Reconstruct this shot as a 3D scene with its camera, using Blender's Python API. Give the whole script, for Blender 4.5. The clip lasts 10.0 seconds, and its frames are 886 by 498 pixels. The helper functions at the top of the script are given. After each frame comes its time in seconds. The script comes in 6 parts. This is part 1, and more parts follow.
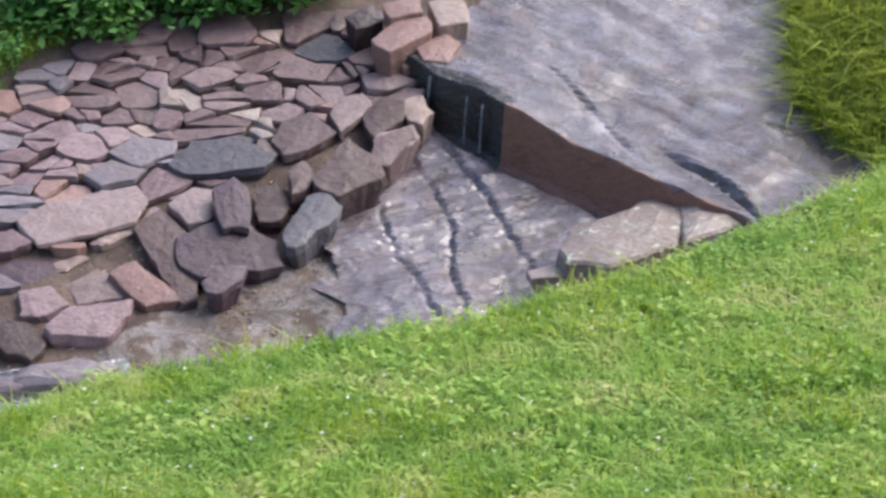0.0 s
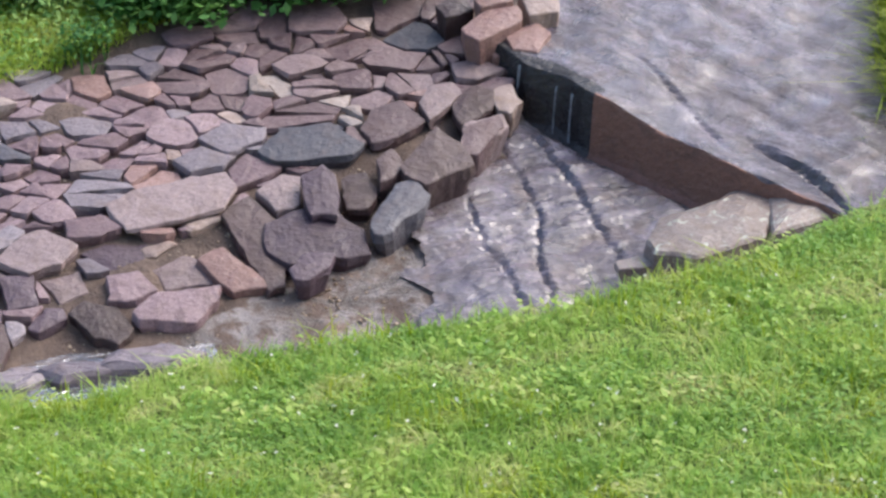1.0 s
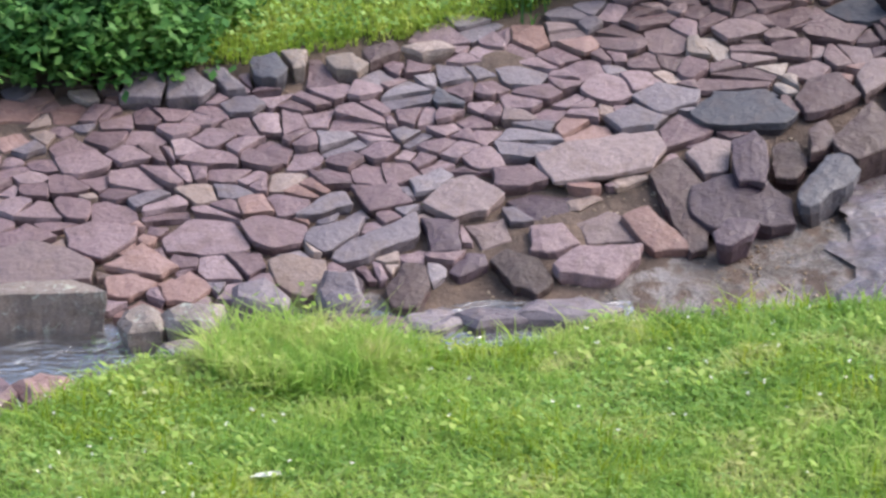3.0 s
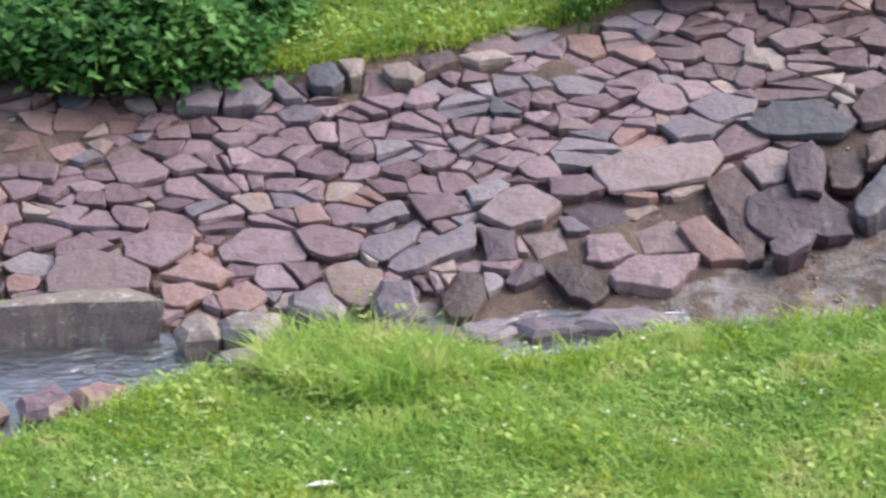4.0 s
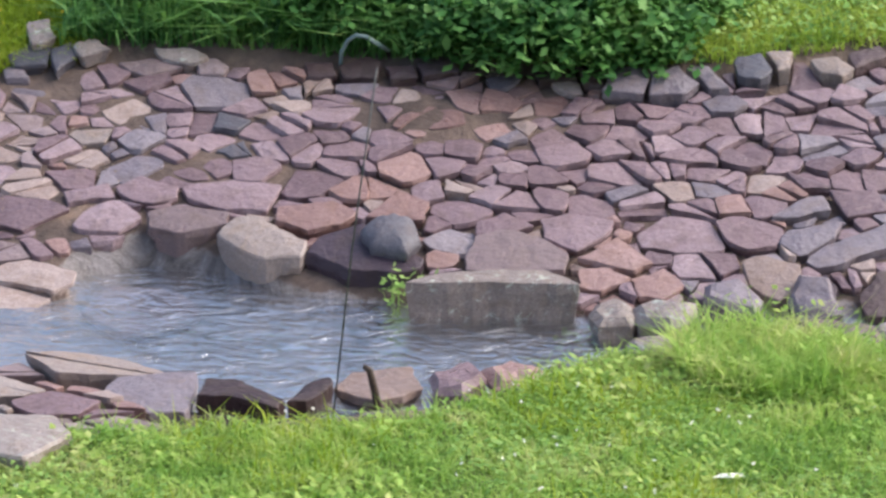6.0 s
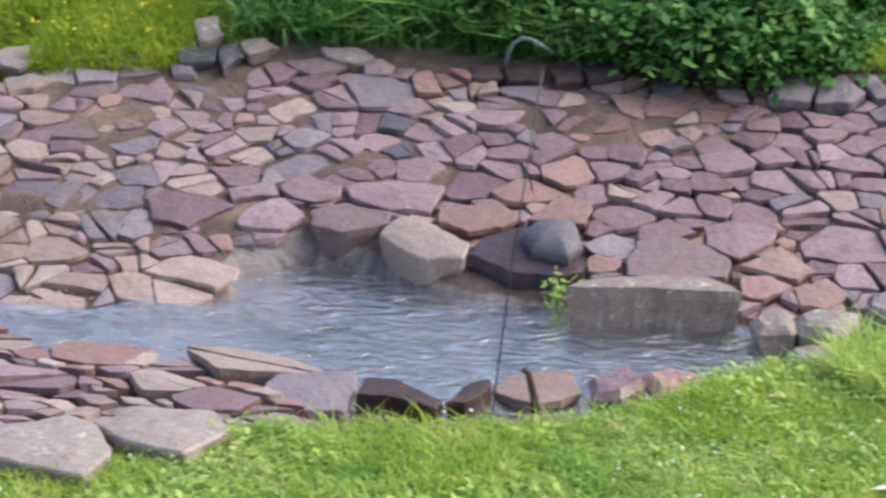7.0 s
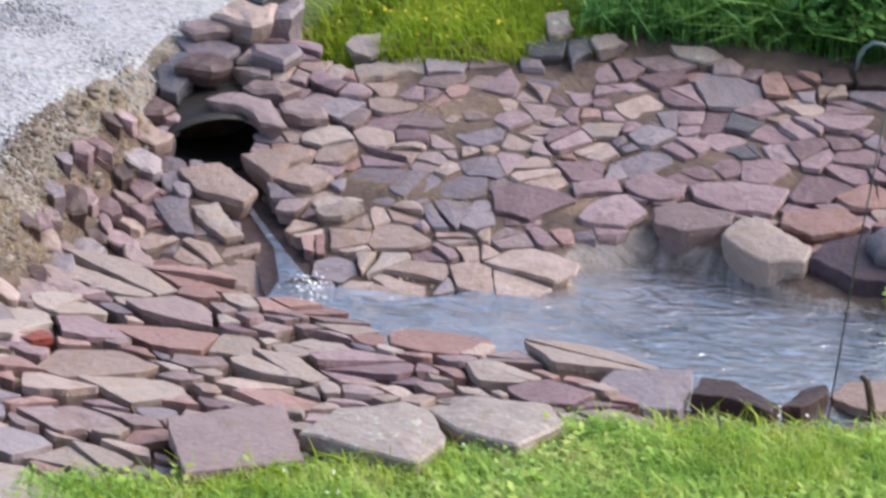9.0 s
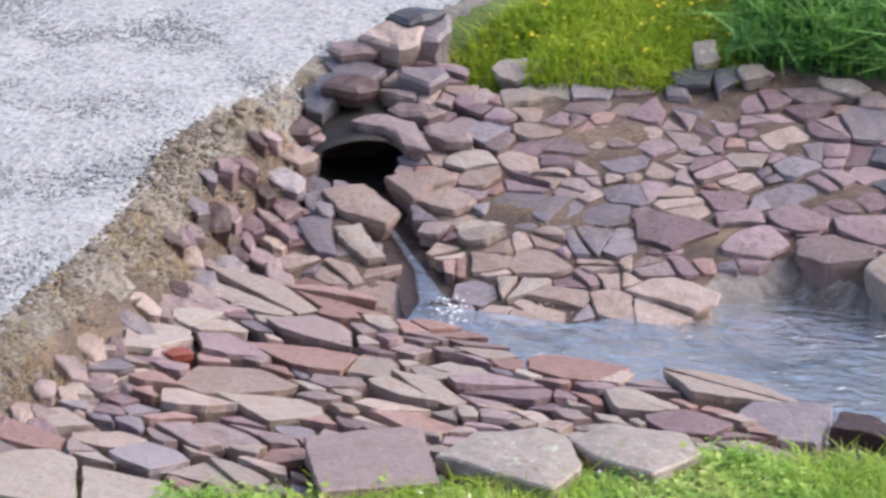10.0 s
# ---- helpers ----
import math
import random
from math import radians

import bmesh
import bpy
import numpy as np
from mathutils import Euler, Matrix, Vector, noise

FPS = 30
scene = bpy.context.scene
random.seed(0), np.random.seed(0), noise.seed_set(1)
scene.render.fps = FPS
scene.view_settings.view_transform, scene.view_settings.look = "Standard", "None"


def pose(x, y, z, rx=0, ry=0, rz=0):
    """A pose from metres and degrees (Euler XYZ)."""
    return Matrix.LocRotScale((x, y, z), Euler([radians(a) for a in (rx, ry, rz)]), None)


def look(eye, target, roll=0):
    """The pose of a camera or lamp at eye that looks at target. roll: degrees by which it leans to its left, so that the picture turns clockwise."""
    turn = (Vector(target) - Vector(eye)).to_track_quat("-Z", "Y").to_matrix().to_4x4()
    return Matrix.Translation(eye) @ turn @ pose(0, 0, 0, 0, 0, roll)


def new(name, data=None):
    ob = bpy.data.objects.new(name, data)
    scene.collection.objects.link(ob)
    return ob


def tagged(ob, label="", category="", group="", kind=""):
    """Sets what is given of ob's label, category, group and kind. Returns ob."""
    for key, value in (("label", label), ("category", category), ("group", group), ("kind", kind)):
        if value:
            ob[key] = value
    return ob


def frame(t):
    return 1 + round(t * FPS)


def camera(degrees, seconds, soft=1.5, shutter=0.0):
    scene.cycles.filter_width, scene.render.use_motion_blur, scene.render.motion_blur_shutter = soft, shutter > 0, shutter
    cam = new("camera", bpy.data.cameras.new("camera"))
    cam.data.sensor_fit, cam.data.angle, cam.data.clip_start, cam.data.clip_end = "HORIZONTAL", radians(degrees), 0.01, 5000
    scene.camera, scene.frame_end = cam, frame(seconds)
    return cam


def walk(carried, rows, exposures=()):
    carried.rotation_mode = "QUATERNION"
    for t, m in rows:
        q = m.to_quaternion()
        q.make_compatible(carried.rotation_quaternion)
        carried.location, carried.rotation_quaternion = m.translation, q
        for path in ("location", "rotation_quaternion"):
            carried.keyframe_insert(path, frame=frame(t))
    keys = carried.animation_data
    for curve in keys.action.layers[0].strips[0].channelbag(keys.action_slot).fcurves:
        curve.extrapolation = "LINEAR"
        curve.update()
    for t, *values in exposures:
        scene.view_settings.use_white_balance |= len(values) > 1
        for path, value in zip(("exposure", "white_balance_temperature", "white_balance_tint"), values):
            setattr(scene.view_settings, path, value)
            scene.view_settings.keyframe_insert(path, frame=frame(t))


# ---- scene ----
cam = camera(15.8, 10.0, soft=2.6, shutter=0.4)
EYE = 5.2
# seconds, yaw, pitch, roll: the camera stands still and turns to its left
TURNS = [
    (0.0, -14.500, -23.700, 0.000),
    (0.5, -13.369, -24.009, 0.117),
    (1.0, -12.780, -23.898, -0.084),
    (1.5, -11.890, -24.124, 0.182),
    (2.0, -9.501, -24.600, 0.888),
    (2.5, -6.373, -24.750, 1.449),
    (2.7, -5.351, -24.747, 1.254),
    (4.0, -3.355, -24.531, 0.574),
    (4.5, -0.972, -24.589, 0.934),
    (5.0, 1.850, -24.646, 0.386),
    (5.5, 3.762, -24.748, -0.059),
    (6.8, 7.152, -24.751, 0.055),
    (7.0, 8.091, -24.738, -0.103),
    (7.5, 9.954, -24.873, -0.210),
    (8.0, 11.335, -24.876, -0.267),
    (8.5, 13.405, -25.533, -0.511),
    (9.0, 14.825, -24.768, -0.608),
    (9.5, 16.077, -24.016, -0.719),
    (10.0, 17.609, -24.303, -0.331),
]
walk(cam, [(t, pose(0, 0, EYE, 90 + pitch, 0, yaw) @ pose(0, 0, 0, 0, 0, roll)) for t, yaw, pitch, roll in TURNS])

# ---- world, sun, exposure ----
scene.view_settings.exposure = 1.08
world = bpy.data.worlds.new("overcast_sky")
scene.world = world
world.use_nodes = True
wn, wl = world.node_tree.nodes, world.node_tree.links
sky = wn.new("ShaderNodeTexSky")
sky.sky_type, sky.sun_disc = "NISHITA", False
sky.sun_elevation, sky.sun_rotation = radians(44), radians(74)
sky.dust_density, sky.air_density = 4.0, 1.0
grey = wn.new("ShaderNodeHueSaturation")
grey.inputs["Saturation"].default_value = 1.0
wl.new(sky.outputs[0], grey.inputs["Color"])
wl.new(grey.outputs[0], wn["Background"].inputs["Color"])
wn["Background"].inputs["Strength"].default_value = 0.15
sun = new("sun", bpy.data.lights.new("sun", "SUN"))
sun.data.energy, sun.data.angle, sun.data.color = 0.95, radians(50), (1.0, 0.985, 0.985)
sun.matrix_world = look((14, 4, 14), (0, 0, 0))


# ---- materials ----
def material(name):
    m = bpy.data.materials.new(name)
    m.use_nodes = True
    return m, m.node_tree.nodes, m.node_tree.links, m.node_tree.nodes["Principled BSDF"]


def ramp(nodes, stops):
    r = nodes.new("ShaderNodeValToRGB")
    e = r.color_ramp.elements
    while len(e) < len(stops):
        e.new(0.5)
    for el, (p, c) in zip(e, stops):
        el.position, el.color = p, (*c, 1)
    return r


def noise_tex(nodes, links, scale, detail=6.0, rough=0.6, where="Object", distort=0.0):
    co = nodes.new("ShaderNodeTexCoord") if where != "Position" else nodes.new("ShaderNodeNewGeometry")
    n = nodes.new("ShaderNodeTexNoise")
    n.inputs["Scale"].default_value, n.inputs["Detail"].default_value = scale, detail
    n.inputs["Roughness"].default_value, n.inputs["Distortion"].default_value = rough, distort
    links.new(co.outputs["Position" if where == "Position" else where], n.inputs["Vector"])
    return n


def mix(nodes, links, fac, a, b, kind="MIX"):
    m = nodes.new("ShaderNodeMix")
    m.data_type, m.blend_type = "RGBA", kind
    for sock, v in ((m.inputs[0], fac), (m.inputs[6], a), (m.inputs[7], b)):
        if isinstance(v, (int, float)):
            sock.default_value = v
        elif isinstance(v, tuple):
            sock.default_value = (*v, 1)
        else:
            links.new(v, sock)
    return m.outputs[2]


def bumps(nodes, links, bsdf, *layers):
    last = None
    for height, strength, dist in layers:
        b = nodes.new("ShaderNodeBump")
        b.inputs["Strength"].default_value, b.inputs["Distance"].default_value = strength, dist
        links.new(height, b.inputs["Height"])
        if last:
            links.new(last, b.inputs["Normal"])
        last = b.outputs[0]
    links.new(last, bsdf.inputs["Normal"])


def stone_mat(name, stops, stain=(0.12, 0.078, 0.07), rough=(0.26, 0.58), stain_amount=0.55, lichen=0.0):
    """Weathered, damp sandstone: a tone per stone, blotches, iron stains, grain, pits."""
    m, n, l, b = material(name)
    info = n.new("ShaderNodeObjectInfo")
    base = ramp(n, stops)
    blotch = noise_tex(n, l, 7.0, 4, 0.55, "Position")
    add = n.new("ShaderNodeMath")
    add.operation = "MULTIPLY_ADD"
    l.new(blotch.outputs[0], add.inputs[0])
    add.inputs[1].default_value = 0.5
    off = n.new("ShaderNodeMath")
    off.operation = "MULTIPLY_ADD"
    l.new(info.outputs["Random"], off.inputs[0])
    off.inputs[1].default_value, off.inputs[2].default_value = 0.9, -0.2
    l.new(off.outputs[0], add.inputs[2])
    l.new(add.outputs[0], base.inputs[0])
    patch = noise_tex(n, l, 11.0, 7, 0.65, "Position", 0.6)
    pr = ramp(n, [(0.50, (0, 0, 0)), (0.72, (stain_amount,) * 3)])
    l.new(patch.outputs[0], pr.inputs[0])
    col = mix(n, l, pr.outputs[0], base.outputs[0], stain)
    grain = noise_tex(n, l, 160.0, 5, 0.7, "Position")
    gr = ramp(n, [(0.3, (0.62, 0.6, 0.6)), (0.7, (1.25, 1.22, 1.2))])
    l.new(grain.outputs[0], gr.inputs[0])
    col = mix(n, l, 1.0, col, gr.outputs[0], "MULTIPLY")
    if lichen:
        ln = noise_tex(n, l, 16.0, 8, 0.7, "Position", 1.2)
        lr = ramp(n, [(0.60 - 0.08 * lichen, (0, 0, 0)), (0.66 - 0.06 * lichen, (0.85,) * 3)])
        l.new(ln.outputs[0], lr.inputs[0])
        col = mix(n, l, lr.outputs[0], col, (0.50, 0.53, 0.46))
    l.new(col, b.inputs["Base Color"])
    rr = ramp(n, [(0.35, (rough[0],) * 3), (0.65, (rough[1],) * 3)])
    l.new(patch.outputs[0], rr.inputs[0])
    l.new(rr.outputs[0], b.inputs["Roughness"])
    mid = noise_tex(n, l, 28.0, 6, 0.6, "Position")
    bumps(n, l, b, (mid.outputs[0], 0.55, 0.02), (grain.outputs[0], 0.35, 0.004))
    return m


STONE = {
    "p": stone_mat("mauve_sandstone", [(0.0, (0.147, 0.097, 0.112)), (0.35, (0.212, 0.144, 0.163)), (0.7, (0.272, 0.194, 0.217)), (1.0, (0.355, 0.268, 0.295))]),
    "g": stone_mat("blue_grey_sandstone", [(0.0, (0.145, 0.125, 0.150)), (0.5, (0.213, 0.185, 0.216)), (1.0, (0.298, 0.264, 0.294))], (0.18, 0.13, 0.11)),
    "b": stone_mat("dark_slate", [(0.0, (0.050, 0.052, 0.070)), (0.6, (0.095, 0.095, 0.12)), (1.0, (0.15, 0.145, 0.17))], (0.12, 0.09, 0.09), (0.3, 0.6)),
    "d": stone_mat("wet_dark_stone", [(0.0, (0.046, 0.028, 0.030)), (0.6, (0.080, 0.050, 0.053)), (1.0, (0.118, 0.078, 0.082))], (0.07, 0.05, 0.035), (0.28, 0.6)),
    "r": stone_mat("red_sandstone", [(0.0, (0.215, 0.128, 0.118)), (0.5, (0.285, 0.178, 0.166)), (1.0, (0.36, 0.24, 0.226))], (0.20, 0.11, 0.075)),
    "R": stone_mat("brick_red_stone", [(0.0, (0.20, 0.04, 0.03)), (1.0, (0.28, 0.07, 0.05))], (0.15, 0.07, 0.05)),
    "t": stone_mat("tan_sandstone", [(0.0, (0.255, 0.19, 0.172)), (0.5, (0.345, 0.268, 0.245)), (1.0, (0.445, 0.36, 0.335))], (0.22, 0.145, 0.09)),
    "v": stone_mat("dark_purple_stone", [(0.0, (0.048, 0.031, 0.046)), (0.6, (0.080, 0.053, 0.076)), (1.0, (0.118, 0.083, 0.110))], (0.08, 0.055, 0.05), (0.3, 0.6)),
    "m": stone_mat("damp_mauve_sandstone", [(0.0, (0.100, 0.066, 0.073)), (0.35, (0.150, 0.100, 0.110)), (0.7, (0.195, 0.138, 0.148)), (1.0, (0.26, 0.195, 0.205))]),
    "n": stone_mat("brown_mauve_sandstone", [(0.0, (0.185, 0.136, 0.142)), (0.5, (0.245, 0.186, 0.192)), (1.0, (0.32, 0.25, 0.258))], (0.16, 0.115, 0.09)),
    "w": stone_mat("pale_sandstone", [(0.0, (0.25, 0.205, 0.188)), (0.5, (0.315, 0.265, 0.248)), (1.0, (0.39, 0.34, 0.32))], (0.30, 0.21, 0.14)),
    "l": stone_mat("lichen_grey_stone", [(0.0, (0.19, 0.155, 0.145)), (0.5, (0.26, 0.22, 0.205)), (1.0, (0.33, 0.285, 0.27))], (0.17, 0.12, 0.08), lichen=0.45),
}


def wet_rock_mat(name, turn, squash, film, relief=1.0, smooth_film=0.14, tone=1.0):
    """Bedrock under a thin film of running water: mauve grey, glossy, split by long joints."""
    m, n, l, b = material(name)
    broad = noise_tex(n, l, 2.2, 5, 0.6, "Position", 0.5)
    base = ramp(n, [(0.3, (0.11 * tone, 0.09 * tone, 0.115 * tone)), (0.5, (0.185 * tone, 0.158 * tone, 0.20 * tone)), (0.7, (0.275 * tone, 0.244 * tone, 0.298 * tone))])
    l.new(broad.outputs[0], base.inputs[0])
    rust = noise_tex(n, l, 5.0, 7, 0.65, "Position", 1.0)
    rr = ramp(n, [(0.48, (0, 0, 0)), (0.66, (0.7,) * 3)])
    l.new(rust.outputs[0], rr.inputs[0])
    col = mix(n, l, rr.outputs[0], base.outputs[0], (0.13, 0.088, 0.072))
    fine = noise_tex(n, l, 60.0, 6, 0.7, "Position")
    fr = ramp(n, [(0.3, (0.6,) * 3), (0.7, (1.25,) * 3)])
    l.new(fine.outputs[0], fr.inputs[0])
    col = mix(n, l, 1.0, col, fr.outputs[0], "MULTIPLY")
    geo = n.new("ShaderNodeNewGeometry")
    mp = n.new("ShaderNodeMapping")
    mp.vector_type = "TEXTURE"
    mp.inputs["Rotation"].default_value = (0, 0, radians(turn))
    mp.inputs["Scale"].default_value = (squash, 0.34, 1.0)
    l.new(geo.outputs["Position"], mp.inputs["Vector"])
    streak = n.new("ShaderNodeTexNoise")
    streak.inputs["Scale"].default_value, streak.inputs["Detail"].default_value, streak.inputs["Roughness"].default_value, streak.inputs["Distortion"].default_value = 7.0, 10, 0.76, 0.6
    l.new(mp.outputs[0], streak.inputs["Vector"])
    sr = ramp(n, [(0.36, (0.45, 0.42, 0.42)), (0.47, (0.95, 0.95, 0.95)), (0.7, (1.2, 1.2, 1.22))])
    l.new(streak.outputs[0], sr.inputs[0])
    col = mix(n, l, 1.0, col, sr.outputs[0], "MULTIPLY")
    mott = noise_tex(n, l, 13.0, 8, 0.72, "Position", 0.9)
    mr = ramp(n, [(0.38, (0.5, 0.48, 0.5)), (0.5, (0.95, 0.95, 0.95)), (0.62, (1.35, 1.33, 1.36))])
    l.new(mott.outputs[0], mr.inputs[0])
    col = mix(n, l, 1.0, col, mr.outputs[0], "MULTIPLY")
    l.new(col, b.inputs["Base Color"])
    wet = noise_tex(n, l, 3.5, 8, 0.7, "Position", 1.5)
    wr = ramp(n, [(0.42, (0.10,) * 3), (0.58, (0.55,) * 3)])
    l.new(wet.outputs[0], wr.inputs[0])
    l.new(wr.outputs[0], b.inputs["Roughness"])
    b.inputs["Specular IOR Level"].default_value = 0.75
    cw = ramp(n, [(0.42, (min(1.0, film * 1.9),) * 3), (0.58, (film * 0.25,) * 3)])
    l.new(wet.outputs[0], cw.inputs[0])
    l.new(cw.outputs[0], b.inputs["Coat Weight"])
    b.inputs["Coat Weight"].default_value, b.inputs["Coat Roughness"].default_value, b.inputs["Coat IOR"].default_value = film, smooth_film, 1.5
    mid = noise_tex(n, l, 14.0, 7, 0.65, "Position", 0.8)
    bumps(n, l, b, (sr.outputs[0], 0.5 * relief, 0.012), (mid.outputs[0], 0.4 * relief, 0.018), (fine.outputs[0], 0.4, 0.008))
    return m


def earth_mat(name, dark, light, pebble=0.5, scale=60.0):
    m, n, l, b = material(name)
    a = noise_tex(n, l, 4.0, 8, 0.65, "Position", 0.4)
    r = ramp(n, [(0.3, dark), (0.7, light)])
    l.new(a.outputs[0], r.inputs[0])
    v = n.new("ShaderNodeTexVoronoi")
    v.inputs["Scale"].default_value = scale
    geo = n.new("ShaderNodeNewGeometry")
    l.new(geo.outputs["Position"], v.inputs["Vector"])
    hs = n.new("ShaderNodeHueSaturation")
    hs.inputs["Saturation"].default_value = 0.12
    l.new(v.outputs["Color"], hs.inputs["Color"])
    col = mix(n, l, pebble, r.outputs[0], hs.outputs[0], "OVERLAY")
    l.new(col, b.inputs["Base Color"])
    b.inputs["Roughness"].default_value = 0.85
    f = noise_tex(n, l, 45.0, 8, 0.7, "Position")
    bumps(n, l, b, (f.outputs[0], 0.7, 0.03), (v.outputs["Distance"], 0.5, 0.012))
    return m


def ditch_mat():
    """Sandy soil that turns to water-worn rock floor in the channel, along a ragged line."""
    m, n, l, b = material("ditch_earth")
    zone = n.new("ShaderNodeAttribute")
    zone.attribute_name = "channel"
    edge = noise_tex(n, l, 9.0, 6, 0.65, "Position")
    k = n.new("ShaderNodeMath")
    k.operation = "MULTIPLY_ADD"
    l.new(edge.outputs[0], k.inputs[0])
    k.inputs[1].default_value = 0.9
    l.new(zone.outputs["Fac"], k.inputs[2])
    cut = ramp(n, [(0.86, (0, 0, 0)), (1.02, (1, 1, 1))])
    l.new(k.outputs[0], cut.inputs[0])
    a = noise_tex(n, l, 5.0, 8, 0.65, "Position", 0.4)
    soil = ramp(n, [(0.3, (0.060, 0.044, 0.038)), (0.52, (0.14, 0.10, 0.082)), (0.72, (0.26, 0.185, 0.14))])
    l.new(a.outputs[0], soil.inputs[0])
    c = noise_tex(n, l, 2.6, 8, 0.7, "Position", 1.4)
    rock = ramp(n, [(0.36, (0.07, 0.06, 0.055)), (0.47, (0.17, 0.15, 0.145)), (0.53, (0.26, 0.235, 0.235)), (0.66, (0.35, 0.325, 0.33))])
    l.new(c.outputs[0], rock.inputs[0])
    l.new(mix(n, l, cut.outputs[0], soil.outputs[0], rock.outputs[0]), b.inputs["Base Color"])
    rough = ramp(n, [(0.0, (0.85,) * 3), (1.0, (0.22,) * 3)])
    l.new(cut.outputs[0], rough.inputs[0])
    l.new(rough.outputs[0], b.inputs["Roughness"])
    f = noise_tex(n, l, 45.0, 8, 0.7, "Position")
    bumps(n, l, b, (c.outputs[0], 0.6, 0.06), (f.outputs[0], 0.6, 0.02))
    return m


def leaf_mat(name, stops, rough=0.5, glow=0.25, drifts=2.2):
    """Grass and leaves: a tone per blade, drift of hue over the ground, light let through."""
    m, n, l, b = material(name)
    geo = n.new("ShaderNodeNewGeometry")
    r = ramp(n, stops)
    drift = noise_tex(n, l, 3.2, 7, 0.70, "Position")
    k = n.new("ShaderNodeMath")
    k.operation = "MULTIPLY_ADD"
    l.new(geo.outputs["Random Per Island"], k.inputs[0])
    k.inputs[1].default_value = 0.42
    d = n.new("ShaderNodeMath")
    d.operation = "MULTIPLY_ADD"
    l.new(drift.outputs[0], d.inputs[0])
    d.inputs[1].default_value, d.inputs[2].default_value = drifts, 0.29 - 0.5 * drifts
    l.new(d.outputs[0], k.inputs[2])
    l.new(k.outputs[0], r.inputs[0])
    l.new(r.outputs[0], b.inputs["Base Color"])
    b.inputs["Roughness"].default_value = rough
    b.inputs["Specular IOR Level"].default_value = 0.25
    tr = n.new("ShaderNodeBsdfTranslucent")
    l.new(r.outputs[0], tr.inputs["Color"])
    ms = n.new("ShaderNodeMixShader")
    ms.inputs[0].default_value = glow
    l.new(b.outputs[0], ms.inputs[1])
    l.new(tr.outputs[0], ms.inputs[2])
    l.new(ms.outputs[0], n["Material Output"].inputs["Surface"])
    return m


def water_mat():
    """Shallow running water: clear, faintly tinted, rippled."""
    m, n, l, b = material("stream_water")
    n.remove(b)
    co = n.new("ShaderNodeNewGeometry")
    mp = n.new("ShaderNodeMapping")
    mp.inputs["Rotation"].default_value = (0, 0, radians(-20))
    mp.inputs["Scale"].default_value = (1.0, 2.4, 1.0)
    l.new(co.outputs["Position"], mp.inputs["Vector"])
    w = n.new("ShaderNodeTexNoise")
    w.inputs["Scale"].default_value, w.inputs["Detail"].default_value, w.inputs["Distortion"].default_value = 6.0, 7, 1.5
    l.new(mp.outputs[0], w.inputs["Vector"])
    bp = n.new("ShaderNodeBump")
    bp.inputs["Strength"].default_value, bp.inputs["Distance"].default_value = 0.8, 0.028
    l.new(w.outputs[0], bp.inputs["Height"])
    gl = n.new("ShaderNodeBsdfGlossy")
    gl.inputs["Roughness"].default_value = 0.025
    gl.inputs["Color"].default_value = (1, 1, 1, 1)
    tp = n.new("ShaderNodeBsdfTransparent")
    tp.inputs["Color"].default_value = (0.96, 0.97, 0.985, 1)
    lw = n.new("ShaderNodeLayerWeight")
    l.new(bp.outputs[0], lw.inputs["Normal"])
    pw = n.new("ShaderNodeMath")
    pw.operation = "POWER"
    l.new(lw.outputs["Facing"], pw.inputs[0])
    pw.inputs[1].default_value = 0.8
    fr = n.new("ShaderNodeMath")
    fr.operation = "MULTIPLY_ADD"
    l.new(pw.outputs[0], fr.inputs[0])
    fr.inputs[1].default_value, fr.inputs[2].default_value = 0.95, 0.03
    l.new(bp.outputs[0], gl.inputs["Normal"])
    ms = n.new("ShaderNodeMixShader")
    l.new(fr.outputs[0], ms.inputs[0])
    l.new(tp.outputs[0], ms.inputs[1])
    l.new(gl.outputs[0], ms.inputs[2])
    l.new(ms.outputs[0], n["Material Output"].inputs["Surface"])
    return m


def plain_mat(name, col, rough=0.5, metal=0.0, scale=40.0, vary=0.3):
    m, n, l, b = material(name)
    a = noise_tex(n, l, scale, 6, 0.65, "Position")
    r = ramp(n, [(0.3, tuple(c * (1 - vary) for c in col)), (0.7, tuple(min(1, c * (1 + vary)) for c in col))])
    l.new(a.outputs[0], r.inputs[0])
    l.new(r.outputs[0], b.inputs["Base Color"])
    b.inputs["Roughness"].default_value, b.inputs["Metallic"].default_value = rough, metal
    bumps(n, l, b, (a.outputs[0], 0.3, 0.006))
    return m


WET = wet_rock_mat("wet_bedrock", 8, 1.3, 0.6, 0.8, 0.24, 0.75)
WET_UPPER = wet_rock_mat("wet_upper_bedrock", -48, 1.6, 0.52, 1.2, 0.2, 0.74)
LEDGE_RED = stone_mat("red_brown_ledge", [(0.0, (0.16, 0.072, 0.052)), (1.0, (0.27, 0.135, 0.098))], (0.07, 0.05, 0.045), (0.35, 0.6))
LEDGE_BLACK = stone_mat("black_algae_rock", [(0.0, (0.012, 0.012, 0.016)), (1.0, (0.03, 0.03, 0.036))], (0.02, 0.02, 0.02), (0.15, 0.4))
TURF = earth_mat("turf_floor", (0.07, 0.11, 0.02), (0.15, 0.20, 0.045), 0.3, 90.0)
GRAVEL = earth_mat("grey_road_gravel", (0.31, 0.315, 0.335), (0.37, 0.375, 0.395), 0.4, 42.0)
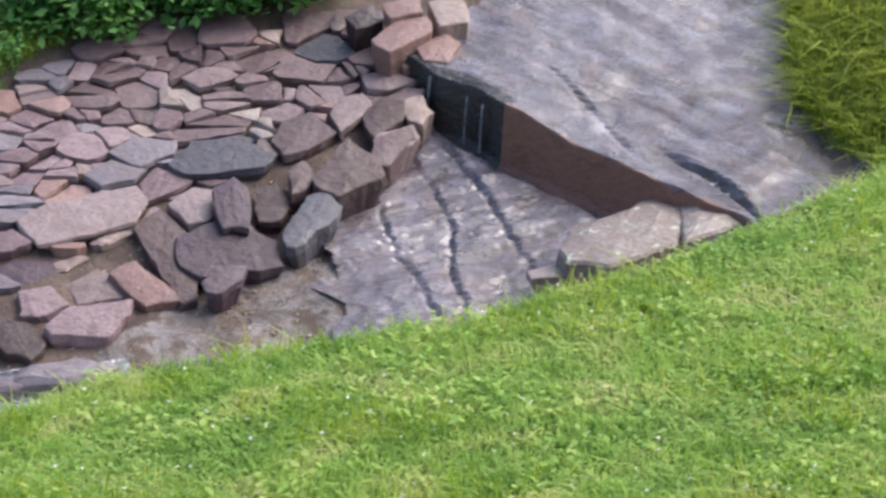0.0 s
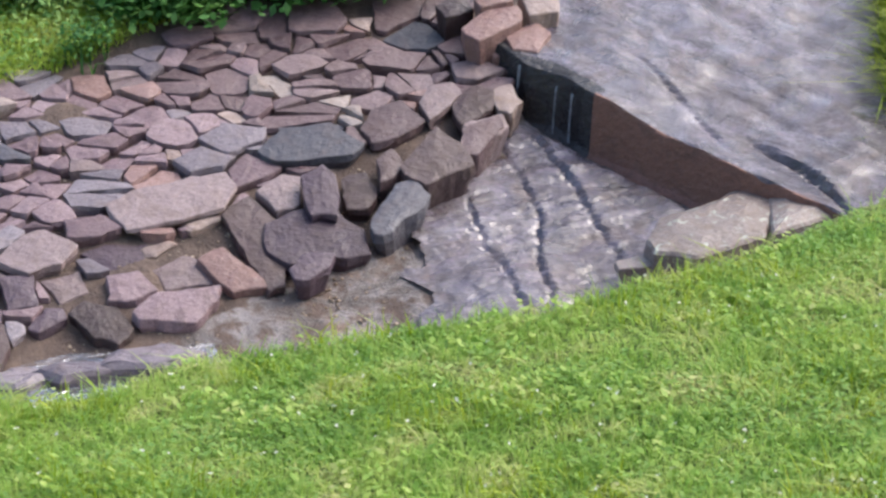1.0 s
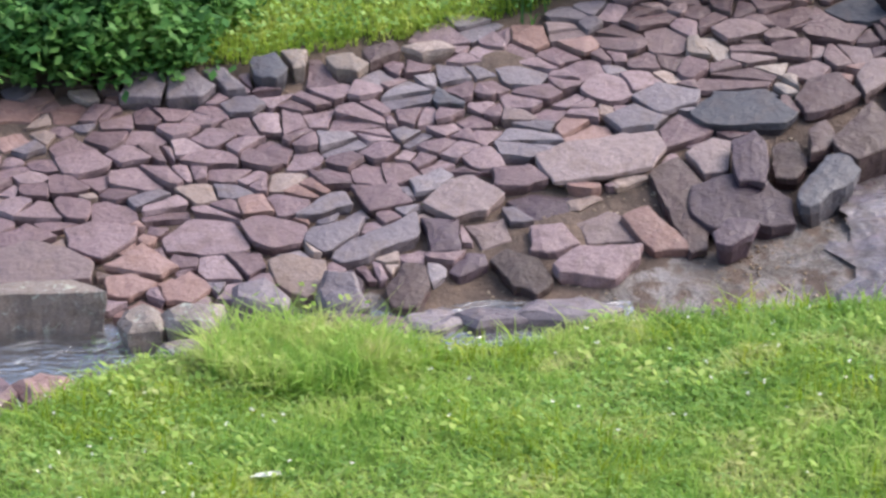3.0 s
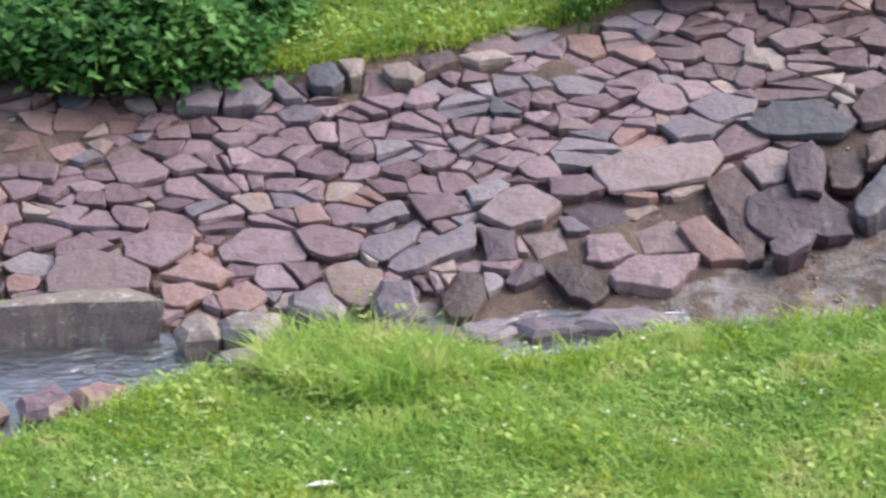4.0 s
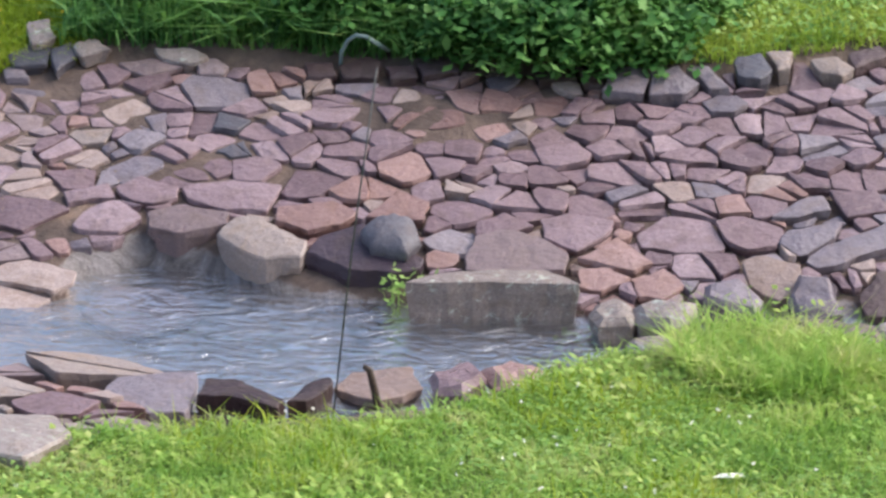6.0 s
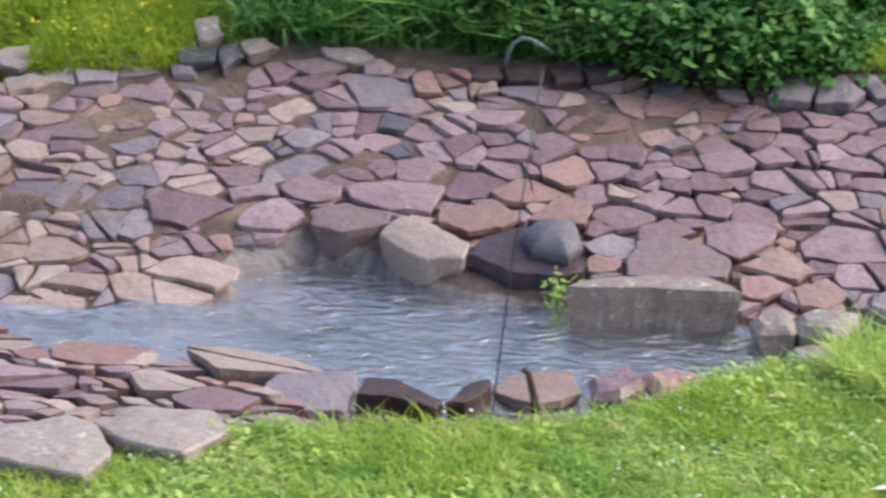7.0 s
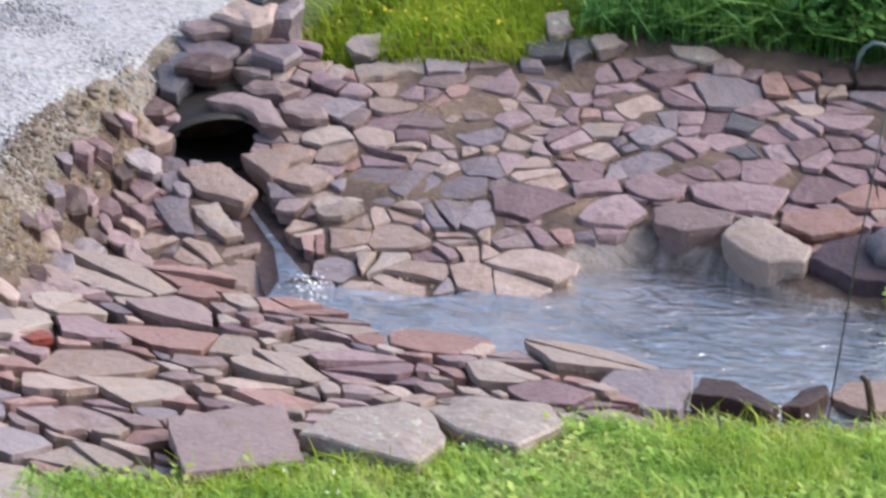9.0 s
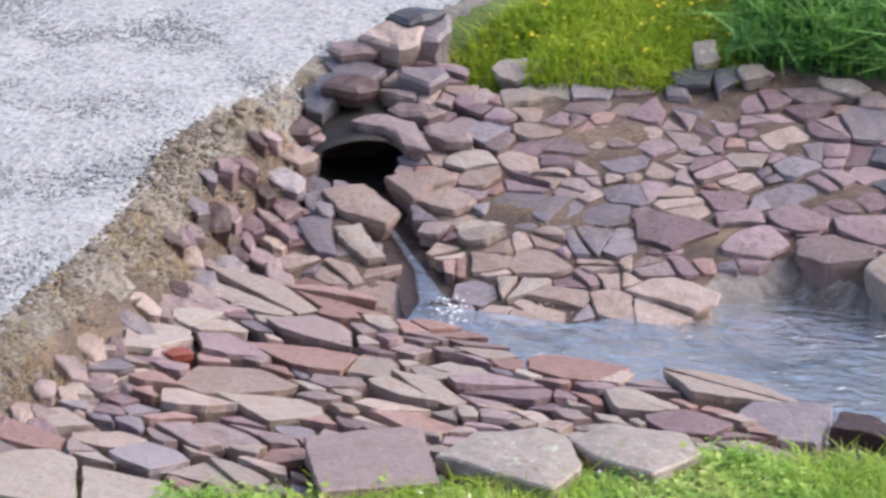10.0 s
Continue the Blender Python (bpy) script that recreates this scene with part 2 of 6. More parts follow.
SHOULDER = earth_mat("gravel_shoulder", (0.11, 0.095, 0.08), (0.235, 0.21, 0.19), 0.6, 38.0)
DITCH = ditch_mat()
GRASS = leaf_mat("lawn_grass", [(0.0, (0.20, 0.37, 0.07)), (0.35, (0.36, 0.56, 0.125)), (0.7, (0.51, 0.64, 0.185)), (1.0, (0.66, 0.66, 0.32))], 0.5, 0.5, 2.8)
CLOVER = leaf_mat("clover_leaf", [(0.0, (0.16, 0.32, 0.07)), (0.5, (0.28, 0.47, 0.12)), (1.0, (0.44, 0.59, 0.20))], 0.55, 0.4)
BRIGHT = leaf_mat("sunlit_bank_grass", [(0.0, (0.18, 0.29, 0.02)), (0.5, (0.31, 0.43, 0.03)), (1.0, (0.48, 0.53, 0.07))], 0.5, 0.42)
MEADOW = leaf_mat("rough_bank_grass", [(0.0, (0.27, 0.42, 0.06)), (0.5, (0.48, 0.62, 0.11)), (1.0, (0.68, 0.70, 0.22))], 0.5, 0.5)
OLIVE = leaf_mat("olive_bank_grass", [(0.0, (0.13, 0.20, 0.025)), (0.5, (0.27, 0.35, 0.045)), (1.0, (0.48, 0.52, 0.09))], 0.5, 0.4)
BUSH = leaf_mat("shrub_leaf", [(0.0, (0.03, 0.10, 0.03)), (0.45, (0.085, 0.235, 0.055)), (1.0, (0.26, 0.47, 0.13))], 0.55, 0.32)
REED = leaf_mat("lily_leaf", [(0.0, (0.06, 0.18, 0.04)), (0.5, (0.15, 0.33, 0.07)), (1.0, (0.32, 0.50, 0.15))], 0.4, 0.35)
STRAW = leaf_mat("dry_straw", [(0.0, (0.25, 0.17, 0.08)), (1.0, (0.5, 0.40, 0.24))], 0.7, 0.1)
PETAL = plain_mat("white_petal", (0.78, 0.78, 0.70), 0.7, 0, 200, 0.08)
YELLOW = plain_mat("yellow_petal", (0.75, 0.58, 0.03), 0.6, 0, 200, 0.1)
BARK = plain_mat("dark_wet_wood", (0.06, 0.042, 0.03), 0.7, 0, 60, 0.4)
PIPE = plain_mat("dark_corrugated_pipe", (0.02, 0.018, 0.018), 0.6, 0, 30, 0.4)
STEEL = plain_mat("weathered_steel", (0.085, 0.09, 0.09), 0.5, 0.5, 80, 0.3)
HOSE = plain_mat("grey_green_hose", (0.22, 0.30, 0.30), 0.4, 0, 60, 0.2)
WATER = water_mat()
SHADING_BROWN = plain_mat("shading_wall_brown", (0.10, 0.075, 0.06), 0.7, 0, 3, 0.2)
CHIP_GREY = leaf_mat("grey_crushed_stone", [(0.0, (0.24, 0.245, 0.265)), (0.5, (0.335, 0.34, 0.365)), (1.0, (0.43, 0.435, 0.465))], 0.7, 0.0, 0.6)
CHIP_PALE = leaf_mat("pale_tan_rubble", [(0.0, (0.07, 0.055, 0.045)), (0.5, (0.15, 0.125, 0.107)), (1.0, (0.29, 0.26, 0.235))], 0.75, 0.0, 0.5)
CHIP_TAN = leaf_mat("tan_crushed_stone", [(0.0, (0.17, 0.12, 0.09)), (0.5, (0.34, 0.26, 0.19)), (1.0, (0.52, 0.44, 0.35))], 0.75, 0.0)
WATER_WHITE = plain_mat("aerated_water", (0.16, 0.18, 0.21), 0.12, 0, 60, 0.4)
FOAM = plain_mat("white_water", (0.75, 0.78, 0.80), 0.35, 0, 50, 0.15)


# ---- mesh helpers ----
def thing(name, label="", category="", group="", kind="", at=(0, 0, 0)):
    ob = new(name)
    ob.location = at
    return tagged(ob, label, category, group, kind)


def mesh_of(name, verts, faces, mat, smooth=False):
    me = bpy.data.meshes.new(name)
    me.from_pydata(verts, [], faces)
    for mm in (mat if isinstance(mat, (list, tuple)) else (mat,)):
        me.materials.append(mm)
    if smooth:
        me.polygons.foreach_set("use_smooth", [True] * len(me.polygons))
    me.update()
    return me


def part(name, me, parent=None, label=""):
    ob = new(name, me)
    if parent:
        ob.parent = parent
        ob.matrix_parent_inverse = Matrix.Translation(parent.location).inverted()
    return tagged(ob, label)


def tube(name, pts, radius, mat, sides=8):
    verts, faces = [], []
    pts = [Vector(p) for p in pts]
    for i, p in enumerate(pts):
        ax = (pts[min(i + 1, len(pts) - 1)] - pts[max(i - 1, 0)]).normalized()
        u = ax.cross(Vector((0.3, 1, 0.2))).normalized()
        v = ax.cross(u)
        r = radius[i] if isinstance(radius, (list, tuple)) else radius
        verts += [tuple(p + r * (math.cos(2 * math.pi * k / sides) * u + math.sin(2 * math.pi * k / sides) * v)) for k in range(sides)]
    for i in range(len(pts) - 1):
        for k in range(sides):
            a, b = i * sides + k, i * sides + (k + 1) % sides
            faces.append((a, b, b + sides, a + sides))
    faces += [tuple(range(sides))[::-1], tuple(range(len(verts) - sides, len(verts)))]
    return mesh_of(name, verts, faces, mat, True)


# ---- the lie of the land ----
def curve(*pts):
    xs, ys = zip(*pts)
    return lambda x: np.interp(x, xs, ys)


near_edge = curve((-4.6, 8.2), (-3.2, 8.45), (-2.56, 8.75), (-2.16, 9.03), (-2.04, 9.23), (-1.49, 9.36), (-0.93, 9.45), (-0.57, 9.78), (-0.3, 10.07), (0.27, 10.27),
                  (0.55, 10.12), (1.04, 10.18), (1.44, 10.38), (1.96, 10.35), (2.48, 10.31), (2.79, 10.27), (3.03, 10.38), (3.48, 10.42), (4.0, 10.65), (4.46, 10.86), (4.68, 11.02), (5.5, 11.7), (7.0, 13.0))
pool_near = curve((-3.6, 9.9), (-3.21, 10.15), (-2.89, 9.95), (-2.1, 9.98), (-1.9, 9.75), (-1.39, 9.75), (-0.9, 9.85), (-0.5, 10.15), (0.2, 10.36), (0.6, 10.2), (1.4, 10.46), (5.5, 11.8))
lip = curve((-3.5, 10.42), (-2.8, 10.42), (-2.63, 10.55), (-2.34, 10.9), (-2.08, 11.05), (-1.75, 10.95), (-1.48, 10.8), (-1.05, 10.72), (-0.43, 10.67), (0.25, 10.78), (0.77, 10.86), (1.0, 11.1),
            (1.5, 11.34), (1.93, 11.57), (2.37, 11.72), (2.7, 11.88), (3.0, 12.0), (3.3, 12.5), (3.6, 13.2), (6.0, 15.0))
bank_top = curve((-4.2, 12.1), (-3.53, 11.74), (-2.85, 11.78), (-2.47, 11.92), (-0.2, 11.92), (0.28, 11.98), (0.97, 12.14), (1.33, 12.27), (1.74, 12.52), (2.0, 12.65), (2.6, 12.7), (3.2, 13.2), (6.0, 15.0))
road_edge = curve((7.0, -4.5), (8.96, -4.44), (9.92, -4.43), (10.69, -4.51), (11.24, -4.37), (11.96, -4.25), (12.58, -3.87), (14.0, -3.2), (16.0, -2.4))


slab_side = curve((10.5, 5.3), (11.0, 4.72), (11.24, 4.48), (11.52, 4.42), (12.07, 4.57), (12.8, 4.9), (14.0, 5.4), (16.0, 6.5))


def smooth(a, b, v):
    t = np.clip((v - a) / (b - a), 0, 1)
    return t * t * (3 - 2 * t)


def pave(x, y):
    return 0.12 + 0.32 * (y - 10.95)


def bedrock_low(x, y):
    return 0.02 + 0.25 * (y - 10.75)


def lawn(x, y):
    return 0.14 + 0.10 * np.maximum(0, x - 1.5) + 0.07 * (10.2 - y)


def apron(x, y):
    return 0.06 + 0.10 * (10.0 - y) + 0.10 * np.maximum(0, -3.0 - x)


GULLY = ((-3.90, 11.28), (-3.72, 11.0), (-3.5, 10.72), (-3.3, 10.36), (-3.1, 10.25))


def gully_distance(x, y):
    best = np.full(np.shape(x), 9.0)
    for (ax, ay), (bx, by) in zip(GULLY, GULLY[1:]):
        k = np.clip(((x - ax) * (bx - ax) + (y - ay) * (by - ay)) / ((bx - ax) ** 2 + (by - ay) ** 2), 0, 1)
        best = np.minimum(best, np.hypot(x - ax - k * (bx - ax), y - ay - k * (by - ay)))
    return best


def ground(x, y):
    """The soil's height: lawn, channel, bank under the paving, bank top, road."""
    x, y = np.asarray(x, float), np.asarray(y, float)
    yt = bank_top(x)
    fill = 0.032 - 0.018 * smooth(-1.3, -2.1, x)
    chan = -0.10 + (np.maximum(-0.05, bedrock_low(x, y) - 0.025) + 0.10) * smooth(0.5, 1.3, x)
    bank = np.where(y < yt, pave(x, y) - fill, pave(x, yt) - fill + 0.06 * smooth(0, 0.2, y - yt) + 0.10 * np.minimum(y - yt, 30))
    stone_side = apron(x, y) - 0.07
    lawn_z = lawn(x, np.maximum(y, -3.0))
    wedge = smooth(-1.75, -2.05, x)
    near = lawn_z * (1 - wedge) + stone_side * wedge
    near = np.where(y < near_edge(x), lawn_z, near)
    strip = smooth(-2.0, -1.85, x) * smooth(-0.35, -0.55, x)
    near = near + (0.02 - near) * strip * smooth(-0.02, 0.10, y - near_edge(x))
    e = np.where(x < -0.45, pool_near(x), near_edge(x))
    z = near + (chan - near) * smooth(-0.02, 0.12, y - e)
    toe = 0.16 + 0.30 * smooth(0.5, 0.9, x) * smooth(2.9, 2.6, x)
    z = z + (bank - z) * smooth(0, 1, (y - lip(x)) / toe + 1)
    # soil washed over the paving
    z = z + 0.050 * np.exp(-((x + 1.05) / 0.48) ** 2 - ((y - 11.72) / 0.17) ** 2) + 0.044 * np.exp(-((x - 1.15) / 0.2) ** 2 - ((y - 12.05) / 0.12) ** 2)
    z = z + 0.022 * np.exp(-((x + 3.1) / 0.25) ** 2 - ((y - 11.05) / 0.1) ** 2) + 0.022 * np.exp(-((x + 3.0) / 0.3) ** 2 - ((y - 11.55) / 0.1) ** 2)
    left = smooth(-3.15, -3.45, x)
    hill = np.maximum(np.minimum(bank, 2.0), np.minimum(stone_side, 0.5))
    hill = np.where(y < 10.5, stone_side + (bank - stone_side) * smooth(10.0, 10.6, y), bank)
    z = z + (np.where(y > near_edge(x), hill, lawn_z) - z) * left
    z = z - 0.14 * (1 - smooth(0.05, 0.16, gully_distance(x, y))) * smooth(-2.9, -3.2, x)
    mouth = np.hypot((x + 3.90) * 1.0, (y - 11.27) * 1.0)
    z = np.where(x < -3.4, np.minimum(z, 0.02 + 0.5 * np.maximum(0, mouth - 0.17)), z)
    road = smooth(0.40, -0.04, x - road_edge(y))
    z = z + (0.45 + 0.02 * np.sin(3 * y) - z) * road
    along = (x + 3.90) * -0.45 + (y - 11.27) * 0.893
    across = np.abs((x + 3.90) * 0.893 + (y - 11.27) * 0.45)
    z = np.where((along > -0.1) & (along < 0.42) & (across < 0.21), np.minimum(z, 0.0), z)
    side = x - slab_side(y)
    bank_r = 0.27 + 0.25 * (np.minimum(y, 14) - 10.75) + 0.16 * np.clip(side, 0, 6)
    z = np.where(y > near_edge(x) - 0.1, z + (np.maximum(bank_r, z) - z) * smooth(-0.04, 0.10, side), z)
    return z


def build_ground():
    xs = np.concatenate([[-2500, -600, -150, -40, -18], np.arange(-8, -6, 0.2), np.arange(-6, 6, 0.05), np.arange(6, 8.1, 0.2), [18, 40, 150, 600, 2500]])
    ys = np.concatenate([[-2500, -600, -150, -40, -15, -6, 0, 4, 6], np.arange(7, 8, 0.2), np.arange(8, 14, 0.05), np.arange(14, 17, 0.2), [20, 40, 150, 600, 2500]])
    X, Y = np.meshgrid(xs, ys)
    Z = ground(np.clip(X, -40, 40), np.clip(Y, -40, 40))
    near = (np.abs(X) < 7) & (Y > 7.5) & (Y < 15)
    for i, j in zip(*np.where(near)):
        p = Vector((X[i, j], Y[i, j], 0))
        Z[i, j] += 0.018 * noise.noise(p * 2.5) + 0.008 * noise.noise(p * 9)
    nx = len(xs)
    verts = np.stack([X, Y, Z], -1).reshape(-1, 3).tolist()
    faces, mats = [], []
    for j in range(len(ys) - 1):
        for i in range(nx - 1):
            faces.append((j * nx + i, j * nx + i + 1, (j + 1) * nx + i + 1, (j + 1) * nx + i))
            x, y = (xs[i] + xs[i + 1]) / 2, (ys[j] + ys[j + 1]) / 2
            wob = 0.06 * noise.noise(Vector((x * 4, y * 4, 0)))
            off = x - road_edge(y) + wob
            if off < 0 and y > -20 and abs(x) < 30:
                k = 2
            elif off < 0.15:
                k = 3 if abs(x) < 30 else 1
            elif (x > slab_side(y) + 0.04 + wob) or y < near_edge(x) - 0.04 + wob or y > bank_top(x) + 0.22 + wob:
                k = 1
            else:
                k = 0
            mats.append(k)
    me = mesh_of("ground", verts, faces, [DITCH, TURF, GRAVEL, SHOULDER], True)
    zone = me.attributes.new("channel", "FLOAT", "POINT")
    wet = smooth(0.06, -0.10, Y - lip(X)) * smooth(-3.5, -3.3, X) * (1 - 0.52 * smooth(0.8, 1.3, X)) * (1 - smooth(0.5, 0.8, X) * smooth(2.9, 2.7, X) * smooth(-0.5, -0.36, Y - lip(X)))
    wet = wet * np.where(X < -0.45, smooth(-0.08, 0.03, Y - pool_near(X)), 1.0)
    zone.data.foreach_set("value", np.ascontiguousarray(wet, dtype=np.float32).ravel())
    me.polygons.foreach_set("material_index", mats)
    tagged(new("ground", me), "sandy soil ditch between a lawn, a grassy bank and a grey gravel road", "ground", kind="structure")


build_ground()


def build_shading_wall():
    """A plain unseen wall behind the camera, added to dim faces turned towards it."""
    verts = [(x, y, z) for x in (-3.9, 13.0) for y in (-1.9, -1.6) for z in (-0.5, 11.5)]
    faces = [(0, 1, 3, 2), (4, 6, 7, 5), (0, 4, 5, 1), (2, 3, 7, 6), (0, 2, 6, 4), (1, 5, 7, 3)]
    tagged(new("shading_wall", mesh_of("shading_wall", verts, faces, SHADING_BROWN)), "plain brown wall out of view, added to block low sky light", "wall", kind="structure")


build_shading_wall()


def build_water():
    xs = np.arange(-3.42, 1.6, 0.06)
    verts, faces, rows = [], [], 14
    for x in xs:
        a, b = float(pool_near(x)) - 0.06, float(lip(x)) + 0.05
        for k in range(rows + 1):
            y = a + (b - a) * k / rows
            verts.append((x, y, 0.0 + 0.004 * noise.noise(Vector((x * 6, y * 12, 0)))))
    n = rows + 1
    for i in range(len(xs) - 1):
        for k in range(rows):
            faces.append((i * n + k, (i + 1) * n + k, (i + 1) * n + k + 1, i * n + k + 1))
    tagged(new("water", mesh_of("water", verts, faces, WATER, True)), "shallow rippled stream pool reflecting a pale sky", "water", kind="structure")


build_water()


# ---- bedrock ledge ----
def plates(x, y, scale, seed):
    """Broken layers: flat plates with small scarps between them."""
    p = Vector((x * scale, y * scale, seed))
    w = noise.noise(p * 0.7 + Vector((5, 1, 0)))
    v = 0.5 + 0.5 * noise.noise(p + Vector((w, w * 0.6, 0)))
    q = v * 6
    f = q - math.floor(q)
    return (math.floor(q) + min(1.0, f * 9)) / 6


JOINTS = ((curve((10.6, 3.22), (11.08, 3.20), (11.52, 3.15), (12.1, 3.0)), 0.034), (curve((10.6, 2.86), (11.08, 2.90), (11.32, 2.96), (11.58, 2.95), (12.1, 2.86)), 0.026),
          (curve((10.6, 2.78), (11.11, 2.74), (11.32, 2.72), (11.51, 2.70), (12.1, 2.6)), 0.018))
STEP_A = curve((0.2, 0.42), (0.49, 0.33), (0.73, 0.23), (1.0, 0.11), (1.3, 0.0))
STEP_B = curve((0.8, 0.30), (1.08, 0.21), (1.33, 0.16), (1.6, 0.06), (2.3, -0.2))


def slab_height(x, y, s, d):
    low = bedrock_low(x, y) - 0.004
    wob = 0.04 * noise.noise(Vector((x * 9, y * 3, 3))) + 0.016 * noise.noise(Vector((x * 11, y * 16, 4)))
    for line, rise in JOINTS:
        g = x + wob - float(line(y))
        k = 0.5 + 0.5 * noise.noise(Vector((rise * 900, y * 7, 1)))
        low += rise * k * float(smooth(-0.012, 0.012, g)) - 0.018 * k * max(0.0, 1 - abs(g + 0.010) / 0.011) - 0.5 * rise * k * float(smooth(0.0, 0.25, g))
    low += 0.03 * (plates(x * 0.7, y * 1.5, 4.0, 1) - 0.5) + 0.022 * (plates(x * 1.2, y * 2.6, 5.0, 6) - 0.5) + 0.02 * noise.noise(Vector((x * 2, y * 2, 5)))
    up = 0.24 + 0.25 * (y - 10.75)
    wob = 0.02 * noise.noise(Vector((s * 5, d * 5, 7)))
    for line, a, b, rise in ((STEP_A, 0.30, 1.15, 0.014), (STEP_B, 0.95, 2.3, 0.045)):
        g = d + wob - float(line(s))
        k = float(smooth(a, a + 0.3, s) * smooth(b, b - 0.35, s) * (0.6 + 0.6 * noise.noise(Vector((s * 6, 3, 1)))))
        up += k * (rise * float(smooth(-0.008, 0.012, g)) * (1 - 0.8 * float(smooth(0.1, 0.6, g))) - 0.6 * rise * max(0.0, 1 - abs(g + 0.012) / 0.016))
    up += 0.03 * noise.noise(Vector((x * 1.7, y * 1.7, 8))) + 0.012 * noise.noise(Vector((s * 3, d * 9, 4))) + 0.006 * noise.noise(Vector((x * 9, y * 9, 2)))
    up += 0.012 * (plates(s * 0.5, d * 1.2, 2.4, 4) - 0.5)
    jag = 0.025 * noise.noise(Vector((s * 6, 0, 9)))
    t = float(smooth(-0.02 + jag, 0.012 + jag, d))
    low -= 0.05 * max(0.0, 1 - abs(d + 0.05) / 0.06) if d < 0 else 0
    return low + (up - low) * t


def build_bedrock():
    ox, oy = 3.03, 12.06
    ux, uy = 0.626, -0.78
    vx, vy = 0.78, 0.626
    ss = np.arange(-1.6, 2.3, 0.017)
    dd = np.concatenate([np.arange(-1.5, -0.1, 0.018), np.arange(-0.1, 0.1, 0.006), np.arange(0.1, 1.9, 0.018)])
    verts, ok = [], []
    for s in ss:
        for d in dd:
            x, y = ox + s * ux + d * vx, oy + s * uy + d * vy
            z = slab_height(x, y, s, d)
            verts.append((x, y, z))
            wob = 0.05 * noise.noise(Vector((x * 5, y * 5, 0)))
            inside = x > 2.46 + 2.2 * wob - 0.10 * (y < 11.1) and y > near_edge(x) - 0.1 and x < slab_side(y) + 0.12
            if d < 0:
                inside = inside and y < lip(x) + (0.22 if x > 2.75 else -0.02) + wob
            else:
                inside = inside and s > -0.12 + wob
            ok.append(inside)
    n = len(dd)
    faces = []
    for i in range(len(ss) - 1):
        for k in range(n - 1):
            f = (i * n + k, (i + 1) * n + k, (i + 1) * n + k + 1, i * n + k + 1)
            if all(ok[v] for v in f):
                faces.append(f)
    me = mesh_of("bedrock", verts, faces, [WET, LEDGE_RED, LEDGE_BLACK, WET_UPPER], False)
    mats = []
    for f in faces:
        i, k = divmod(f[0], n)
        s, d = ss[i], dd[k]
        jag = 0.04 * noise.noise(Vector((s * 7, d * 12, 2)))
        if -0.06 < d < (0.012 if s > 0.42 + jag else 0.06 + jag):
            mats.append(2 if s < 0.42 + jag else 1)
        else:
            mats.append(3 if d > 0 else 0)
    me.polygons.foreach_set("material_index", mats)
    tagged(new("bedrock", me), "wet mauve grey bedrock ledge with thin running water", "bedrock", kind="structure")


build_bedrock()


# ---- loose rocks ----
def rock_mesh(name, w, d, h, seed, mat, sharp=0.5, tilt=(0.0, 0.0), rough=0.012):
    """An angular block: uneven outline, bevelled rim, broken sides, top at z 0."""
    rng = random.Random(seed)
    n = rng.randint(5, 7)
    base = rng.uniform(0, 6.28)
    ring = []
    for k in range(n):
        a = base + (k + rng.uniform(-0.33, 0.33)) * 2 * math.pi / n
        c, s = math.cos(a), math.sin(a)
        r = (abs(c) ** 3.2 + abs(s) ** 3.2) ** (-1 / 3.2) * rng.uniform(0.84, 1.10)
        ring.append((c * r * w / 2, s * r * d / 2))
    bm = bmesh.new()
    bev = min(0.016, 0.10 * min(w, d)) * (1.6 - 1.2 * sharp)
    levels = ((0.72, -h), (0.93, -h * 0.5), (1.0, -bev), (1.0 - 2.2 * bev / max(min(w, d), 0.05), 0.0))
    rings = []
    for sc, z in levels:
        row = []
        for x, y in ring:
            j = 0.02 * min(w, d) if z < -bev else 0.0
            px, py = x * sc + rng.uniform(-3 * j, 3 * j), y * sc + rng.uniform(-3 * j, 3 * j)
            z += rng.uniform(-0.06, 0.06) * h if z < -bev else 0.0
            row.append(bm.verts.new((px, py, z + tilt[0] * px + tilt[1] * py)))
        rings.append(row)
    for a, b in zip(rings, rings[1:]):
        for k in range(n):
            bm.faces.new((a[k], a[(k + 1) % n], b[(k + 1) % n], b[k]))
    top = bm.verts.new((0, 0, rng.uniform(0.0, 0.04) * min(w, d)))
    for k in range(n):
        bm.faces.new((rings[-1][k], rings[-1][(k + 1) % n], top))
    bm.faces.new(rings[0][::-1])
    bmesh.ops.subdivide_edges(bm, edges=bm.edges[:], cuts=1, use_grid_fill=True)
    bmesh.ops.subdivide_edges(bm, edges=[e for e in bm.edges if e.calc_length() > 0.05], cuts=1, use_grid_fill=True)
    off = Vector((seed * 1.7, seed * 0.9, 0))
    for v in bm.verts:
        v.co += Vector((noise.noise(v.co * 14 + off), noise.noise(v.co * 14 + off + Vector((9, 0, 0))), noise.noise(v.co * 14 + off + Vector((0, 9, 0))))) * rough
    bmesh.ops.triangulate(bm, faces=[f for f in bm.faces if len(f.verts) > 4])
    me = bpy.data.meshes.new(name)
    bm.to_mesh(me)
    bm.free()
    me.materials.append(STONE[mat] if isinstance(mat, str) else mat)
    return me


ROCK_SEED = [0]


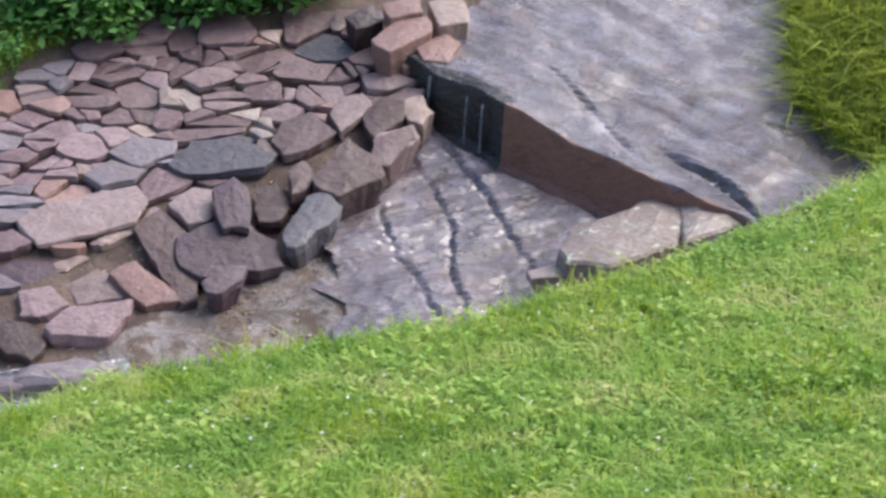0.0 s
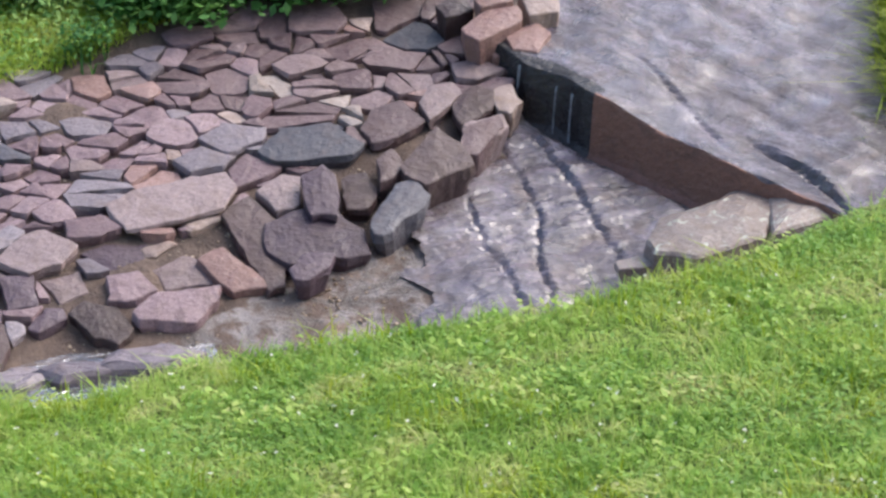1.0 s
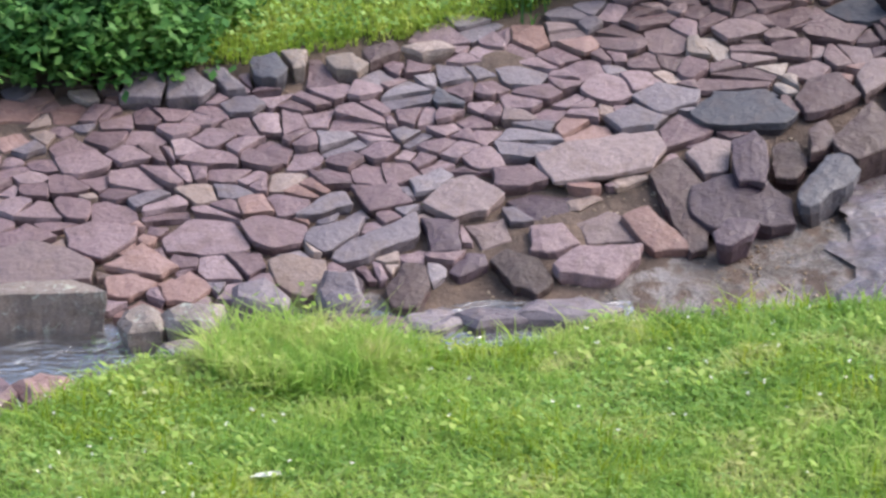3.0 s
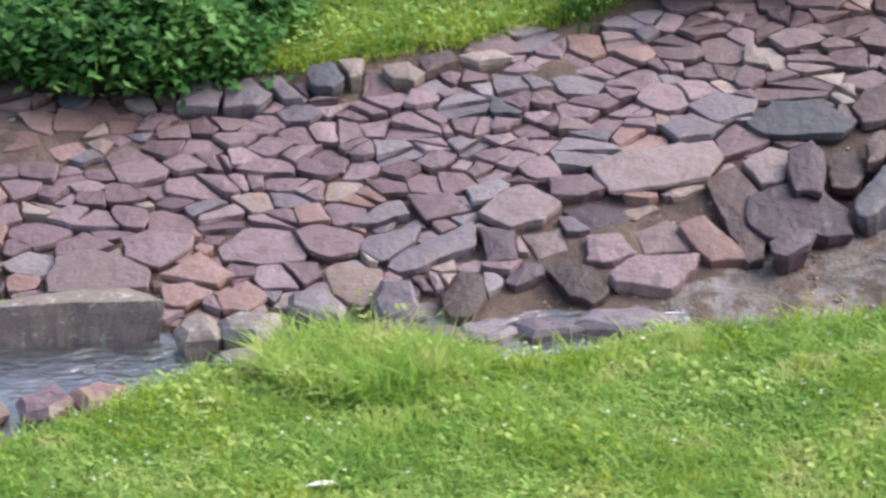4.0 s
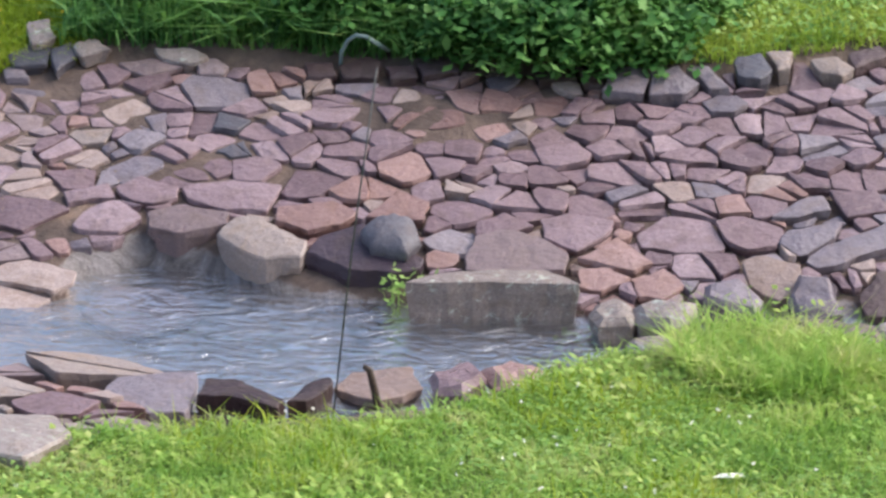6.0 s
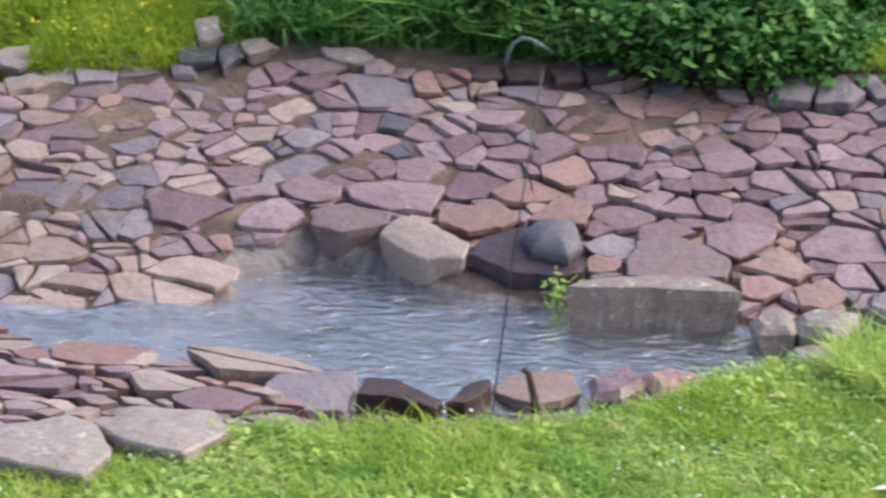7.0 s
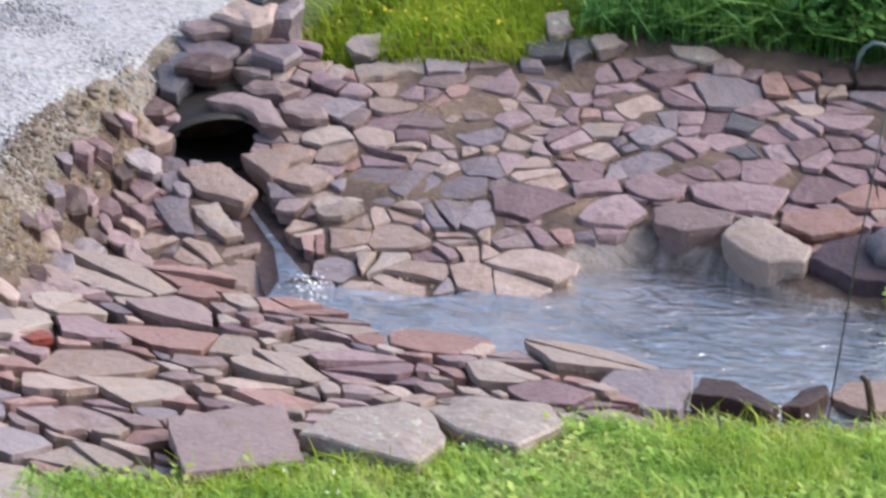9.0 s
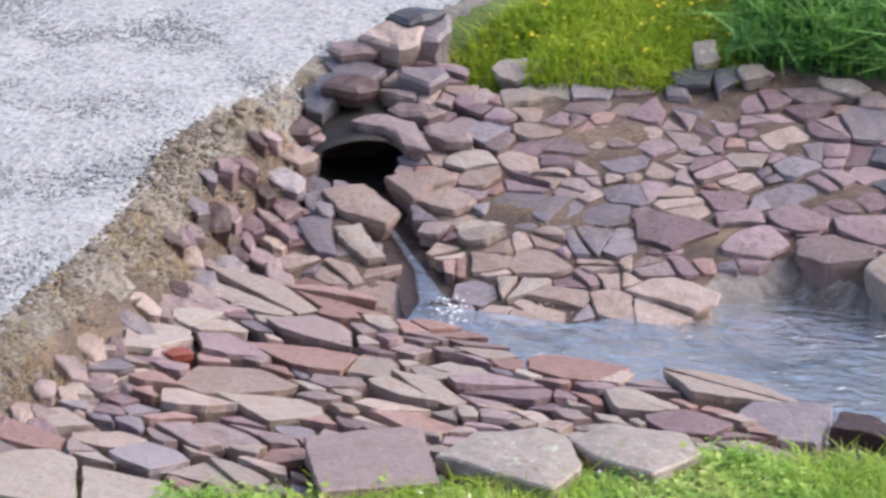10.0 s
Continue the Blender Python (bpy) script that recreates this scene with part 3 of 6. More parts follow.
def rock(name, x, y, z, w, d, h, turn, mat, label, group="", tilt=(0.0, 0.0), sharp=0.5, rough=0.012):
    ROCK_SEED[0] += 1
    sway = random.Random(ROCK_SEED[0] + 77)
    ob = new(name, rock_mesh(name, w, d, h, ROCK_SEED[0], mat, sharp, tilt, rough))
    ob.matrix_world = pose(x, y, z, sway.uniform(-6, 6), sway.uniform(-6, 6), turn)
    return tagged(ob, label, "rock", group)


# x, y, top z, width, depth, height, turn
SLIDE = "stones slipped from the bank"
rock("wedge", 1.42, 11.27, 0.20, 0.18, 0.08, 0.05, 12, "t", "thin tan stone under the lip", SLIDE, (0.0, 0.2))
rock("wedge", 1.62, 11.38, 0.25, 0.20, 0.10, 0.06, 20, "t", "thin mossy tan stone under the lip", SLIDE, (0.0, 0.2))
WETS = "wet stones along the lawn"
rock("wet_stone", 1.30, 10.63, 0.053, 0.41, 0.19, 0.15, 3, "g", "flat wet grey stone along the lawn", WETS, (0, 0.05), 0.3)
rock("wet_stone", 1.00, 10.60, 0.043, 0.38, 0.16, 0.14, -3, "g", "flat wet lavender-grey stone along the lawn", WETS, (0, 0.05), 0.3)
rock("wet_stone", 0.80, 10.61, 0.033, 0.25, 0.18, 0.13, 10, "g", "flat wet grey stone in shallow water", WETS, (0, 0.05), 0.3)
rock("wet_stone", 0.56, 10.55, 0.048, 0.33, 0.16, 0.14, 4, "p", "flat wet mauve stone along the lawn", WETS, (0, 0.05), 0.3)
rock("wet_stone", 0.36, 10.51, 0.048, 0.25, 0.15, 0.14, 4, "p", "flat wet mauve stone along the lawn", WETS, (0, 0.05), 0.3)
COB = "grey cobbles"
rock("cobble", 0.16, 10.68, 0.11, 0.25, 0.26, 0.2, 20, "g", "rounded grey boulder at the bank's foot", COB, (0, 0.25), 0.0)
rock("cobble", -0.09, 10.50, 0.12, 0.24, 0.18, 0.2, 0, "l", "pale rounded cobble in shallow water", COB, (0, 0.15), 0.0)
rock("cobble", -0.27, 10.53, 0.10, 0.18, 0.2, 0.2, 30, "l", "mottled pale cobble at the water's edge", COB, (0, 0.15), 0.0)
rock("cobble", -0.13, 10.35, 0.06, 0.2, 0.16, 0.15, 10, "l", "pale rounded cobble in shallow water", COB, (0, 0.1), 0.0)
rock("cobble", 0.10, 10.40, 0.07, 0.24, 0.16, 0.15, 0, "g", "pale grey cobble against the grass", COB, (0, 0.1), 0.0)
rock("cobble", 0.46, 10.71, 0.11, 0.19, 0.24, 0.2, 0, "g", "grey-mauve stone at the bank's foot", COB, (0, 0.4), 0.2)
LEDGE = "rocks along the ledge"
NEAR = "large flat stones along the lawn"
rock("cut_stone", -0.80, 9.98, 0.09, 0.24, 0.22, 0.2, 0, "p", "rounded red-mauve stone at the pool's edge", NEAR, (0.05, 0.1), 0.1)
rock("cut_stone", -0.60, 10.04, 0.085, 0.24, 0.2, 0.2, 10, "r", "rounded reddish stone against the grass", NEAR, (-0.03, 0.1), 0.1)
COPE = "stones along the bank top"
HEAD = "rocks over the culvert"
for x, y, z, w, d, h, a, m, txt in (
    (-3.97, 11.84, 0.55, 0.24, 0.2, 0.16, -10, "t", "tan-grey"), (-3.88, 11.96, 0.54, 0.2, 0.24, 0.2, 0, "g", "mauve-grey"), (-3.80, 11.70, 0.44, 0.2, 0.16, 0.12, 25, "g", "grey"),
    (-4.06, 11.56, 0.43, 0.22, 0.14, 0.12, 10, "d", "dark"), (-3.60, 11.40, 0.33, 0.2, 0.12, 0.1, -25, "n", "brown-grey"), (-4.20, 11.30, 0.33, 0.14, 0.14, 0.12, 15, "d", "dark wet"),
    (-3.93, 11.98, 0.60, 0.2, 0.14, 0.1, 30, "b", "dark grey"), (-3.78, 11.52, 0.36, 0.22, 0.12, 0.1, -5, "n", "mauve-grey"), (-4.14, 11.78, 0.50, 0.2, 0.12, 0.1, 20, "n", "mauve-grey")):
    rock("culvert_rock", x, y + 0.03, z - 0.01, w * 1.2, d * 1.15, h * 0.8, a, m, txt + " rock stacked over the culvert mouth", HEAD, (0, 0.1), 0.5)

# ---- stones of a known outline ----
OUTLINES = []


def rough_ring(pts, seed, step=0.03, wander=0.007):
    """A stone's rim: chipped corners, and edges that wander a little."""
    rng = random.Random(seed)
    n, ring = len(pts), []
    for k in range(n):
        a, p, b = pts[k - 1], pts[k], pts[(k + 1) % n]
        la, lb = math.hypot(a[0] - p[0], a[1] - p[1]), math.hypot(b[0] - p[0], b[1] - p[1])
        c = rng.uniform(0.002, 0.008)
        ring.append((p[0] + min(0.3, c / max(la, 1e-3)) * (a[0] - p[0]), p[1] + min(0.3, c / max(la, 1e-3)) * (a[1] - p[1])))
        ring.append((p[0] + min(0.3, c / max(lb, 1e-3)) * (b[0] - p[0]), p[1] + min(0.3, c / max(lb, 1e-3)) * (b[1] - p[1])))
        m = int(lb / step)
        bow = rng.uniform(-0.5, 0.5) * wander
        for i in range(1, m):
            f = i / m
            o = bow * math.sin(math.pi * f) * 2 + wander * noise.noise(Vector((p[0] * 31 + f * lb * 22, p[1] * 31, seed * 1.3)))
            ring.append((p[0] + f * (b[0] - p[0]) + o * (b[1] - p[1]) / lb, p[1] + f * (b[1] - p[1]) - o * (b[0] - p[0]) / lb))
    return ring


def stone_mesh(name, ring, cx, cy, top, thick, mat, seed, under=0.78, dome=0.003, bevel=0.003):
    """Rim, undercut broken sides and an uneven top; top(x, y) gives the height over the middle."""
    rng = random.Random(seed)
    n = len(ring)
    size = sum(math.hypot(x - cx, y - cy) for x, y in ring) / n
    verts = []
    off = Vector((seed * 0.73, seed * 1.1, 0))
    for sc, dz in ((under, -thick), (0.5 + 0.5 * under, -0.55 * thick), (1.0, -0.22 * thick - bevel), (1.0, -bevel), (1 - 0.9 * bevel / size, 0.0), (0.55, dome)):
        for x, y in ring:
            px, py = (x - cx) * sc, (y - cy) * sc
            q = Vector((px * 12, py * 12, dz * 12)) + off
            if dz < -bevel:
                px += 0.012 * noise.noise(q)
                py += 0.012 * noise.noise(q + Vector((7, 0, 0)))
            z = top(cx + px, cy + py) + dz + (0.0035 if dz > -0.02 else 0.012) * noise.noise(q * 0.9 + Vector((0, 5, 0))) + (0.12 * dome * noise.noise(q * 2.3) if dome > 0.01 else 0)
            verts.append((px, py, z))
    verts.append((0, 0, dome + 0.004 * rng.random()))
    faces = [tuple(range(n))[::-1]]
    for lv in range(5):
        for k in range(n):
            a, b = lv * n + k, lv * n + (k + 1) % n
            faces.append((a, b, b + n, a + n))
    faces += [(5 * n + k, 5 * n + (k + 1) % n, 6 * n) for k in range(n)]
    return mesh_of(name, verts, faces, STONE[mat])


def middle(pts):
    return sum(p[0] for p in pts) / len(pts), sum(p[1] for p in pts) / len(pts)


def hewn(name, outline, z, slope, thick, mat, label, group, soft=0.0, under=0.74):
    """A loose rock lying free: outline in plan, height and slope of its top."""
    cx, cy = middle(outline)
    seed = len(OUTLINES) + 40
    OUTLINES.append(outline)
    ring = rough_ring(outline, seed, 0.03, 0.009)
    me = stone_mesh(name, ring, cx, cy, lambda x, y: slope[0] * (x - cx) + slope[1] * (y - cy), thick, mat, seed, under, 0.004 + 0.045 * soft, 0.004 + 0.026 * soft)
    if soft > 0.35:
        me.polygons.foreach_set("use_smooth", [True] * len(me.polygons))
    ob = new(name, me)
    ob.location = (cx, cy, z)
    return tagged(ob, label, "rock", group)


hewn("boulder", ((-1.73, 10.87), (-1.60, 10.81), (-1.46, 10.83), (-1.45, 10.91), (-1.66, 11.04), (-1.74, 11.03), (-1.80, 10.93)), 0.160, (0.00, 0.32), 0.19, "w", "large pale tan boulder with a dark undercut side", "rocks by the pool", 0.12, 0.84)
hewn("boulder", ((-1.28, 10.78), (-1.11, 10.77), (-1.01, 10.80), (-1.00, 10.85), (-1.09, 10.92), (-1.25, 11.03), (-1.41, 10.95), (-1.45, 10.86)), 0.135, (-0.00, 0.32), 0.17, "v", "large dark purple-grey flat-topped boulder in the water's edge", "rocks by the pool", 0.0, 0.88)
hewn("boulder", ((-1.20, 10.84), (-1.06, 10.81), (-1.02, 10.89), (-1.06, 11.00), (-1.13, 11.02), (-1.20, 11.00), (-1.25, 10.92)), 0.212, (-0.00, 0.32), 0.14, "b", "dark slate boulder with a rounded top", "rocks by the pool", 0.4)
hewn("stone_block", ((-0.74, 10.61), (-0.55, 10.61), (-0.40, 10.62), (-0.53, 10.73), (-0.75, 10.72), (-0.95, 10.66), (-1.05, 10.58)), 0.155, (0.00, -0.00), 0.17, "l", "long grey-tan stone block lying along the water", "rocks by the pool", 0.0, 0.95)
hewn("block", ((0.81, 10.97), (0.93, 10.99), (0.93, 11.15), (0.78, 11.14)), 0.165, (-0.08, 0.40), 0.14, "v", "dark purple-grey stone under the lip of the paving", "rocks in the stream")
hewn("block", ((1.01, 11.02), (1.13, 11.07), (1.11, 11.18), (0.95, 11.13)), 0.145, (-0.06, 0.43), 0.10, "n", "mauve-brown stone sunk in the muddy bank", "rocks in the stream")
# lies in the lip's shade: the dark tone carries that shade
hewn("block", ((1.21, 11.17), (1.38, 11.17), (1.39, 11.30), (1.26, 11.31), (1.12, 11.27)), 0.185, (-0.05, 0.42), 0.10, "v", "flat stone sunk under the lip, its shade put in as dark purple", "rocks in the stream")
hewn("block", ((1.19, 10.99), (1.26, 10.98), (1.39, 11.03), (1.33, 11.13), (1.20, 11.11)), 0.143, (-0.05, 0.42), 0.14, "p", "mauve angular stone with a dark wet front", "rocks in the stream")
hewn("block", ((1.29, 10.87), (1.50, 10.84), (1.61, 10.95), (1.63, 11.02), (1.38, 11.00), (1.27, 10.91)), 0.106, (-0.05, 0.42), 0.14, "p", "large pink-mauve block with a dark wet front", "rocks in the stream")
hewn("block", ((1.67, 11.00), (1.81, 11.02), (1.77, 11.11), (1.67, 11.23), (1.56, 11.17)), 0.147, (-0.05, 0.42), 0.12, "r", "reddish block sliding down the bank", "rocks in the stream")
hewn("block", ((1.42, 11.06), (1.61, 11.08), (1.58, 11.19), (1.52, 11.23), (1.38, 11.16)), 0.142, (-0.05, 0.42), 0.10, "n", "brownish stone sunk in the muddy bank", "rocks in the stream")
hewn("block", ((0.91, 10.86), (1.03, 10.93), (1.02, 10.98), (0.95, 10.98), (0.87, 10.88)), 0.100, (-0.09, 0.41), 0.10, "v", "small purple-grey stone at the bank's foot", "rocks in the stream")
hewn("block", ((1.11, 10.82), (1.20, 10.78), (1.27, 10.85), (1.22, 10.96), (1.10, 11.00), (1.03, 10.94)), 0.083, (-0.05, 0.42), 0.12, "d", "dark wet rounded stone at the bank's foot", "rocks in the stream")
hewn("block", ((0.65, 10.71), (0.74, 10.71), (0.80, 10.80), (0.79, 10.91), (0.70, 10.92), (0.63, 10.80)), 0.069, (-0.03, 0.42), 0.12, "d", "dark grey oval stone at the bank's foot", "rocks in the stream")
hewn("block", ((0.43, 10.72), (0.53, 10.71), (0.55, 10.83), (0.51, 10.89), (0.42, 10.84)), 0.069, (-0.02, 0.42), 0.12, "v", "purple-grey stone at the bank's foot", "rocks in the stream")
hewn("block", ((0.22, 10.81), (0.33, 10.74), (0.41, 10.81), (0.41, 10.92), (0.28, 10.95), (0.19, 10.92)), 0.107, (-0.02, 0.42), 0.12, "t", "orange-tan stone at the bank's foot", "rocks in the stream")
hewn("fallen_stone", ((1.83, 11.17), (1.91, 11.10), (2.07, 11.12), (2.24, 11.13), (2.24, 11.25), (2.14, 11.37), (2.00, 11.37), (1.85, 11.31)), 0.201, (-0.04, 0.42), 0.12, "v", "big dark purple slate slab slipped from the paving", SLIDE)
hewn("fallen_stone", ((1.90, 10.96), (1.96, 10.95), (2.05, 11.01), (2.09, 11.08), (1.96, 11.09), (1.89, 11.01)), 0.175, (-0.04, 0.42), 0.10, "v", "dark purple slate block on the bank", SLIDE)
hewn("fallen_stone", ((2.03, 11.29), (2.14, 11.28), (2.17, 11.49), (2.13, 11.55), (2.03, 11.50)), 0.321, (-0.03, 0.42), 0.10, "v", "narrow dark purple slate slab slipped from the paving", SLIDE)
hewn("fallen_stone", ((2.26, 11.18), (2.33, 11.18), (2.46, 11.28), (2.53, 11.36), (2.50, 11.46), (2.40, 11.43), (2.26, 11.25)), 0.261, (-0.04, 0.42), 0.14, "b", "dark blue-grey slab leaning to the stream", SLIDE)
hewn("fallen_stone", ((2.19, 11.38), (2.28, 11.38), (2.34, 11.47), (2.31, 11.57), (2.20, 11.54)), 0.275, (-0.03, 0.42), 0.10, "d", "brown stone on bare tan soil", SLIDE)
hewn("fallen_stone", ((1.91, 11.39), (2.01, 11.41), (2.05, 11.56), (1.97, 11.58), (1.85, 11.50)), 0.295, (-0.04, 0.42), 0.10, "n", "brown-mauve stone under the lip", SLIDE)
hewn("fallen_stone", ((1.76, 11.14), (1.81, 11.00), (1.88, 11.02), (1.91, 11.34), (1.82, 11.48), (1.69, 11.39)), 0.191, (-0.05, 0.42), 0.12, "d", "brown rounded stone half buried in the bank", SLIDE)
hewn("fallen_stone", ((2.46, 11.44), (2.52, 11.40), (2.74, 11.50), (2.71, 11.62), (2.63, 11.71), (2.43, 11.50)), 0.355, (-0.05, 0.42), 0.16, "d", "large dark brown slab beside the waterfall", SLIDE)
hewn("fallen_stone", ((2.34, 11.45), (2.40, 11.47), (2.45, 11.53), (2.43, 11.63), (2.35, 11.57)), 0.345, (-0.04, 0.42), 0.16, "d", "dark upright stone under the lip", SLIDE)
hewn("fallen_stone", ((2.68, 11.59), (2.77, 11.58), (2.92, 11.73), (2.91, 11.79), (2.74, 11.73)), 0.381, (-0.04, 0.42), 0.14, "m", "brown stone beside the waterfall", SLIDE)
hewn("slab_stone", ((-3.07, 8.38), (-2.75, 8.62), (-2.95, 9.04), (-3.27, 8.77)), 0.298, (-0.05, -0.10), 0.16, "n", "large pale grey stone slab", NEAR)
hewn("slab_stone", ((-2.62, 8.72), (-2.38, 8.64), (-2.34, 8.86), (-2.44, 9.07), (-2.56, 9.14), (-2.76, 9.01), (-2.82, 8.78)), 0.291, (-0.00, -0.10), 0.18, "l", "large pale stone with a rounded edge", NEAR, 0.2, 0.8)
hewn("slab_stone", ((-2.34, 8.96), (-2.11, 8.88), (-2.00, 9.10), (-2.08, 9.25), (-2.37, 9.25), (-2.45, 9.06)), 0.272, (0.00, -0.10), 0.12, "l", "large pale stone with a dark undercut", NEAR, 0.2, 0.8)
hewn("slab_stone", ((-1.85, 9.64), (-1.72, 9.65), (-1.71, 9.81), (-1.73, 9.97), (-2.00, 9.90), (-2.03, 9.79)), 0.070, (-0.00, -0.00), 0.16, "g", "smooth lavender-grey slab at the pool's edge", NEAR)
hewn("slab_stone", ((-1.54, 9.72), (-1.40, 9.66), (-1.38, 9.72), (-1.55, 9.85), (-1.68, 9.86), (-1.69, 9.73)), 0.100, (-0.00, 0.00), 0.22, "d", "dark brown broken stone at the pool's edge", NEAR)
hewn("slab_stone", ((-1.31, 9.76), (-1.25, 9.85), (-1.25, 9.95), (-1.33, 9.88), (-1.38, 9.74)), 0.080, (-0.00, -0.00), 0.20, "d", "dark wet stone at the pool's edge", NEAR)
hewn("slab_stone", ((-1.07, 9.85), (-0.92, 9.96), (-0.98, 10.13), (-1.19, 10.06), (-1.24, 9.93)), 0.040, (0.00, 0.00), 0.10, "t", "flat tan stone at the pool's edge", NEAR)
hewn("culvert_rock", ((-4.41, 11.37), (-4.28, 11.33), (-4.22, 11.48), (-4.30, 11.61), (-4.44, 11.57), (-4.48, 11.47)), 0.337, (0.00, 0.32), 0.14, "b", "dark blue-grey rock stacked over the culvert mouth", HEAD)
hewn("culvert_rock", ((-4.22, 11.44), (-4.14, 11.42), (-4.10, 11.57), (-4.18, 11.68), (-4.30, 11.62)), 0.371, (-0.00, 0.32), 0.14, "b", "dark grey rock stacked over the culvert mouth", HEAD)
hewn("culvert_rock", ((-4.16, 11.67), (-4.00, 11.67), (-3.97, 11.75), (-4.14, 11.80), (-4.25, 11.75)), 0.419, (-0.00, 0.32), 0.10, "g", "flat grey rock stacked over the culvert mouth", HEAD)
hewn("culvert_rock", ((-4.31, 11.15), (-4.24, 11.14), (-4.24, 11.26), (-4.32, 11.35), (-4.38, 11.29)), 0.242, (0.00, 0.32), 0.12, "w", "pale rock stacked over the culvert mouth", HEAD)
hewn("culvert_rock", ((-4.50, 11.21), (-4.40, 11.30), (-4.46, 11.43), (-4.59, 11.41)), 0.284, (-0.00, 0.32), 0.12, "t", "orange-tan rock stacked over the culvert mouth", HEAD)
hewn("culvert_rock", ((-3.84, 11.36), (-3.74, 11.28), (-3.62, 11.27), (-3.74, 11.42), (-3.89, 11.45), (-4.01, 11.39)), 0.322, (-0.00, 0.32), 0.07, "n", "mauve-brown flat rock stacked over the culvert mouth", HEAD)
hewn("red_rock", ((3.04, 12.09), (3.14, 12.06), (3.23, 12.18), (3.19, 12.26), (3.03, 12.20)), 0.607, (0.00, 0.32), 0.20, "r", "bright red sandstone block above the waterfall", LEDGE)
hewn("red_rock", ((2.90, 12.10), (3.11, 12.21), (3.12, 12.31), (2.98, 12.30), (2.84, 12.19)), 0.668, (-0.00, 0.32), 0.22, "r", "long red sandstone block above the waterfall", LEDGE)
hewn("red_rock", ((2.95, 12.29), (3.10, 12.32), (3.11, 12.44), (2.94, 12.39)), 0.731, (0.00, 0.32), 0.22, "r", "red sandstone block on the bank top", LEDGE)
hewn("red_rock", ((3.15, 12.24), (3.28, 12.25), (3.30, 12.40), (3.14, 12.41)), 0.700, (-0.00, 0.32), 0.22, "t", "tan-red stone on the bank top", LEDGE)
hewn("red_rock", ((2.81, 12.33), (2.94, 12.37), (2.92, 12.49), (2.78, 12.41)), 0.683, (-0.00, 0.32), 0.18, "d", "brown stone on the bank top", LEDGE)
hewn("red_rock", ((2.97, 12.12), (3.06, 12.17), (3.05, 12.27), (2.93, 12.20)), 0.567, (0.00, 0.32), 0.12, "r", "red-brown stone above the waterfall", LEDGE)
hewn("fallen_stone", ((2.74, 11.75), (2.89, 11.83), (2.94, 11.94), (2.85, 11.99), (2.73, 11.88)), 0.447, (0.00, 0.32), 0.12, "d", "dark brown stone leaning beside the waterfall", SLIDE)
hewn("fallen_stone", ((2.91, 11.83), (2.96, 11.79), (3.03, 11.86), (3.01, 11.98), (2.92, 11.95)), 0.448, (0.00, 0.32), 0.12, "t", "tan stone beside the waterfall", SLIDE)
hewn("fallen_stone", ((2.73, 11.63), (2.78, 11.60), (2.94, 11.74), (2.93, 11.81), (2.75, 11.77)), 0.381, (-0.04, 0.42), 0.12, "n", "brown wet stone at the foot of the waterfall", SLIDE)
hewn("lichen_boulder", ((3.25, 10.69), (3.40, 10.61), (3.72, 10.75), (3.88, 11.11), (3.84, 11.26), (3.63, 11.12), (3.36, 11.00), (3.25, 10.80)), 0.250, (-0.00, 0.00), 0.30, "l", "long grey boulder spotted with pale lichen", LEDGE, 0.35, 0.9)
hewn("lichen_boulder", ((3.74, 10.74), (4.03, 10.85), (4.11, 10.95), (4.03, 11.17), (3.85, 11.13)), 0.260, (0.00, -0.00), 0.30, "l", "dark grey lichened boulder end", LEDGE, 0.35, 0.9)
hewn("flat_stone", ((3.12, 10.71), (3.36, 10.69), (3.41, 10.77), (3.29, 10.83), (3.12, 10.79)), 0.180, (-0.00, 0.00), 0.10, "l", "flat grey stone at the grass edge", LEDGE)
hewn("flat_stone", ((3.46, 10.63), (3.81, 10.78), (3.80, 10.83), (3.61, 10.75), (3.39, 10.71)), 0.200, (-0.00, 0.00), 0.10, "l", "flat greenish grey stone at the grass edge", LEDGE)
hewn("wet_stone", ((-2.08, 10.43), (-1.96, 10.48), (-1.82, 10.60), (-1.90, 10.77), (-2.03, 10.83), (-2.20, 10.81), (-2.27, 10.60)), -0.022, (-0.00, 0.00), 0.08, "n", "low brown-grey rock just under the water", "rocks by the pool")
hewn("wet_stone", ((-2.44, 10.92), (-2.32, 10.96), (-2.22, 11.08), (-2.31, 11.20), (-2.45, 11.20), (-2.54, 11.07)), 0.030, (-0.00, 0.00), 0.10, "g", "flat wet lavender-grey slab at the pool's rim", "rocks by the pool")
hewn("coping_stone", ((-0.21, 11.82), (-0.19, 11.90), (-0.23, 11.97), (-0.32, 11.98), (-0.38, 11.83)), 0.464, (0.00, 0.32), 0.13, "g", "blue-grey stone on the bank top under the plants", COPE)
hewn("coping_stone", ((-0.19, 11.81), (-0.05, 11.82), (0.01, 11.89), (-0.08, 11.99), (-0.19, 11.95)), 0.461, (-0.00, 0.32), 0.13, "g", "large blue-grey stone on the bank top under the plants", COPE)
hewn("coping_stone", ((0.05, 11.87), (0.13, 11.88), (0.04, 12.01), (-0.05, 11.99)), 0.467, (-0.00, 0.32), 0.12, "g", "blue-grey stone on the bank top under the plants", COPE)
hewn("coping_stone", ((0.16, 11.93), (0.25, 11.91), (0.30, 11.97), (0.25, 12.07), (0.15, 12.04)), 0.501, (0.00, 0.32), 0.13, "b", "dark grey stone on the bank top under the plants", COPE)
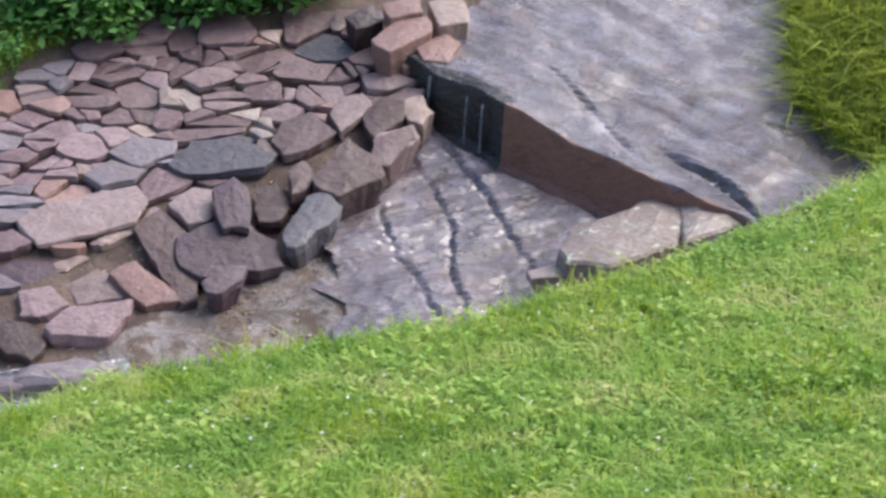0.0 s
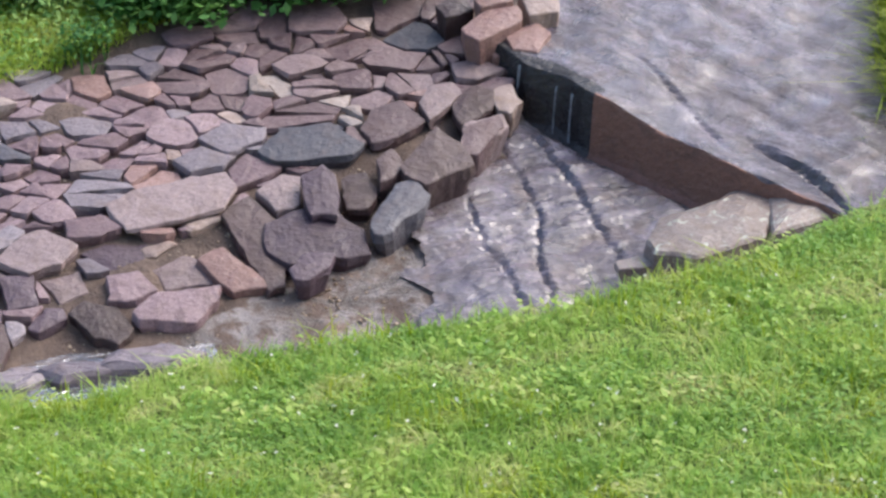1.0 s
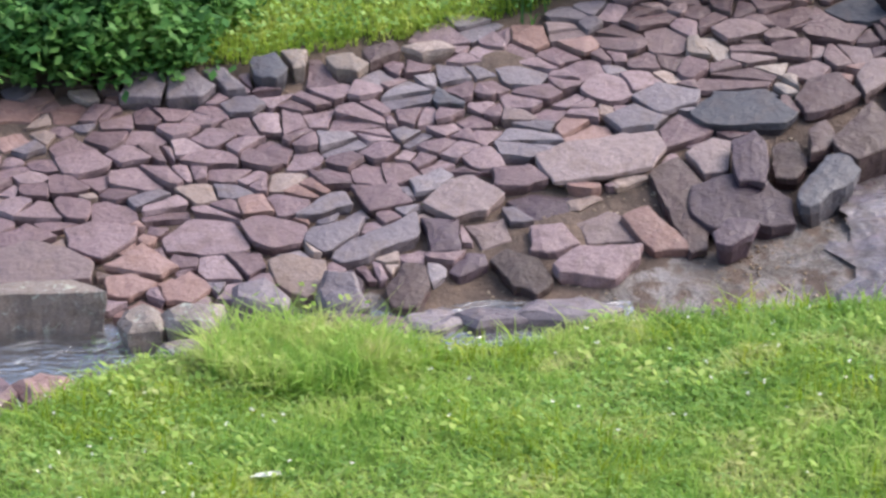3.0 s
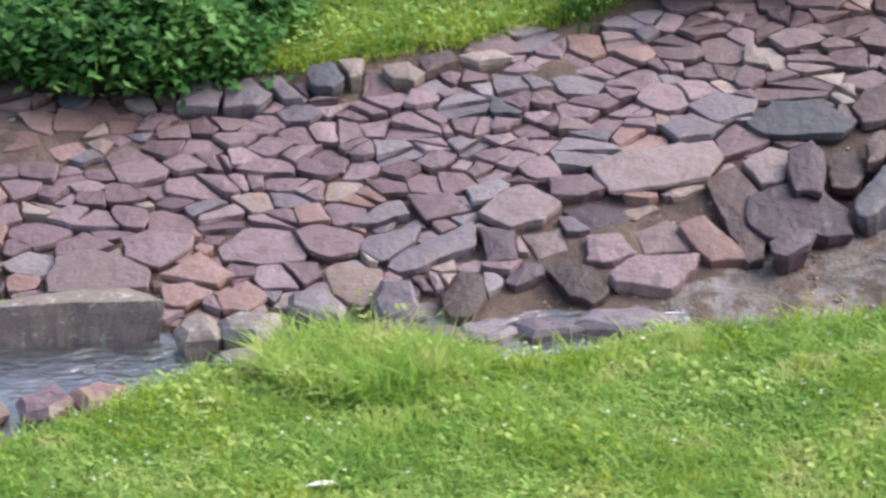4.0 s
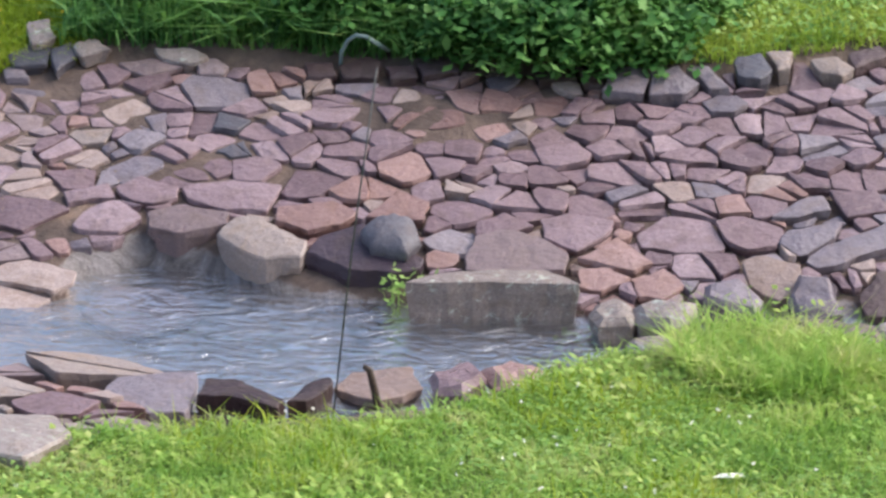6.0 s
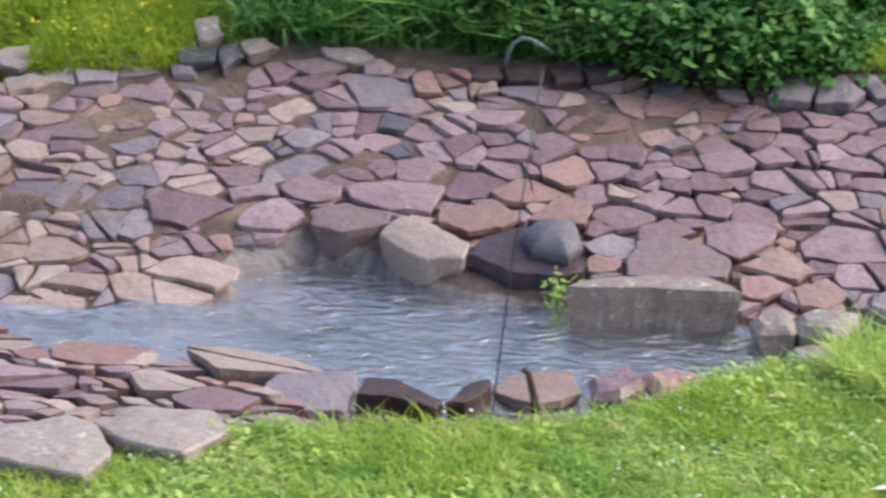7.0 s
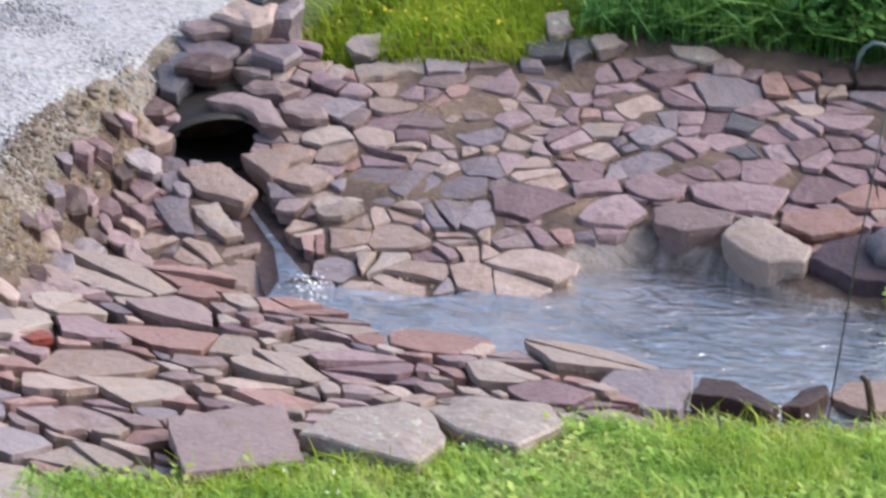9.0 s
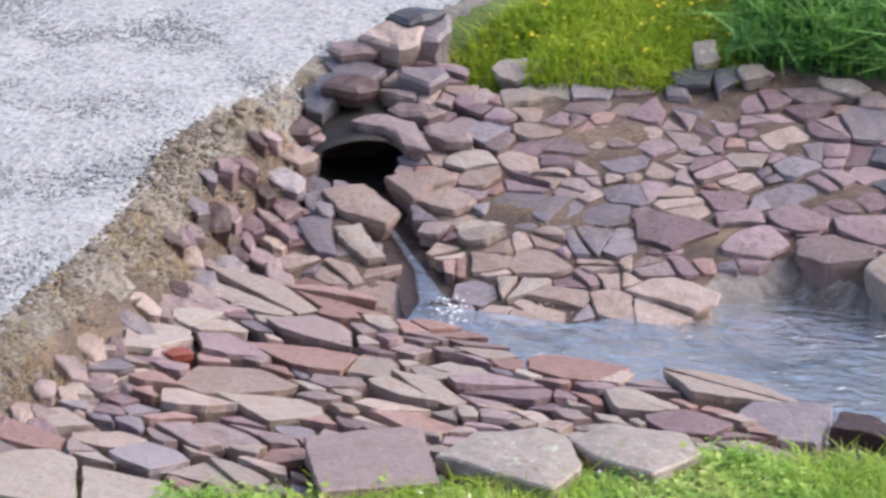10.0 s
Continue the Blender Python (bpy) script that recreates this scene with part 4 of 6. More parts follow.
hewn("coping_stone", ((0.32, 11.98), (0.37, 11.99), (0.38, 12.10), (0.27, 12.09)), 0.509, (-0.00, 0.32), 0.12, "w", "pale stone on the bank top under the plants", COPE)
hewn("coping_stone", ((0.49, 11.99), (0.58, 11.97), (0.63, 12.02), (0.56, 12.09), (0.45, 12.07)), 0.494, (0.00, 0.32), 0.12, "w", "pale mottled stone on the bank top under the plants", COPE)
hewn("coping_stone", ((0.63, 12.02), (0.76, 12.10), (0.73, 12.17), (0.60, 12.11)), 0.517, (-0.00, 0.32), 0.12, "d", "brown stone on the bank top under the plants", COPE)
hewn("coping_stone", ((0.84, 12.08), (0.99, 12.11), (0.91, 12.16), (0.76, 12.12)), 0.524, (-0.00, 0.32), 0.08, "t", "flat tan stone on the bank top under the plants", COPE)
hewn("coping_stone", ((-0.63, 11.90), (-0.48, 11.92), (-0.52, 12.00), (-0.66, 11.97)), 0.460, (-0.00, 0.32), 0.12, "d", "dark brown stone on the bank top under the plants", COPE)
hewn("coping_stone", ((-0.46, 11.89), (-0.37, 11.88), (-0.38, 11.99), (-0.49, 12.00)), 0.456, (0.00, 0.32), 0.12, "d", "dark brown stone on the bank top under the plants", COPE)
hewn("coping_stone", ((-2.50, 11.96), (-2.38, 11.99), (-2.46, 12.06), (-2.54, 12.03)), 0.490, (0.00, 0.32), 0.06, "t", "flat tan stone on the bank top under the plants", COPE)
hewn("coping_stone", ((-2.17, 11.95), (-2.06, 11.92), (-1.98, 11.97), (-2.06, 12.02), (-2.21, 12.01)), 0.478, (-0.00, 0.32), 0.06, "l", "flat grey-tan stone on the bank top under the plants", COPE)
hewn("coping_stone", ((-2.23, 11.87), (-2.08, 11.93), (-2.21, 11.98), (-2.35, 11.94)), 0.444, (0.00, 0.32), 0.08, "n", "flat brown stone on the bank top under the plants", COPE)
hewn("coping_stone", ((-2.01, 11.89), (-1.91, 11.89), (-1.89, 11.94), (-1.95, 11.99), (-2.03, 11.96)), 0.445, (-0.00, 0.32), 0.10, "n", "brown stone on the bank top under the plants", COPE)
hewn("coping_stone", ((-1.57, 11.90), (-1.45, 11.91), (-1.48, 11.99), (-1.59, 11.98)), 0.448, (-0.00, 0.32), 0.09, "d", "dark brown stone on the bank top under the plants", COPE)
hewn("coping_stone", ((-1.42, 11.88), (-1.28, 11.89), (-1.27, 11.98), (-1.35, 12.01), (-1.45, 11.95)), 0.457, (0.00, 0.32), 0.10, "d", "dark brown stone on the bank top under the plants", COPE)
hewn("coping_stone", ((-1.23, 11.88), (-1.12, 11.90), (-1.14, 11.97), (-1.26, 11.96)), 0.453, (0.00, 0.32), 0.10, "d", "dark brown stone on the bank top under the plants", COPE)
hewn("coping_stone", ((-1.10, 11.91), (-0.95, 11.94), (-0.98, 12.01), (-1.13, 11.98)), 0.462, (0.00, 0.32), 0.10, "d", "dark brown stone on the bank top under the plants", COPE)
hewn("coping_stone", ((-2.76, 11.86), (-2.63, 11.88), (-2.63, 11.98), (-2.73, 12.00), (-2.80, 11.93)), 0.473, (-0.00, 0.32), 0.07, "b", "dark grey stone on the bank top under the plants", COPE)
hewn("coping_stone", ((-2.70, 11.95), (-2.61, 12.00), (-2.66, 12.12), (-2.75, 12.09)), 0.538, (-0.00, 0.32), 0.09, "l", "upright grey stone on the bank top under the plants", COPE)
hewn("coping_stone", ((-2.58, 11.83), (-2.51, 11.93), (-2.55, 12.02), (-2.63, 11.97)), 0.477, (-0.00, 0.32), 0.07, "b", "dark grey stone on the bank top under the plants", COPE)
hewn("coping_stone", ((-2.49, 11.90), (-2.38, 11.95), (-2.44, 12.01), (-2.54, 11.98)), 0.504, (-0.00, 0.32), 0.06, "l", "flat grey stone on the bank top under the plants", COPE)
hewn("coping_stone", ((-2.79, 11.81), (-2.69, 11.82), (-2.73, 11.91), (-2.81, 11.87)), 0.429, (-0.00, 0.32), 0.08, "g", "grey stone on the bank top under the plants", COPE)
hewn("coping_stone", ((-3.44, 11.67), (-3.34, 11.70), (-3.23, 11.76), (-3.36, 11.79), (-3.48, 11.75)), 0.381, (0.00, 0.32), 0.07, "w", "flat pale stone on the bank top under the plants", COPE)
PAVERS = []
PAVERS += [
    (0.99, 12.20, 0.09, 'p'), (1.05, 12.24, 0.09, 'g'), (1.14, 12.19, 0.09, 'p'), (1.29, 12.19, 0.09, 'r'),
    (1.45, 12.24, 0.09, 'n'), (1.52, 12.16, 0.09, 'r'), (0.97, 12.13, 0.09, 'p'), (1.11, 12.10, 0.09, 'p'),
    (1.25, 12.13, 0.09, 'p'), (1.38, 12.10, 0.09, 'p'), (1.32, 12.04, 0.09, 'p'), (1.02, 12.07, 0.09, 'p'),
    (0.97, 11.99, 0.10, 'g'), (1.08, 12.00, 0.09, 'g'), (1.23, 11.98, 0.11, 'g'), (0.99, 11.88, 0.09, 'p'),
    (1.09, 11.90, 0.09, 'p'), (0.94, 11.83, 0.09, 'b'), (1.07, 11.79, 0.09, 'p'), (1.23, 11.81, 0.09, 'p'),
    (1.31, 11.87, 0.09, 'p'), (1.22, 11.74, 0.09, 'n'), (1.33, 11.75, 0.09, 'p'), (1.42, 11.96, 0.09, 'p'),
]
PAVERS += [
    (1.50, 12.00, 0.09, 'p'), (1.57, 11.88, 0.11, 'p'), (1.44, 11.81, 0.09, 'p'), (1.46, 11.73, 0.09, 'p'),
    (1.72, 11.94, 0.09, 'p'), (1.76, 11.82, 0.09, 'g'), (1.68, 11.72, 0.11, 'g'), (1.88, 11.85, 0.13, 'g'),
    (0.92, 11.75, 0.09, 'p'), (1.02, 11.72, 0.09, 'p'), (0.92, 11.67, 0.09, 'p'), (1.08, 11.62, 0.09, 'p'),
    (1.29, 11.66, 0.09, 'g'), (0.98, 11.60, 0.09, 'p'), (0.93, 11.55, 0.12, 'p'), (1.05, 11.48, 0.10, 'p'),
    (1.24, 11.57, 0.15, 'g'), (1.47, 11.64, 0.13, 'r'), (1.16, 11.39, 0.17, 'p'), (0.88, 11.38, 0.09, 'p'),
    (0.93, 11.30, 0.16, 'p'), (1.87, 11.64, 0.14, 'r'), (1.69, 12.19, 0.12, 'p'), (1.84, 12.19, 0.12, 'p'),
]
PAVERS += [
    (1.63, 12.11, 0.09, 'p'), (1.75, 12.07, 0.09, 'p'), (1.88, 12.07, 0.09, 'p'), (1.94, 12.03, 0.09, 'p'),
    (2.03, 12.13, 0.12, 'w'), (2.09, 12.01, 0.10, 'p'), (2.10, 11.93, 0.14, 'p'), (2.20, 12.08, 0.12, 'p'),
    (2.27, 12.03, 0.09, 'w'), (2.08, 12.30, 0.09, 'p'), (2.00, 12.36, 0.09, 'p'), (1.92, 12.37, 0.09, 'p'),
    (1.93, 12.28, 0.09, 'p'), (1.79, 12.33, 0.12, 'p'), (1.68, 12.37, 0.09, 'p'), (1.78, 12.46, 0.09, 'p'),
    (1.85, 12.41, 0.09, 'p'), (1.94, 12.49, 0.12, 'p'), (1.99, 12.58, 0.11, 'p'), (2.12, 12.49, 0.10, 'p'),
    (2.28, 12.50, 0.13, 'p'), (2.18, 12.38, 0.11, 'p'), (2.15, 12.23, 0.12, 'p'), (2.27, 12.32, 0.09, 'p'),
]
PAVERS += [
    (2.32, 12.39, 0.10, 'p'), (2.21, 12.17, 0.09, 'p'), (2.32, 12.19, 0.09, 'p'), (2.37, 12.12, 0.11, 'p'),
    (2.39, 12.33, 0.12, 'p'), (2.50, 12.28, 0.09, 'p'), (2.55, 12.34, 0.10, 'p'), (2.57, 12.22, 0.12, 'p'),
    (2.70, 12.20, 0.09, 'p'), (2.70, 12.38, 0.14, 'b'), (2.48, 12.13, 0.09, 'p'), (2.59, 12.08, 0.12, 'n'),
    (2.42, 12.01, 0.09, 'n'), (2.30, 11.89, 0.07, 'w'), (2.47, 11.85, 0.15, 'n'), (2.66, 11.98, 0.10, 'n'),
    (2.00, 11.73, 0.13, 'b'), (2.15, 11.84, 0.13, 'b'), (2.28, 11.75, 0.11, 'b'), (2.89, 12.14, 0.14, 'p'),
    (2.88, 12.29, 0.11, 'p'), (2.77, 12.02, 0.09, 'p'), (2.81, 11.89, 0.09, 'n'), (2.98, 11.96, 0.08, 'w'),
]
PAVERS += [
    (2.82, 12.48, 0.12, 'p'), (2.63, 12.50, 0.12, 'p'), (2.83, 11.77, 0.14, 'd'), (0.27, 11.94, 0.09, 'p'),
    (0.41, 11.99, 0.10, 'p'), (0.54, 12.02, 0.09, 'p'), (0.64, 11.99, 0.09, 'g'), (0.07, 11.93, 0.09, 'g'),
    (0.24, 11.87, 0.09, 'p'), (0.36, 11.84, 0.09, 'p'), (0.48, 11.88, 0.09, 'p'), (0.59, 11.89, 0.09, 'p'),
    (0.63, 11.80, 0.09, 'p'), (-0.34, 11.85, 0.09, 'p'), (-0.21, 11.87, 0.09, 'p'), (-0.10, 11.85, 0.09, 'p'),
    (-0.16, 11.76, 0.09, 'p'), (-0.03, 11.75, 0.10, 'p'), (-0.27, 11.75, 0.09, 'p'), (-0.37, 11.74, 0.09, 'p'),
    (0.11, 11.81, 0.09, 'g'), (0.11, 11.69, 0.09, 'p'), (0.21, 11.71, 0.09, 'p'), (0.31, 11.72, 0.09, 'p'),
]
PAVERS += [
    (0.42, 11.74, 0.10, 'p'), (0.57, 11.74, 0.12, 'p'), (-0.14, 11.67, 0.09, 'p'), (-0.28, 11.64, 0.09, 'p'),
    (-0.42, 11.64, 0.09, 'p'), (-0.01, 11.63, 0.10, 'p'), (0.12, 11.59, 0.09, 'p'), (0.21, 11.54, 0.11, 'p'),
    (0.36, 11.62, 0.09, 'p'), (0.49, 11.59, 0.11, 'g'), (0.62, 11.63, 0.09, 'p'), (0.63, 11.54, 0.09, 'p'),
    (-0.34, 11.54, 0.09, 'p'), (-0.23, 11.55, 0.09, 'p'), (-0.09, 11.58, 0.09, 'p'), (-0.02, 11.52, 0.09, 'p'),
    (0.35, 11.50, 0.09, 'p'), (0.50, 11.50, 0.09, 'p'), (0.60, 11.42, 0.10, 'p'), (0.46, 11.40, 0.10, 'p'),
    (-0.09, 11.42, 0.09, 'p'), (-0.20, 11.42, 0.09, 'p'), (-0.33, 11.40, 0.11, 'p'), (0.04, 11.42, 0.09, 'p'),
]
PAVERS += [
    (0.15, 11.38, 0.09, 'p'), (0.27, 11.38, 0.09, 't'), (0.37, 11.35, 0.09, 'r'), (0.05, 11.34, 0.09, 'g'),
    (-0.06, 11.31, 0.09, 't'), (-0.30, 11.28, 0.09, 'g'), (-0.38, 11.33, 0.09, 'p'), (-0.19, 11.23, 0.11, 'p'),
    (-0.39, 11.23, 0.11, 'p'), (-0.55, 11.24, 0.09, 'p'), (0.01, 11.21, 0.10, 'p'), (0.15, 11.23, 0.09, 'r'),
    (0.26, 11.24, 0.09, 'p'), (0.41, 11.22, 0.14, 'g'), (0.61, 11.28, 0.13, 'g'), (-0.07, 11.08, 0.17, 'p'),
    (-0.43, 11.09, 0.16, 'p'), (0.22, 11.09, 0.13, 'p'), (0.45, 11.07, 0.14, 'g'), (0.62, 11.03, 0.15, 'g'),
    (-0.28, 10.98, 0.15, 'r'), (0.06, 10.93, 0.14, 'p'), (0.28, 10.89, 0.13, 't'), (-0.32, 10.82, 0.12, 'r'),
]
PAVERS += [
    (-0.11, 10.81, 0.11, 'r'), (-0.66, 10.96, 0.21, 'p'), (-0.71, 11.11, 0.13, 'p'), (-0.89, 10.99, 0.11, 'g'),
    (-0.93, 10.89, 0.10, 'r'), (-0.91, 11.17, 0.11, 'p'), (-0.98, 11.08, 0.09, 'p'), (-0.99, 11.41, 0.09, 'p'),
    (-0.90, 11.31, 0.10, 't'), (-0.81, 11.36, 0.09, 'p'), (-0.77, 11.25, 0.09, 'p'), (-0.68, 11.24, 0.09, 'p'),
    (-0.69, 11.35, 0.09, 'p'), (-0.58, 11.38, 0.10, 'p'), (-0.47, 11.40, 0.10, 'p'), (-1.00, 11.27, 0.09, 'p'),
    (-0.90, 11.50, 0.09, 'p'), (-0.77, 11.47, 0.09, 'p'), (-0.65, 11.48, 0.09, 'p'), (-0.72, 11.42, 0.09, 'p'),
    (-0.51, 11.49, 0.12, 'p'), (-0.55, 11.59, 0.09, 'p'), (-0.94, 11.60, 0.09, 'p'), (-1.02, 11.66, 0.11, 'r'),
]
PAVERS += [
    (-1.02, 11.76, 0.09, 'p'), (-0.82, 11.63, 0.09, 'r'), (-0.67, 11.86, 0.09, 'r'), (-0.56, 11.79, 0.09, 'r'),
    (-0.47, 11.79, 0.09, 'p'), (-0.94, 11.79, 0.09, 'r'), (-0.78, 11.78, 0.09, 'r'), (0.70, 11.42, 0.10, 'p'),
    (0.78, 11.63, 0.09, 'g'), (0.86, 11.48, 0.10, 'p'), (0.81, 11.75, 0.10, 'p'), (0.77, 11.85, 0.11, 'g'),
    (-1.61, 11.62, 0.09, 'p'), (-1.46, 11.66, 0.09, 'p'), (-1.55, 11.49, 0.11, 'p'), (-1.45, 11.56, 0.09, 'p'),
    (-1.36, 11.48, 0.09, 'p'), (-1.38, 11.39, 0.09, 'p'), (-1.20, 11.56, 0.09, 'p'), (-1.20, 11.46, 0.09, 'p'),
    (-1.09, 11.67, 0.13, 'r'), (-1.14, 11.40, 0.13, 'r'), (-1.50, 11.30, 0.13, 'p'), (-1.32, 11.27, 0.09, 'r'),
]
PAVERS += [
    (-1.20, 11.29, 0.09, 'r'), (-1.42, 11.13, 0.13, 'r'), (-1.13, 11.21, 0.13, 'r'), (-1.94, 11.07, 0.16, 'p'),
    (-2.24, 11.07, 0.15, 'p'), (-2.58, 11.09, 0.19, 'p'), (-2.56, 11.20, 0.11, 'p'), (-2.35, 11.20, 0.10, 'p'),
    (-2.12, 11.23, 0.12, 'p'), (-1.79, 11.20, 0.18, 'p'), (-2.18, 11.35, 0.11, 'g'), (-2.42, 11.27, 0.10, 'p'),
    (-2.62, 11.27, 0.09, 'p'), (-2.81, 11.24, 0.11, 'g'), (-2.72, 11.28, 0.09, 'p'), (-2.03, 11.45, 0.09, 'p'),
    (-2.18, 11.50, 0.09, 'g'), (-2.15, 11.60, 0.09, 'g'), (-2.05, 11.58, 0.09, 'p'), (-1.89, 11.39, 0.09, 'p'),
    (-1.95, 11.35, 0.09, 'p'), (-1.71, 11.36, 0.11, 'p'), (-1.78, 11.47, 0.09, 'b'), (-1.90, 11.52, 0.09, 'p'),
]
PAVERS += [
    (-1.96, 11.60, 0.09, 'p'), (-1.84, 11.62, 0.10, 'b'), (-1.73, 11.59, 0.09, 'p'), (-1.67, 11.48, 0.09, 'p'),
    (-1.93, 11.80, 0.14, 'g'), (-2.08, 11.76, 0.10, 'p'), (-1.80, 11.72, 0.09, 'p'), (-1.77, 11.84, 0.09, 'r'),
    (-2.21, 11.84, 0.09, 'p'), (-2.29, 11.67, 0.09, 't'), (-2.40, 11.70, 0.09, 'p'), (-2.42, 11.86, 0.09, 'p'),
    (-2.66, 11.83, 0.14, 'g'), (-2.69, 11.70, 0.10, 'p'), (-2.61, 11.69, 0.09, 'p'), (-2.54, 11.71, 0.09, 'p'),
    (-2.66, 11.60, 0.09, 'p'), (-2.76, 11.51, 0.09, 'p'), (-2.66, 11.46, 0.09, 'p'), (-2.52, 11.43, 0.10, 'p'),
    (-2.39, 11.40, 0.09, 't'), (-2.38, 11.52, 0.09, 'w'), (-2.89, 11.55, 0.09, 'p'), (-2.86, 11.43, 0.11, 'g'),
]
PAVERS += [
    (-2.73, 11.41, 0.09, 'p'), (-3.01, 11.38, 0.09, 'p'), (-3.14, 11.39, 0.09, 'p'), (-3.28, 11.35, 0.09, 'p'),
    (-3.11, 11.46, 0.09, 'p'), (-3.28, 11.45, 0.09, 'p'), (-3.28, 11.53, 0.09, 'p'), (-3.39, 11.46, 0.09, 'p'),
    (-3.16, 11.63, 0.09, 'p'), (-3.31, 11.68, 0.09, 'p'), (-3.10, 11.72, 0.09, 'p'), (-3.32, 11.81, 0.14, 'w'),
    (-3.13, 11.79, 0.09, 'g'), (-2.93, 11.77, 0.09, 'p'), (-2.84, 11.72, 0.09, 'p'), (-3.15, 11.28, 0.09, 'p'),
    (-3.02, 11.24, 0.09, 'p'), (-3.23, 11.24, 0.09, 'p'), (-3.20, 11.11, 0.13, 'g'), (-3.04, 11.11, 0.13, 'g'),
    (-2.86, 11.11, 0.13, 'g'), (-2.95, 11.20, 0.09, 'p'), (-2.77, 10.96, 0.13, 'g'), (-2.65, 10.98, 0.11, 't'),
]
PAVERS += [
    (-3.47, 11.49, 0.11, 'g'), (-3.46, 11.33, 0.11, 'w'), (-3.40, 11.25, 0.09, 't'), (-3.59, 11.44, 0.09, 't'),
    (-3.62, 11.19, 0.16, 't'), (-3.50, 11.12, 0.13, 't'), (-3.31, 10.93, 0.10, 'w'), (-3.24, 10.78, 0.10, 't'),
    (-3.04, 10.80, 0.13, 't'), (-3.06, 10.67, 0.11, 'w'), (-2.91, 10.61, 0.14, 't'), (-2.85, 10.74, 0.09, 'p'),
    (-2.83, 10.84, 0.09, 'p'), (-2.67, 10.64, 0.13, 't'), (-2.56, 10.73, 0.12, 't'), (-2.72, 10.75, 0.09, 'p'),
    (-2.61, 10.85, 0.09, 'p'), (-3.36, 10.69, 0.09, 't'), (-3.24, 10.61, 0.08, 'g'), (-3.19, 10.89, 0.11, 't'),
    (-3.06, 10.93, 0.09, 't'), (-2.84, 10.95, 0.13, 'g'), (-3.87, 11.01, 0.16, 't'), (-4.07, 11.04, 0.09, 'g'),
]
PAVERS += [
    (-3.77, 10.81, 0.11, 'w'), (-3.95, 10.86, 0.09, 'g'), (-4.30, 11.03, 0.09, 'g'), (-4.13, 10.89, 0.09, 'g'),
    (-3.65, 10.81, 0.09, 't'), (-3.67, 10.66, 0.09, 'p'), (-3.80, 10.63, 0.09, 't'), (-3.99, 10.66, 0.09, 't'),
    (-4.14, 10.73, 0.09, 'r'), (-3.90, 10.51, 0.09, 'r'), (-4.30, 10.83, 0.09, 't'), (-3.53, 10.52, 0.17, 't'),
    (-3.43, 10.35, 0.09, 'w'), (-4.45, 10.97, 0.09, 'r'), (-4.44, 10.84, 0.09, 't'), (-4.16, 10.59, 0.09, 'r'),
]
FLAGS = []
FLAGS += [
    (-4.18, 9.15, 0.14, 'g'), (-3.96, 9.15, 0.11, 'r'), (-3.73, 9.28, 0.22, 't'), (-3.52, 9.15, 0.20, 'w'),
    (-3.64, 8.82, 0.19, 'p'), (-3.41, 9.49, 0.12, 'g'), (-3.14, 9.55, 0.17, 'w'), (-3.59, 9.65, 0.20, 'r'),
    (-3.37, 9.68, 0.15, 'p'), (-3.85, 9.57, 0.18, 'p'), (-4.14, 9.46, 0.22, 'w'), (-3.99, 9.72, 0.16, 'w'),
    (-3.83, 9.79, 0.08, 'g'), (-3.60, 9.88, 0.17, 'g'), (-3.89, 10.06, 0.15, 'p'), (-4.07, 9.95, 0.08, 'g'),
    (-3.67, 10.19, 0.08, 'r'), (-3.59, 10.05, 0.08, 'r'), (-3.42, 10.06, 0.08, 'w'), (-3.26, 9.89, 0.08, 'p'),
    (-4.17, 8.66, 0.19, 'w'), (-4.00, 8.83, 0.08, 'p'), (-4.12, 8.48, 0.14, 'r'), (-3.91, 8.61, 0.14, 't'),
]
FLAGS += [
    (-3.90, 8.89, 0.08, 'g'), (-3.78, 9.04, 0.14, 't'), (-3.99, 8.25, 0.20, 'w'), (-3.75, 8.30, 0.20, 'w'),
    (-3.71, 8.53, 0.14, 'g'), (-3.46, 8.54, 0.16, 'p'), (-3.32, 8.79, 0.10, 'r'), (-3.99, 9.41, 0.09, 'R'),
    (-3.46, 8.76, 0.08, 'p'), (-3.30, 9.27, 0.08, 't'), (-3.17, 9.38, 0.12, 't'), (-3.08, 9.79, 0.16, 'p'),
    (-2.84, 9.70, 0.18, 'p'), (-2.79, 9.46, 0.08, 'p'), (-2.96, 9.42, 0.08, 'p'), (-2.69, 9.61, 0.08, 'p'),
    (-2.66, 9.97, 0.14, 'r'), (-2.40, 9.76, 0.18, 'p'), (-2.53, 9.85, 0.08, 'p'), (-2.35, 9.91, 0.12, 'p'),
    (-2.15, 9.92, 0.14, 'p'), (-2.16, 9.61, 0.16, 'p'), (-2.57, 9.54, 0.08, 'p'), (-2.43, 9.57, 0.08, 'p'),
]
FLAGS += [
    (-2.92, 9.61, 0.12, 'p'), (-3.24, 10.03, 0.08, 'p'), (-4.15, 8.90, 0.08, 'w'), (-4.33, 9.25, 0.16, 'w'),
    (-4.28, 8.87, 0.16, 'w'), (-3.08, 9.30, 0.14, 'r'), (-3.03, 9.91, 0.08, 'p'),
]


